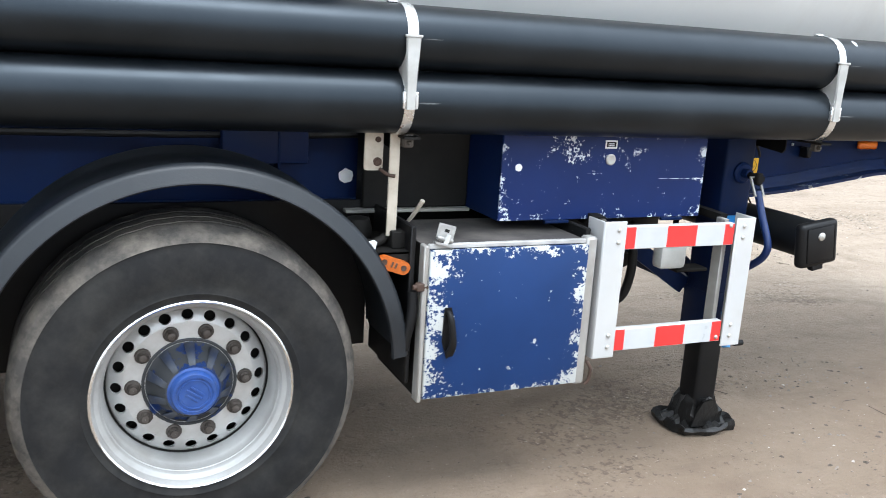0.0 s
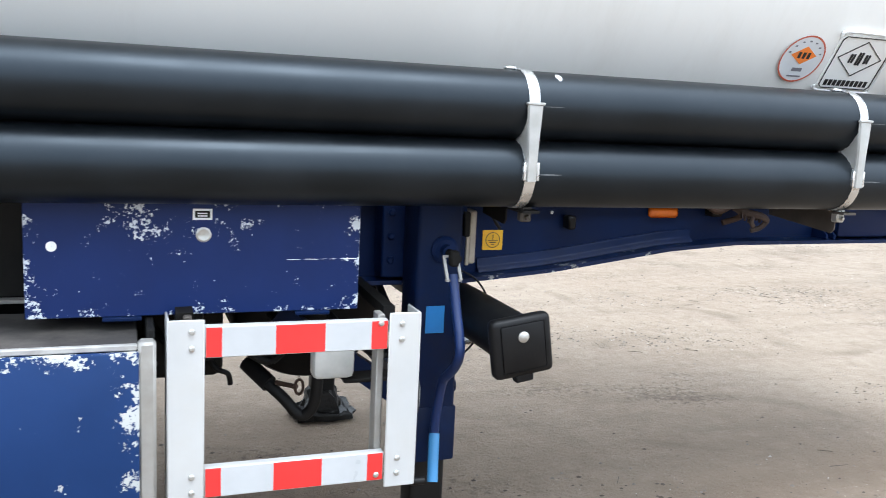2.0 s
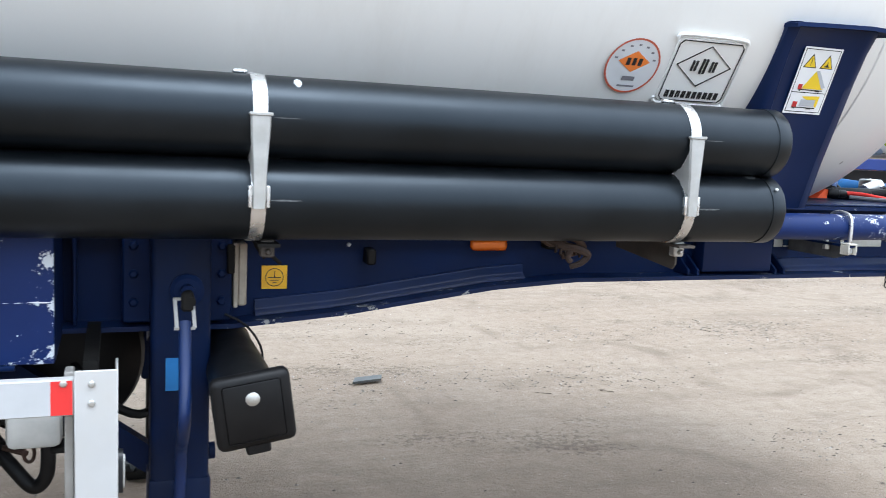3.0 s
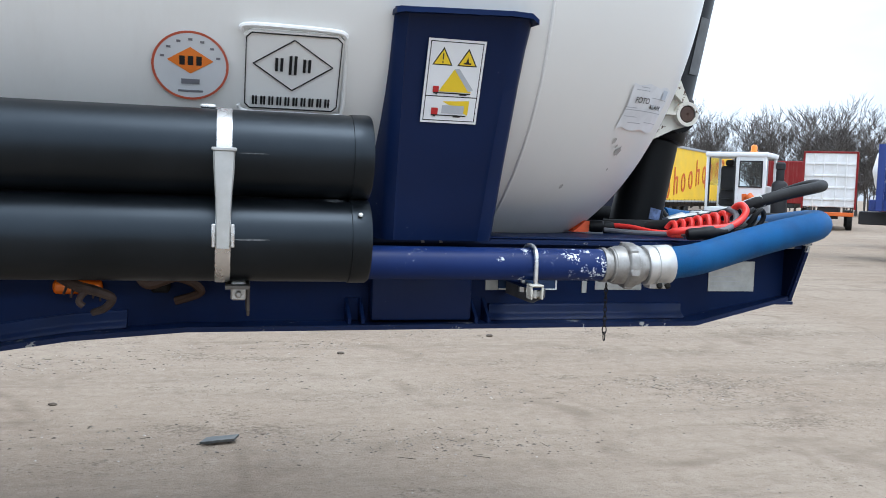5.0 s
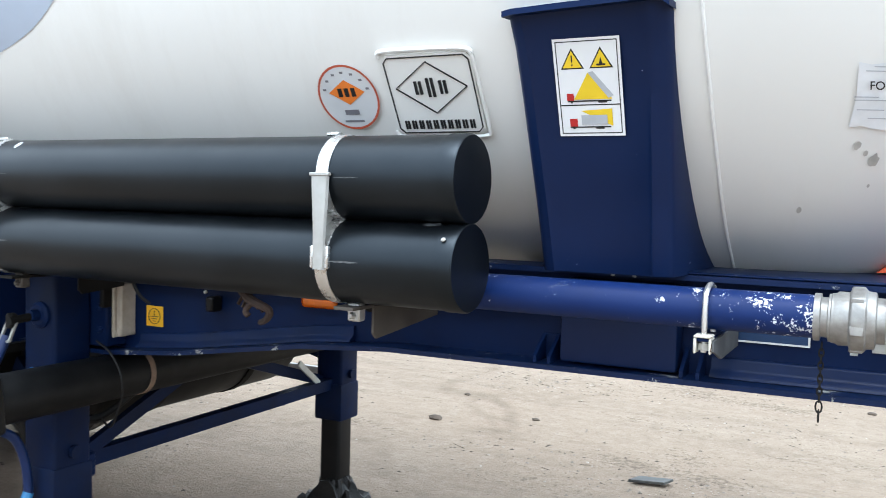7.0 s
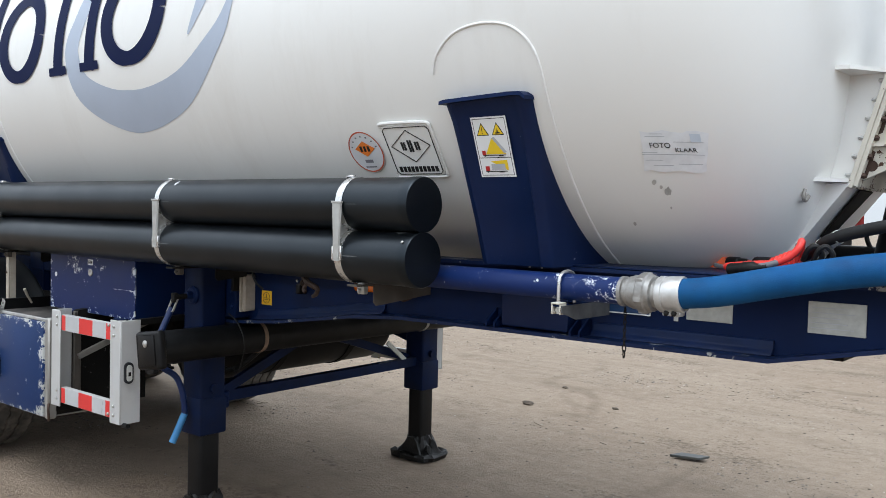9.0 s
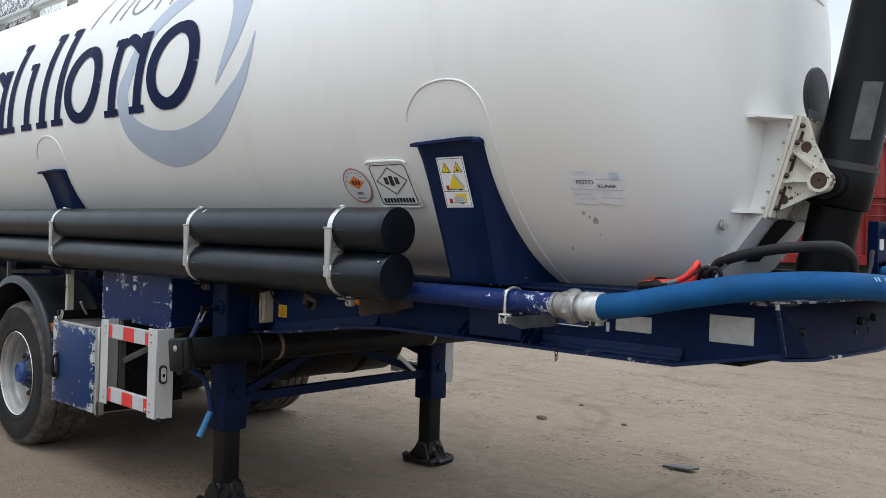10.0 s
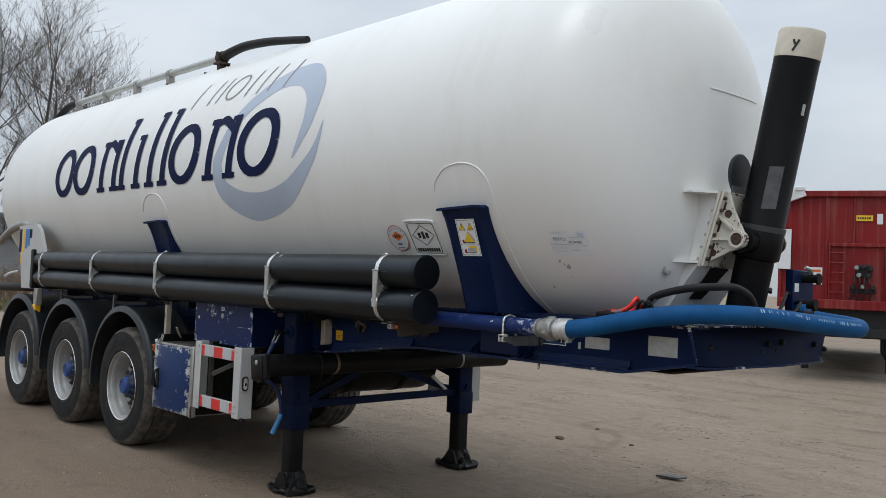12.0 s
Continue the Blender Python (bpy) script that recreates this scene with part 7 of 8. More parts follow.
bm = B()
box(bm, 5.901, 5.904, 0.45, 0.50, 1.63, 1.68)
part("stand_label", bm, sign_white, stand)
bm = B()
sweep(bm, [(5.93, 0.56, 1.72), (5.95, 0.55, 1.76), (5.93, 0.52, 1.775)], 0.012, 8)
part("lever", bm, steel, stand)
bm = B()
box(bm, 5.78, 5.86, 0.05, 0.16, 1.446, 1.53, 0.012, 2)
valve = part("hydraulic_valve", bm, steel, trailer, "bright hydraulic valve at the ram's foot")
bm = B()
cyl(bm, (5.72, -0.26, 1.47), (5.80, -0.24, 1.49), 0.03, seg=12)
cyl(bm, (5.80, -0.24, 1.49), (5.86, -0.22, 1.50), 0.022, seg=6)
part("valve_coupling", bm, steel, valve)

# rear control panel, rear pipe bend and catwalk pipe on top
bm = B()
prism(bm, [Vector((x, -1.19, z)) for x, z in ((-2.60, 2.03), (-2.02, 2.045), (-1.90, 1.97), (-1.74, 1.73), (-2.0, 1.71), (-2.10, 1.32), (-2.42, 1.32))], (0, 0.04, 0))
bevel_all(bm, 0.006)
panel = part("control_panel", bm, white_paint, trailer, "white rear control panel with blue and yellow stripes")
for k, (x, h, m_) in enumerate(((-2.56, 0.26, letter_blue), (-2.46, 0.27, yellow_label), (-2.36, 0.22, label_blue), (-2.29, 0.19, label_blue), (-2.22, 0.10, letter_blue))):
    bm = box(B(), x, x + 0.07, -1.1925, -1.19, 1.99 - h, 1.99)
    part("panel_stripe", bm, m_, panel)
bm = B()
for x0, x1, z0, z1, m_ in ((-2.5, -2.46, 1.60, 1.70, yellow_label), (-2.40, -2.28, 1.58, 1.72, sign_grey)):
    part("panel_label", box(B(), x0, x1, -1.1925, -1.19, z0, z1), m_, panel)
bm.free()
bm = B()
sweep(bm, [(-2.55, -1.195, 1.50), (-2.58, -1.26, 1.48), (-2.64, -1.30, 1.44)], 0.02, 10)
part("lever", bm, white_paint, panel)
bm = B()
sweep(bm, [(-2.30, -1.05, 2.0), (-2.7, -1.10, 2.06), (-3.1, -1.12, 2.0), (-3.5, -1.12, 1.86)], 0.045, 16)
part("rear_pipe", bm, dull_steel, trailer, "dull metal rear pipe bend")
bm = B()
sweep(bm, [(-1.9, -1.1, 1.38), (-2.2, -1.12, 1.34), (-2.8, -1.15, 1.32), (-3.4, -1.15, 1.30)], 0.05, 14)
part("rear_hose", bm, hose_black, trailer)
bm = box(B(), -2.06, -1.98, -1.22, -1.0, 1.33, 1.76, 0.008)
part("tube_end_frame", bm, black_paint, trailer)
bm = box(B(), -2.0, -1.90, -1.19, -1.12, 1.14, 1.33, 0.01)
part("small_valve", bm, dull_steel, trailer)
bm = box(B(), -2.0, -1.91, -1.2, -1.13, 1.06, 1.15, 0.008)
part("small_valve", bm, yellow_label, trailer, "yellow valve body")

TOPZ = TZ + TR
bm = B()
sweep(bm, [(2.15, -0.50, 3.555), (1.85, -0.50, 3.60), (1.5, -0.50, 3.645), (1.15, -0.50, 3.668), (0.92, -0.50, 3.655), (0.72, -0.50, 3.625)], lambda t: 0.030 + 0.018 * t, 16)
part("top_hose", bm, hose_black, trailer, "black hose along the tank top")
bm = B()
sweep(bm, [(0.72, -0.50, 3.625), (-1.2, -0.50, 3.632), (-2.9, -0.50, 3.628)], 0.036, 16, 4)
part("top_pipe", bm, plate_mat, trailer, "grey pipe along the tank top")
bm = B()
sweep(bm, [(-2.9, -0.50, 3.628), (-3.25, -0.50, 3.61), (-3.6, -0.52, 3.46), (-3.8, -0.56, 3.25)], 0.042, 14)
part("top_hose", bm, hose_black, trailer)
for x in (0.72, -0.35, -1.15, -2.0, -2.85):
    bm = B()
    box(bm, x - 0.025, x + 0.025, -0.54, -0.46, 3.50, 3.60, 0.008)
    cyl(bm, (x - 0.03, -0.50, 3.628), (x + 0.03, -0.50, 3.628), 0.046 if x < 0 else 0.06, seg=18)
    if x > 0:
        box(bm, x - 0.06, x + 0.06, -0.56, -0.44, 3.56, 3.58, 0.004)
        cyl(bm, (x, -0.56, 3.66), (x, -0.44, 3.66), 0.02, seg=10)
    part("pipe_clamp", bm, dull_steel if x < 0 else rust, trailer, "pipe clamp on the tank top")
bm = B()
sweep(bm, [(1.0, -0.55, TOPZ - 0.16), (0.0, -0.55, TOPZ - 0.155), (-1.5, -0.55, TOPZ - 0.155)], 0.012, 8, 3)
for x in (0.95, 0.5, -0.3):
    cyl(bm, (x, -0.55, TOPZ - 0.2), (x, -0.55, TOPZ - 0.13), 0.014, seg=8)
part("top_rail", bm, dark_steel, trailer)

# ---- the yard round the trailer ----
veh_white = mat("vehicle_white", (0.72, 0.73, 0.74), 0.4, 0, 0.05, 2, 0.01, 50, (0.45, 0.42, 0.38), 0.35)
veh_yellow = mat("tarpaulin_yellow", (0.78, 0.50, 0.012), 0.5, 0, 0.06, 1.5, 0.05, 20, (0.5, 0.36, 0.1), 0.3)
veh_green = mat("tarpaulin_green", (0.02, 0.20, 0.14), 0.5, 0, 0.08, 1.5, 0.05, 20)
veh_red = mat("tipper_red", (0.19, 0.0065, 0.008), 0.5, 0, 0.15, 1.5, 0.03, 30, (0.17, 0.035, 0.03), 0.45, 0.25)
add_streaks(veh_red, (0.30, 0.14, 0.12), 0.5, (6.0, 9.0, 0.4))
veh_grey = mat("vehicle_grey", (0.30, 0.31, 0.32), 0.5, 0.2, 0.1, 2, 0.02, 40)
veh_blue = mat("tanker_blue", (0.012, 0.032, 0.17), 0.35, 0, 0.1, 2, 0.01, 40)
veh_dark = mat("vehicle_dark", (0.018, 0.018, 0.02), 0.6, 0, 0.2, 3, 0.05, 40, (0.035, 0.032, 0.03), 0.5, 0.3)
veh_orange = mat("beacon_orange", (0.85, 0.2, 0.01), 0.3, 0, 0.05, 10, 0, 40)
dot_blue = mat("dot_pale_blue", (0.36, 0.47, 0.63), 0.4, 0, 0.05, 5, 0, 40)
dot_green = mat("dot_green", (0.30, 0.42, 0.03), 0.4, 0, 0.05, 5, 0, 40)
mark_red = mat("mark_red_brown", (0.56, 0.11, 0.012), 0.5, 0, 0.06, 5, 0, 40)


def glass_material():
    m = bpy.data.materials.new("window_glass")
    m.use_nodes = True
    b = m.node_tree.nodes["Principled BSDF"]
    b.inputs["Base Color"].default_value = (0.80, 0.86, 0.86, 1)
    b.inputs["Roughness"].default_value = 0.03
    b.inputs["Transmission Weight"].default_value = 1.0
    b.inputs["IOR"].default_value = 1.1
    return m


glass = glass_material()


def side_glyph(bm, cx, cz, y, tilt, k, size=1.0):
    """A rounded mark of plain strokes on a body side, leaning along its slanted row."""
    u, v = Vector((math.cos(tilt), 0, math.sin(tilt))), Vector((-math.sin(tilt) + 0.15, 0, math.cos(tilt)))
    c = Vector((cx, y, cz))

    def stroke(a, b):
        bar(bm, c + (u * a[0] + v * a[1]) * size, c + (u * b[0] + v * b[1]) * size, 0.014, 0.085 * size, v if abs(a[1] - b[1]) < abs(a[0] - b[0]) else u)

    if k % 3 == 1:
        stroke((-0.12, -0.25), (-0.12, 0.55 if k in (1, 4) else 0.27))
        stroke((-0.12, 0.22), (0.15, 0.22))
        stroke((0.15, 0.25), (0.15, -0.25))
    else:
        ring = [(0.17 * math.cos(2 * math.pi * q / 12), 0.24 * math.sin(2 * math.pi * q / 12)) for q in range(12)]
        for a, b in zip(ring, ring[1:] + ring[:1]):
            stroke(a, b)
        if k % 3 == 2 and k > 3:
            stroke((0.17, 0.2), (0.15, -0.45))


class Local:
    """Builds a vehicle in its own frame: x forward, y to its left, z up; then sets it down."""

    def __init__(self, name, label, category, x, y, turn, group=""):
        self.top = new(name)
        self.top.empty_display_size = 0.3
        self.top.matrix_basis = pose(x, y, 0, 0, 0, turn)
        tagged(self.top, label, category, group)

    def add(self, name, bm, material, parent=None, label="", angle=38):
        me = mesh_of(bm, name, angle)
        me.materials.append(material)
        ob = new(name, me)
        ob.parent = parent or self.top
        return tagged(ob, label)

    def wheels(self, xs, half, r=0.5, w=0.3):
        for x in xs:
            for s in (-1, 1):
                bm = B()
                y1 = s * half
                lathe(bm, (x, y1, r), (0, -s, 0), ((r * 0.56, 0.02), (r * 0.7, 0.0), (r * 0.93, 0.005), (r, 0.04), (r, w - 0.04), (r * 0.93, w), (r * 0.5, w)), 36)
                t = self.add("wheel", bm, rubber)
                bm = B()
                lathe(bm, (x, y1, r), (0, -s, 0), ((r * 0.56, 0.02), (r * 0.5, 0.06), (r * 0.3, 0.09), (r * 0.2, 0.02), (0.001, 0.02)), 30)
                self.add("rim", bm, veh_grey, t)


def box_trailer(x, y, turn, side_mat, end_mat, label, marks=True, group="box trailers in the yard", length=13.4):
    v = Local("box_trailer", label, "trailer", x, y, turn, group)
    L = length
    v.add("body", box(B(), -L / 2, L / 2, -1.22, 1.22, 1.25, 3.95, 0.03), side_mat)
    for e in (-1, 1):
        v.add("end_wall", box(B(), e * L / 2 - 0.02, e * L / 2 + 0.03, -1.2, 1.2, 1.28, 3.9, 0.01), end_mat)
    bm = B()
    for s in (-1, 1):
        box(bm, -L / 2, L / 2, s * 1.235 - 0.02, s * 1.235 + 0.02, 3.86, 3.98, 0.01)
        box(bm, -L / 2, L / 2, s * 1.235 - 0.02, s * 1.235 + 0.02, 1.2, 1.3, 0.01)
        for e in (-1, 1):
            box(bm, e * L / 2 - 0.05, e * L / 2 + 0.05, s * 1.23 - 0.03, s * 1.23 + 0.03, 1.2, 3.98, 0.01)
    v.add("edge_frame", bm, veh_grey)
    bm = B()
    for k in range(22):
        xx = -L / 2 + 0.3 + k * L / 22
        for s in (-1, 1):
            box(bm, xx - 0.02, xx + 0.02, s * 1.25 - 0.006, s * 1.25 + 0.006, 1.08, 1.36)
    tagged(v.add("tension_straps", bm, veh_dark), kind="stuff")
    if marks:
        for s in (-1, 1):
            for k in range(9):
                bm = B()
                cx = -5.6 + k * 1.25
                cz = 1.85 + 0.165 * k
                if s > 0:
                    cx = -cx
                side_glyph(bm, cx, cz, s * 1.243, 0.131 if s < 0 else -0.131, k, 1.7)
                v.add("side_mark", bm, mark_red, None, "red-brown painted shape")
    v.add("chassis", box(B(), -L / 2, L / 2, -0.5, 0.5, 0.95, 1.25, 0.02), veh_dark)
    v.add("support_legs", box(box(B(), 2.9, 3.1, -0.9, -0.75, 0, 1.0, 0.01), 2.9, 3.1, 0.75, 0.9, 0, 1.0, 0.01), veh_dark)
    v.wheels((-L / 2 + 1.9, -L / 2 + 3.2, -L / 2 + 4.5), 1.2)
    return v


# yard rows: places and headings
box_trailer(28.0, 39.6, 44, veh_yellow, veh_green, "yellow box trailer with a green end wall")
box_trailer(43.6, 51.0, 50, veh_red, veh_red, "red box trailer far back in the row", False)

# yard tractor seen from its rear, the sliding cab door open
yt = Local("yard_tractor", "white yard tractor with open cab door and orange beacon", "tractor unit", 16.55, 17.05, 44)
yt.add("chassis", box(B(), -1.3, 4.6, -0.5, 0.5, 0.62, 1.02, 0.03), veh_dark)
bm = box(B(), 1.5, 4.5, -1.22, 1.22, 0.45, 1.16, 0.05, 2)
yt.add("front_deck", bm, veh_dark)
CX0, CX1, CY0, CY1, CZ0, CZ1 = 2.0, 3.4, -0.80, 0.84, 1.14, 2.78
cab_ob = yt.add("cab", box(B(), CX0, CX1, CY0, CY1, CZ0, CZ0 + 0.14, 0.02), veh_white, None, "white driver's cab")
yt.add("cab_roof", box(B(), CX0 - 0.03, CX1 + 0.05, CY0 - 0.03, CY1 + 0.03, CZ1 - 0.10, CZ1 + 0.04, 0.04, 2), veh_white, cab_ob)
for x0, x1, y0, y1 in ((CX0, CX0 + 0.08, CY0, CY0 + 0.10), (CX0, CX0 + 0.08, -0.08, 0.02), (CX0, CX0 + 0.08, CY1 - 0.09, CY1), (CX1 - 0.08, CX1, CY0, CY0 + 0.08), (CX1 - 0.08, CX1, CY1 - 0.08, CY1)):
    yt.add("cab_post", box(B(), x0, x1, y0, y1, CZ0 + 0.13, CZ1 - 0.09, 0.015), veh_white, cab_ob)
for x0, x1, y0, y1, z0, z1 in ((CX0 + 0.01, CX0 + 0.06, CY0 + 0.05, -0.05, CZ0 + 0.1, CZ0 + 0.72), (CX0 + 0.01, CX0 + 0.06, CY0 + 0.05, -0.05, CZ1 - 0.22, CZ1 - 0.05),
                               (CX0 + 0.05, CX1 - 0.05, CY0, CY0 + 0.05, CZ0 + 0.1, CZ0 + 0.75), (CX1 - 0.06, CX1, CY0 + 0.05, CY1 - 0.05, CZ0 + 0.1, CZ0 + 0.5)):
    yt.add("cab_panel", box(B(), x0, x1, y0, y1, z0, z1, 0.01), veh_white, cab_ob)
yt.add("rear_glass", box(B(), CX0 + 0.03, CX0 + 0.04, CY0 + 0.1, -0.08, CZ0 + 0.72, CZ1 - 0.22), glass, cab_ob)
yt.add("side_glass", box(B(), CX0 + 0.08, CX1 - 0.08, CY1 - 0.05, CY1 - 0.04, CZ0 + 0.75, CZ1 - 0.1), glass, cab_ob)
bm = B()
for y0, y1, z0, z1 in ((CY0 + 0.10, -0.08, CZ0 + 0.70, CZ0 + 0.735), (CY0 + 0.10, -0.08, CZ1 - 0.235, CZ1 - 0.20), (CY0 + 0.095, CY0 + 0.125, CZ0 + 0.70, CZ1 - 0.20), (-0.11, -0.08, CZ0 + 0.70, CZ1 - 0.20), (0.02, 0.06, CZ0 + 0.14, CZ1 - 0.12), (CY1 - 0.13, CY1 - 0.09, CZ0 + 0.14, CZ1 - 0.12)):
    box(bm, CX0 - 0.012, CX0 + 0.01, y0, y1, z0, z1, 0.003)
yt.add("window_rubber", bm, veh_dark, cab_ob)
bm = B()
box(bm, 2.75, 3.25, 0.05, 0.62, 1.5, 1.85, 0.06, 2)
box(bm, 2.55, 2.80, 0.10, 0.58, 1.75, 2.45, 0.09, 3)
box(bm, 2.60, 2.74, 0.22, 0.46, 2.45, 2.62, 0.05, 2)
yt.add("seat", bm, veh_dark, cab_ob, "dark driver's seat")
yt.add("dashboard", box(B(), 3.1, 3.32, -0.7, 0.74, 1.3, 1.7, 0.06, 2), veh_dark, cab_ob)
bm = B()
lathe(bm, (2.3, -0.38, CZ1 + 0.04), (0, 0, 1), ((0.10, 0), (0.10, 0.03), (0.085, 0.05), (0.085, 0.16), (0.05, 0.21), (0.001, 0.215)), 16)
yt.add("beacon", bm, veh_orange, cab_ob, "orange beacon")
bm = B()
lathe(bm, (2.25, -1.12, 1.1), (0, 0, 1), ((0.20, 0), (0.21, 0.05), (0.21, 0.85), (0.16, 0.92), (0.11, 0.95), (0.11, 1.25), (0.13, 1.27), (0.13, 1.42), (0.09, 1.46), (0.001, 1.46)), 20)
yt.add("exhaust_stack", bm, veh_dark, None, "black exhaust stack")
bm = B()
lathe(bm, (-0.1, 0, 1.02), (0, 0, 1), ((0.001, 0.14), (0.42, 0.12), (0.5, 0.06), (0.5, 0.0)), 24)
yt.add("fifth_wheel", bm, veh_dark)
bm = B()
box(bm, 1.55, 1.95, -0.75, -0.25, 1.16, 1.42, 0.06, 2)
cyl(bm, (1.7, -0.62, 1.40), (1.7, -0.40, 1.62), 0.12, seg=16)
cyl(bm, (1.75, -0.32, 1.40), (1.75, -0.30, 1.66), 0.07, seg=12)
yt.add("engine_part", bm, mark_red, None, "rust-orange engine housing")
bm = B()
for s in (-1, 1):
    lathe(bm, (0, s * 1.22, 0.52), (0, -s, 0), ((0.60, 0.0), (0.62, 0.0), (0.62, 0.5), (0.60, 0.5)), 32)
for v in bm.verts:
    v.co.z = max(v.co.z, 0.62)
yt.add("mudguard", bm, veh_dark)
yt.wheels((0.0, 3.55), 1.22, 0.5, 0.32)
for y in (-1.0, 1.0):
    yt.add("tail_lamp", box(B(), -1.33, -1.28, y - 0.14, y + 0.14, 0.8, 0.92, 0.01), mark_red)

# white lorry with a yellow body
wl_ = Local("lorry", "white lorry with a yellow curtain body", "lorry", 17.93, 28.99, 44.5)
wl_.add("load_body", box(B(), -9.0, 1.0, -1.24, 1.24, 1.1, 3.9, 0.03), veh_yellow)
for k in range(9):
    bm = B()
    cx, cz = -7.6 + k * 0.98, 1.7 + 0.165 * k
    side_glyph(bm, cx, cz, -1.25, 0.167, k, 1.5)
    wl_.add("side_mark", bm, mark_red, None, "red-brown painted shape")
bm = B()
box(bm, 1.25, 2.75, -1.22, 1.22, 0.6, 3.15, 0.12, 3)
lc = wl_.add("cab", bm, veh_white)
wl_.add("windscreen", box(B(), 2.72, 2.78, -1.05, 1.05, 1.9, 2.75, 0.02), veh_dark, lc)
for y in (-1.225, 1.225):
    wl_.add("side_window", box(B(), 1.75, 2.5, y - 0.012, y + 0.012, 1.95, 2.65, 0.01), veh_dark, lc)
    wl_.add("mirror", box(B(), 2.6, 2.8, y * 1.22 - 0.1, y * 1.22 + 0.1, 1.9, 2.6, 0.03), veh_dark, lc)
wl_.add("chassis", box(B(), -8.9, 3.0, -0.5, 0.5, 0.6, 1.1, 0.02), veh_dark)
wl_.wheels((2.0, -5.6, -6.9), 1.22)

# white container lorry seen from its rear
cr = Local("container_lorry", "white lorry body with a red edge and rear doors", "lorry", 35.9, 37.5, 52)
cr.add("body", box(B(), -3, 4.5, -1.25, 1.25, 1.2, 3.95, 0.03), veh_white)
bm = B()
for y in (-1.24, 1.24):
    box(bm, -3.05, -2.95, y - 0.05, y + 0.05, 1.1, 4.0, 0.01)
box(bm, -3.05, -2.95, -1.24, 1.24, 3.92, 4.02, 0.01)
cr.add("rear_frame", bm, veh_red)
bm = B()
for y in (-0.75, -0.3, 0.3, 0.75):
    cyl(bm, (-3.06, y, 1.25), (-3.06, y, 3.9), 0.025, seg=8)
for z in (1.6, 2.2, 2.8, 3.4):
    box(bm, -3.05, -3.0, -1.15, 1.15, z - 0.05, z + 0.05, 0.01)
cr.add("door_bars", bm, veh_white)
cr.add("bumper", box(B(), -3.1, -2.9, -1.2, 1.2, 0.75, 0.95, 0.02), mark_red)
cr.add("chassis", box(B(), -2.9, 6, -0.5, 0.5, 0.6, 1.2, 0.02), veh_dark)
cr.wheels((-1.2, 0.2, 5.0), 1.2)

# blue and white dotted tank with a white domed neighbour
tk = Local("dotted_tanker", "white tanker with blue and green dots and blue frame", "tanker", 24.0, 14.15, -43)
TKR, TKZ, TKL = 1.12, 2.77, 3.2
bm = B()
lathe(bm, (0, 0, TKZ), (1, 0, 0), ((0.01, -TKL - 0.10), (0.9, -TKL - 0.06), (1.07, -TKL - 0.02), (TKR, -TKL + 0.05), (TKR, TKL - 0.05), (1.07, TKL + 0.02), (0.9, TKL + 0.06), (0.01, TKL + 0.10)), 64)
tb = tk.add("tank", bm, veh_white)
for s_ in (-1, 1):
    tk.add("base_beam", box(B(), -TKL - 0.75, TKL + 0.75, s_ * 0.95 - 0.12, s_ * 0.95 + 0.12, 1.32, 1.62, 0.02), veh_blue)
for e in (-1, 1):
    x = e * (TKL + 0.50)
    fr_ = B()
    for y in (-1.1, 1.1):
        box(fr_, x - 0.09, x + 0.09, y - 0.09, y + 0.09, 1.32, 3.75 if e > 0 else 3.05, 0.01)
        bar(fr_, (x, y * 0.95, 1.7), (x - e * 0.42, y * 0.8, 2.9), 0.07, 0.07)
        bar(fr_, (x, y * 0.95, 2.9), (x - e * 0.42, y * 0.8, 1.75), 0.07, 0.07)
    box(fr_, x - 0.08, x + 0.08, -1.1, 1.1, 1.4, 1.62, 0.01)
    bar(fr_, (x, -1.0, 1.7), (x, 1.0, 2.9), 0.07, 0.07)
    tk.add("end_frame", fr_, veh_blue)
for row in range(6):
    for col in range(9):
        x = -2.95 + col * 0.76 + (0.38 if row % 2 else 0)
        a = radians(-58 + row * 22)
        if x > 2.95:
            continue
        for s_ in (1, -1):
            dot = [(x + 0.21 * math.cos(q), a + 0.21 / TKR * math.sin(q)) for q in [2 * math.pi * k / 20 for k in range(20)]]
            bm = B()
            fan = [bm.verts.new((px_, s_ * (TKR + 0.008) * math.cos(pa), TKZ + (TKR + 0.008) * math.sin(pa))) for px_, pa in dot]
            mid = bm.verts.new((x, s_ * (TKR + 0.008) * math.cos(a), TKZ + (TKR + 0.008) * math.sin(a)))
            for k in range(20):
                bm.faces.new((mid, fan[k], fan[(k + 1) % 20]))
            tk.add("dot", bm, dot_green if (row, col) in ((1, 1), (3, 5)) else dot_blue, tb)
bm = B()
for y in (-0.35, 0.35):
    cyl(bm, (-TKL - 0.2, y - 0.3, TKZ + TKR + 0.05), (TKL + 0.2, y - 0.3, TKZ + TKR + 0.05), 0.05, seg=10)
for k in range(7):
    x = -TKL + 0.35 + k * 1.0
    bar(bm, (x, -0.72, TKZ + TKR - 0.34), (x, -0.66, TKZ + TKR + 0.05), 0.06, 0.06)
    box(bm, x - 0.3, x + 0.3, -0.75, -0.66, TKZ + TKR + 0.14, TKZ + TKR + 0.22, 0.01)
    bar(bm, (x, -0.7, TKZ + TKR + 0.05), (x, 0.1, TKZ + TKR + 0.05), 0.05, 0.05)
tk.add("top_rail", bm, veh_dark)
bm = B()
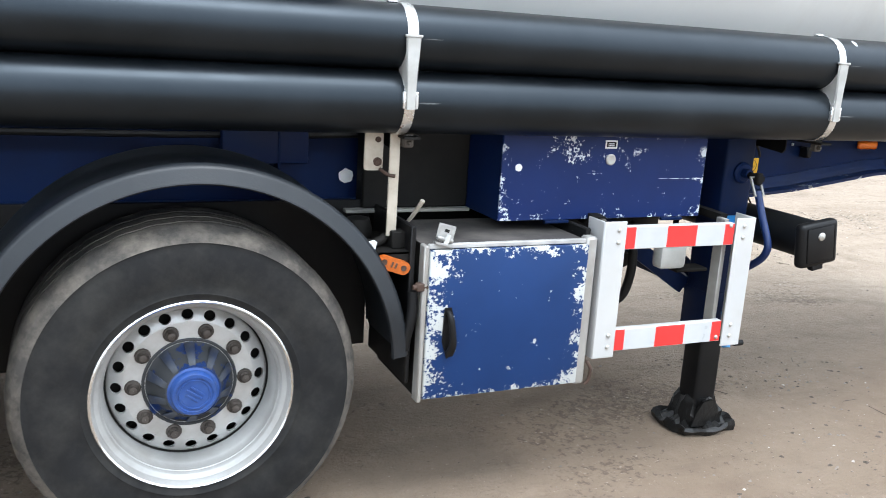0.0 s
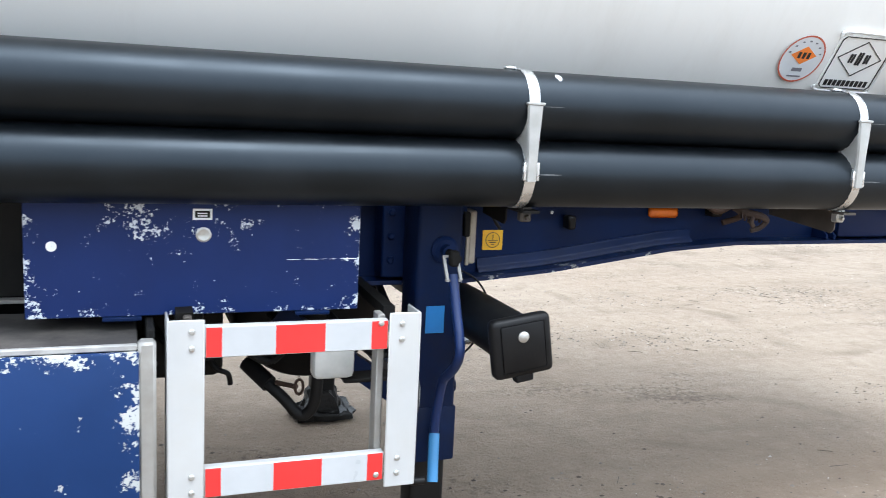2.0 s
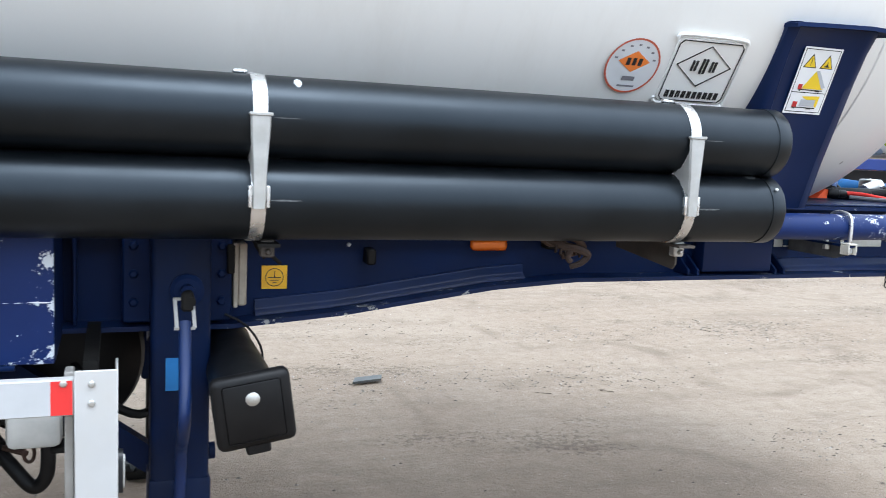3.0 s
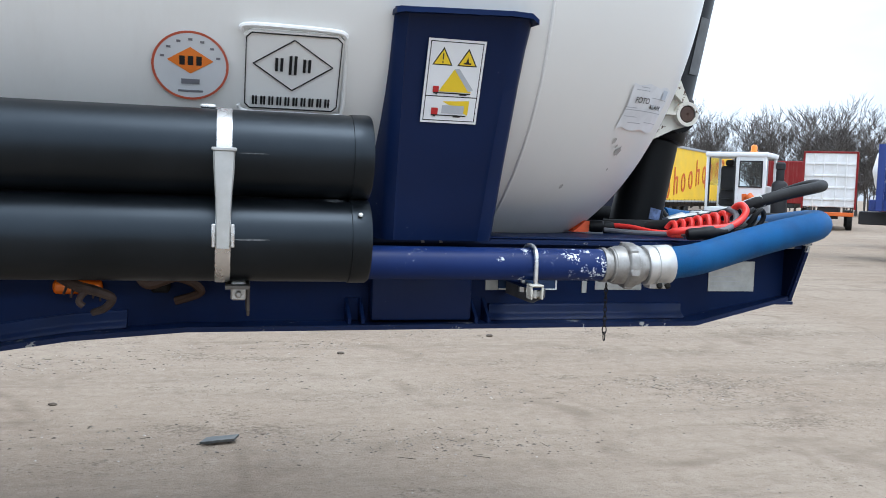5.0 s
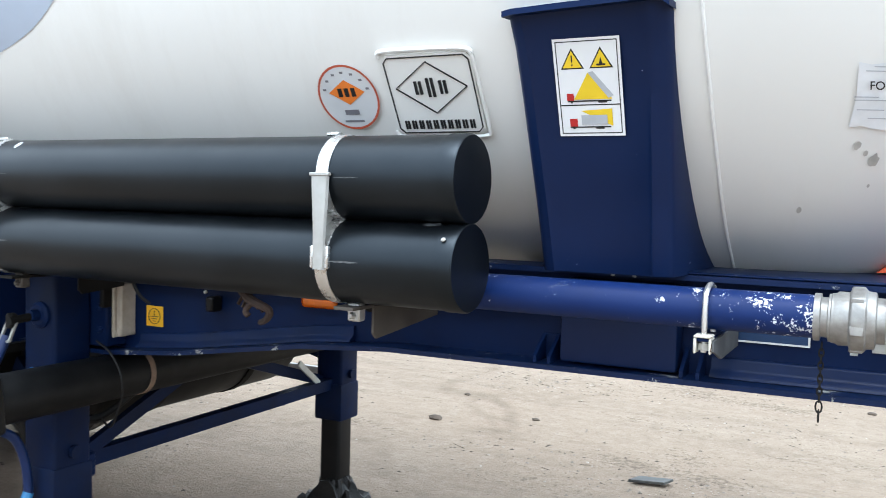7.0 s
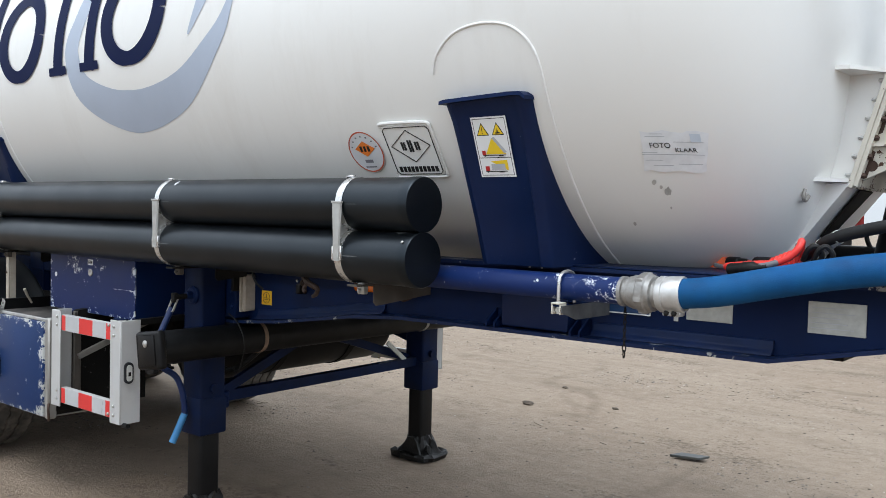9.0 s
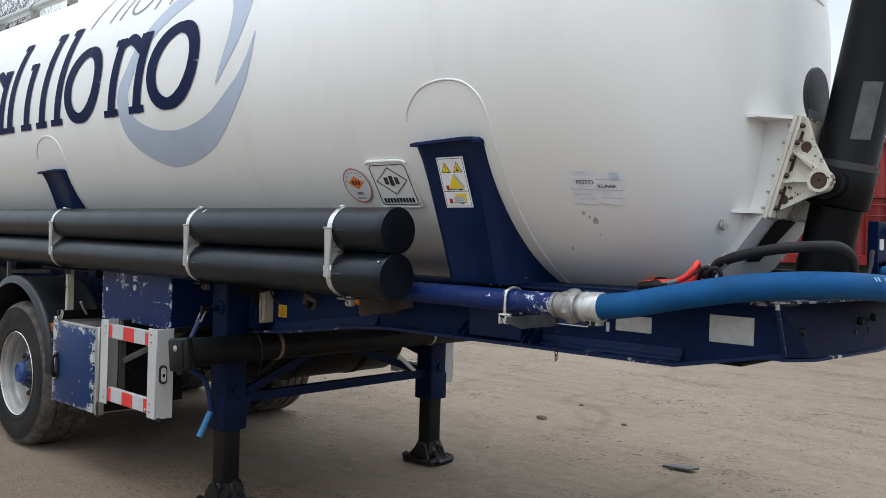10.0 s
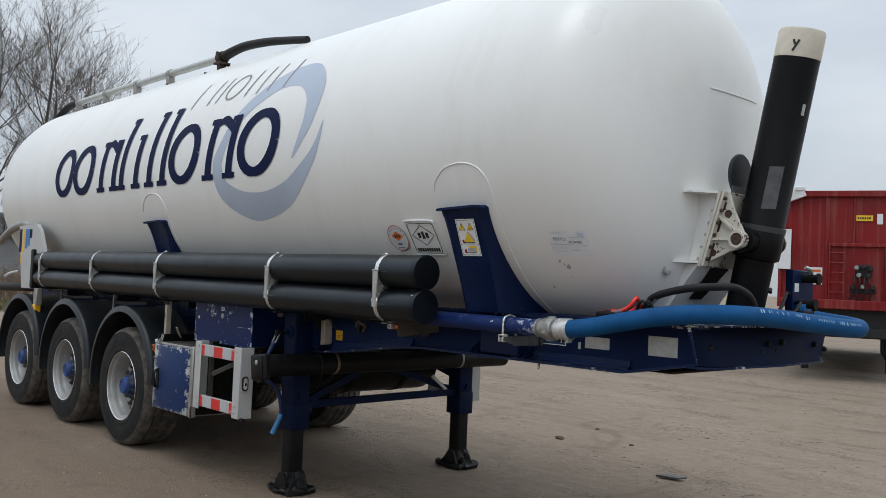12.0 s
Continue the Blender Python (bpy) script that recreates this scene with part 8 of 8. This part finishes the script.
for q in range(6):
    if q != 2:
        x = -3.0 + q * 0.19
        a = radians(-62)
        box(bm, x, x + 0.13, -(TKR + 0.012) * math.cos(a) - 0.01, -(TKR + 0.012) * math.cos(a) + 0.01, TKZ - 0.99, TKZ - 0.84)
tagged(tk.add("writing_bars", bm, veh_dark), kind="stuff")
tk.add("chassis", box(B(), -4.2, 4.8, -0.5, 0.5, 0.95, 1.3, 0.02), veh_dark)
tk.wheels((-1.6, -0.3, 1.0), 1.2)
sl = Local("silo_trailer", "white domed silo trailer in the row", "trailer", 29.8, 19.3, 147)
bm = B()
lathe(bm, (0, 0, 2.6), (1, 0, 0), ((0.01, -4.95), (0.8, -4.8), (1.15, -4.5), (1.2, -4.2), (1.2, 4.0), (1.1, 4.5), (0.6, 4.95), (0.01, 5.1)), 56)
sl.add("tank", bm, veh_white)
sl.add("chassis", box(B(), -4.8, 4.8, -0.5, 0.5, 1.0, 1.4, 0.02), mark_red)
sl.wheels((-3.8, -2.5, -1.2), 1.2)

# red tipping trailer, its front towards the camera
rt = Local("red_tipper", "red steel tipping trailer with a ribbed front", "trailer", -0.97, 18.16, -68)
rb = rt.add("body", box(B(), -6.0, 6.0, -1.25, 1.25, 1.43, 3.64, 0.04), veh_red)
for y0, y1, z0, z1, t_ in ((-1.28, 1.28, 3.56, 3.68, 0.08), (-1.26, 1.26, 1.40, 1.58, 0.10), (-0.42, -0.35, 1.55, 3.56, 0.05), (0.06, 0.11, 2.64, 3.56, 0.04), (-0.40, 1.26, 2.60, 2.67, 0.05), (1.19, 1.26, 1.55, 3.56, 0.06), (-1.26, -1.19, 1.55, 3.56, 0.06)):
    rt.add("front_rib", box(B(), 5.99, 6.0 + t_, y0, y1, z0, z1, 0.012), veh_red, rb)
# rungs beside the recess
for y0, y1 in ((-0.34, -0.08), (0.63, 0.95)):
    for k in range(5):
        rt.add("rung", cyl(B(), (6.09, y0, 1.72 + 0.19 * k), (6.09, y1, 1.72 + 0.19 * k), 0.014, seg=8), veh_red, rb)
    for y in (y0, y1):
        rt.add("ladder_side", box(B(), 6.0, 6.10, y - 0.012, y + 0.012, 1.6, 2.62, 0.004), veh_red, rb)
# air and electric couplings in the recess
rt.add("coupling_plate", box(B(), 6.02, 6.06, 0.02, 0.48, 1.72, 1.80, 0.01), veh_dark, rb)
rt.add("coupling_plate", box(B(), 6.02, 6.05, 0.12, 0.40, 2.02, 2.26, 0.01), veh_dark, rb)
for q, (y, z) in enumerate(((0.14, 2.2), (0.26, 2.22), (0.38, 2.18), (0.18, 2.06), (0.34, 2.05), (0.08, 1.83), (0.25, 1.84), (0.42, 1.83))):
    bm = B()
    lathe(bm, (6.05, y, z), (1, 0, 0), ((0.035, 0), (0.045, 0.02), (0.045, 0.08), (0.03, 0.1), (0.001, 0.1)), 12)
    rt.add("coupling", bm, veh_dark if q % 3 else veh_grey, rb, "dark air coupling")
for q in range(4):
    bm = B()
    sweep(bm, [(6.08, 0.1 + 0.09 * q, 2.05), (6.17, 0.12 + 0.08 * q, 1.92), (6.12, 0.09 + 0.1 * q, 1.80), (6.05, 0.02 + 0.12 * q, 1.58)], 0.016, 8)
    rt.add("air_line", bm, veh_dark, rb, "black air line")
rt.add("maker_label", box(B(), 6.005, 6.02, 0.10, 0.40, 3.10, 3.21, 0.003), veh_yellow, rb, "yellow maker's label")
for q in range(6):
    rt.add("label_bar", box(B(), 6.02, 6.024, 0.135 + q * 0.04, 0.16 + q * 0.04, 3.135, 3.175), veh_dark, rb)
rt.add("front_board", box(B(), 6.07, 6.10, -1.28, -1.03, 2.14, 2.92, 0.004), veh_white, rb, "white board on the front corner")
rt.add("white_label", box(B(), 6.005, 6.015, 0.47, 0.57, 3.04, 3.24), veh_white, rb)
rt.add("white_label", box(B(), 6.005, 6.015, -0.66, -0.46, 1.86, 2.19), veh_white, rb)
rt.add("label_bar", box(B(), 6.015, 6.018, -0.63, -0.49, 2.10, 2.15), mark_red, rb)
rt.add("chassis", box(B(), -6.0, 5.9, -1.1, 1.1, 0.90, 1.43, 0.02), veh_dark)
rt.add("front_bumper", box(B(), 5.6, 5.95, -1.2, 1.2, 0.86, 1.06, 0.03), veh_dark)
for y in (-1.12, 1.12):
    rt.add("side_guard", box(B(), -1.2, 2.6, y - 0.03, y + 0.03, 0.42, 0.85, 0.01), veh_dark)
bm = B()
for y in (-0.85, 0.85):
    box(bm, 2.9, 3.1, y - 0.08, y + 0.08, 0, 1.2, 0.01)
rt.add("support_legs", bm, veh_dark)
rt.wheels((-4.6, -3.3, -2.0), 1.2)
bm = B()
bar(bm, (6.1, -1.16, 3.50), (6.14, -0.80, 3.64), 0.1, 0.14)
bar(bm, (6.1, -1.12, 3.44), (6.1, -0.92, 3.76), 0.08, 0.07)
box(bm, 6.05, 6.2, -0.98, -0.80, 3.66, 3.76, 0.02)
rt.add("roll_bar_arm", bm, veh_white, None, "white arm of the cover roller")

# low shed and fence far behind
shed = Local("shed", "low grey shed behind the yard", "shed", -52, 10, 80)
shed.add("wall", box(B(), -9, 9, -4, 4, 0, 3.2, 0.02), veh_grey)
bm = B()
prism(bm, [Vector((-9.4, y, z)) for y, z in ((-4.5, 3.1), (0, 4.6), (4.5, 3.1), (4.5, 3.25), (0, 4.75), (-4.5, 3.25))], (18.8, 0, 0))
shed.add("roof", bm, veh_dark)
shed.add("door", box(B(), -1.5, 1.5, -4.06, -4.0, 0, 2.6, 0.02), veh_white)
brush_mat = mat("dry_brush", (0.14, 0.095, 0.06), 0.95, 0, 0.3, 1.0, 0.0, 9)
bank_mat = mat("winter_grass", (0.11, 0.115, 0.045), 0.95, 0, 0.35, 0.8, 0.6, 9, (0.2, 0.16, 0.09), 0.7)

# ---- trees ----
bark = mat("grey_brown_bark", (0.085, 0.072, 0.06), 0.9, 0, 0.25, 5, 0.5, 30)
far_bark = mat("far_wood", (0.075, 0.065, 0.058), 0.95, 0, 0.25, 0.5, 0.0, 9)
rng = random.Random(7)


def limb(verts, faces, p0, p1, r0, r1, sides=3):
    d, a, b = frame_of(p1 - p0)
    base = len(verts)
    for p, r in ((p0, r0), (p1, r1)):
        for k in range(sides):
            t = 2 * math.pi * k / sides
            verts.append(p + (a * math.cos(t) + b * math.sin(t)) * r)
    for k in range(sides):
        faces.append((base + k, base + (k + 1) % sides, base + sides + (k + 1) % sides, base + sides + k))


def grow(verts, faces, p, d, length, r, depth, rnd, spread, kids, min_r=0.006):
    steps = 3 if depth > 1 else 2
    for s in range(steps):
        d = (d + Vector((rnd.uniform(-1, 1), rnd.uniform(-1, 1), rnd.uniform(-0.4, 0.9))) * 0.16).normalized()
        q = p + d * (length / steps)
        r2 = max(min_r * 0.6, r * (0.82 if depth else 0.6))
        limb(verts, faces, p, q, r, r2, 5 if r > 0.05 else 3)
        p, r = q, r2
        if depth:
            for _ in range(kids):
                a = Vector((rnd.uniform(-1, 1), rnd.uniform(-1, 1), rnd.uniform(0.0, 0.8))).normalized()
                nd = (d * (1 - spread) + a * spread).normalized()
                grow(verts, faces, p, nd, length * rnd.uniform(0.45, 0.72), max(min_r, r * 0.55), depth - 1, rnd, spread, kids, min_r)


def bare_tree(x, y, h, seed, depth=4):
    rnd = random.Random(seed)
    tv, tf, cv, cf = [], [], [], []
    p = Vector((0, 0, -0.1))
    r = h * 0.016
    top = []
    d = Vector((0, 0, 1))
    for s in range(8):
        d = (d + Vector((rnd.uniform(-1, 1), rnd.uniform(-1, 1), 1.5)) * 0.06).normalized()
        q = p + d * (h * 0.105)
        limb(tv, tf, p, q, r, r * 0.86, 8)
        p, r = q, r * 0.86
        if s >= 1:
            for _ in range(2):
                a = Vector((rnd.uniform(-1, 1), rnd.uniform(-1, 1), rnd.uniform(0.3, 1.0))).normalized()
                grow(cv, cf, p, a, h * rnd.uniform(0.16, 0.26), r * 0.5, depth - 2, rnd, 0.55, 2, 0.008)
    grow(cv, cf, p, d, h * 0.2, r * 0.7, depth - 2, rnd, 0.5, 2, 0.008)
    t = thing("bare_tree", (x, y, 0), "leafless winter tree with fine upright twigs", "tree", "bare trees beyond the yard")
    for nm, vv, ff in (("trunk", tv, tf), ("crown", cv, cf)):
        me = bpy.data.meshes.new(nm)
        me.from_pydata([tuple(v + Vector((x, y, 0))) for v in vv], [], ff)
        part(nm, me, bark, t)


for i, (x, y, h) in enumerate(((-40, 9.0, 13.5), (-44, 12.5, 15), (-38, 11.5, 12), (-47, 16, 14), (-50, 7, 13), (-43, 5.0, 12.5), (-55, 19, 14))):
    bare_tree(x, y, h, 40 + i, 5)

# rough grass and dry brush at the edge of the yard
bv, bf = [], []
for i in range(520):
    x, y = rng.uniform(-46, -27), rng.uniform(1.0, 8.5)
    for _ in range(3):
        d = Vector((rng.uniform(-0.5, 0.5), rng.uniform(-0.5, 0.5), 1)).normalized()
        grow(bv, bf, Vector((x, y, 0)), d, rng.uniform(0.5, 1.1), 0.016, 1, rng, 0.5, 2, 0.008)
me = bpy.data.meshes.new("dry_brush")
me.from_pydata([tuple(v) for v in bv], [], bf)
me.materials.append(brush_mat)
tagged(new("dry_brush", me), "dry brown brush at the yard's edge", "brush", "", "stuff")
gv, gf = [], []
for i in range(5200):
    x, y, h = rng.uniform(-30, -22), rng.uniform(-0.5, 6.5), rng.uniform(0.10, 0.32)
    a = rng.uniform(0, 6.3)
    b0 = len(gv)
    gv += [(x + 0.02 * math.cos(a), y + 0.02 * math.sin(a), 0), (x - 0.02 * math.cos(a), y - 0.02 * math.sin(a), 0), (x + 0.1 * math.sin(a), y + 0.1 * math.cos(a), h)]
    gf.append((b0, b0 + 1, b0 + 2))
me = bpy.data.meshes.new("grass")
me.from_pydata(gv, [], gf)
me.materials.append(bank_mat)
tagged(new("grass", me), "rough winter grass at the yard's edge", "grass", "", "stuff")

wv, wf = [], []
for i in range(380):
    a = radians(rng.uniform(28, 82))
    dist = rng.uniform(88, 118)
    x, y = 4 + dist * math.cos(a), dist * math.sin(a)
    h = rng.uniform(6.0, 10.4)
    p, r, d = Vector((x, y, 0)), 0.12, Vector((0, 0, 1))
    for s in range(6):
        d = (d + Vector((rng.uniform(-1, 1), rng.uniform(-1, 1), 1.5)) * 0.07).normalized()
        q = p + d * (h / 7)
        limb(wv, wf, p, q, r, r * 0.8)
        p, r = q, r * 0.8
        if s > 0:
            for _ in range(3):
                n_ = Vector((rng.uniform(-1, 1), rng.uniform(-1, 1), rng.uniform(0.3, 1.1))).normalized()
                grow(wv, wf, p, n_, h * rng.uniform(0.14, 0.25), r * 0.45, 2, rng, 0.5, 2, 0.02)
me = bpy.data.meshes.new("far_wood")
me.from_pydata([tuple(v) for v in wv], [], wf)
me.materials.append(far_bark)
tagged(new("far_wood", me), "belt of leafless trees along the horizon", "trees", "", "stuff")

# ---- small things on the ground ----
slate_mat = mat("dark_rubber_flap", (0.05, 0.055, 0.055), 0.6, 0, 0.2, 15, 0.1, 60, (0.2, 0.18, 0.15), 0.4)
bm = B()
prism(bm, [Vector((x, y, 0.0)) for x, y in ((3.99, 2.03), (4.19, 2.06), (4.22, 2.15), (4.03, 2.13))], (0, 0, 0.014))
for v in bm.verts:
    v.co.z += 0.012 + 0.10 * (v.co.x - 4.0) * 0.3
bevel_all(bm, 0.003)
solid("rubber_flap", bm, slate_mat, "thin dark rubber flap lying on the sand", "debris")
rock_mat = mat("grey_stone", (0.20, 0.172, 0.145), 0.9, 0, 0.35, 25, 0.3, 60)
pale_mat = mat("pale_stone", (0.40, 0.36, 0.315), 0.85, 0, 0.2, 25, 0.2, 60)
dark_mat = mat("dark_litter", (0.085, 0.066, 0.05), 0.95, 0, 0.4, 25, 0.3, 60)


def clod(x, y, s, seed):
    bm = B()
    bmesh.ops.create_icosphere(bm, subdivisions=2, radius=1.0)
    for v in bm.verts:
        k = 1 + 0.35 * noise.noise(v.co * 1.3 + Vector((seed, 0, 0)))
        v.co = Vector((x + v.co.x * s * k, y + v.co.y * s * 0.7 * k, max(-0.2 * s, v.co.z * s * 0.4 * k) + 0.2 * s + ground_height(x, y)))
    solid("clod", bm, dark_mat, "dark clod of earth on the sand", "debris", "clods on the sand")


for i, (x, y, s) in enumerate(((2.35, 2.75, 0.055), (2.2, 3.6, 0.03), (5.2, 4.8, 0.035), (6.9, 5.6, 0.04), (3.0, 3.1, 0.03))):
    clod(x, y, s, i * 3.1)
patches = [(rng.uniform(-5, 13), rng.uniform(-2.6, 13), rng.uniform(0.2, 0.7)) for _ in range(95)]


def scatter(name, count, lo, hi, material, label, clustered, seed, flat=0.55):
    rnd = random.Random(seed)
    vv, ff = [], []
    for _ in range(count):
        if clustered and rnd.random() < 0.75:
            px, py, pr = rnd.choice(patches)
            x, y = rnd.gauss(px, pr), rnd.gauss(py, pr * 0.5)
        else:
            x, y = rnd.uniform(-5, 14), rnd.uniform(-3.2, 14)
        s = lo + (hi - lo) * rnd.random() ** 3
        z = ground_height(x, y) + s * 0.12
        base = len(vv)
        t0 = rnd.uniform(0, 6.3)
        e = rnd.uniform(0.5, 1.0)
        for k in range(5):
            t = t0 + 2 * math.pi * k / 5
            q = s * rnd.uniform(0.75, 1.15)
            vv.append((x + q * math.cos(t), y + q * e * math.sin(t), z - s * 0.15))
        vv.append((x + s * rnd.uniform(-0.2, 0.2), y + s * rnd.uniform(-0.2, 0.2), z + s * flat))
        for k in range(5):
            ff.append((base + k, base + (k + 1) % 5, base + 5))
    me = bpy.data.meshes.new(name)
    me.from_pydata(vv, [], ff)
    me.materials.append(material)
    tagged(new(name, me), label, name, "", "stuff")


scatter("gravel", 12000, 0.003, 0.014, rock_mat, "scattered grey gravel on the sand", True, 1)
scatter("pale_gravel", 3200, 0.003, 0.011, pale_mat, "scattered pale pebbles on the sand", True, 2)
scatter("leaf_litter", 9000, 0.004, 0.018, dark_mat, "dark leaf and bark crumbs on the sand", True, 3, 0.25)
tv_, tf_ = [], []
for _ in range(420):
    px, py, pr = rng.choice(patches)
    x, y = rng.gauss(px, pr), rng.gauss(py, pr * 0.6)
    a, L = rng.uniform(0, 6.3), rng.uniform(0.03, 0.11)
    z = ground_height(x, y) + 0.006
    limb(tv_, tf_, Vector((x, y, z)), Vector((x + L * math.cos(a), y + L * math.sin(a), z + rng.uniform(0, 0.01))), 0.0022, 0.0015)
me = bpy.data.meshes.new("twigs")
me.from_pydata([tuple(v) for v in tv_], [], tf_)
me.materials.append(dark_mat)
tagged(new("twigs", me), "thin dark twigs scattered on the sand", "twigs", "", "stuff")
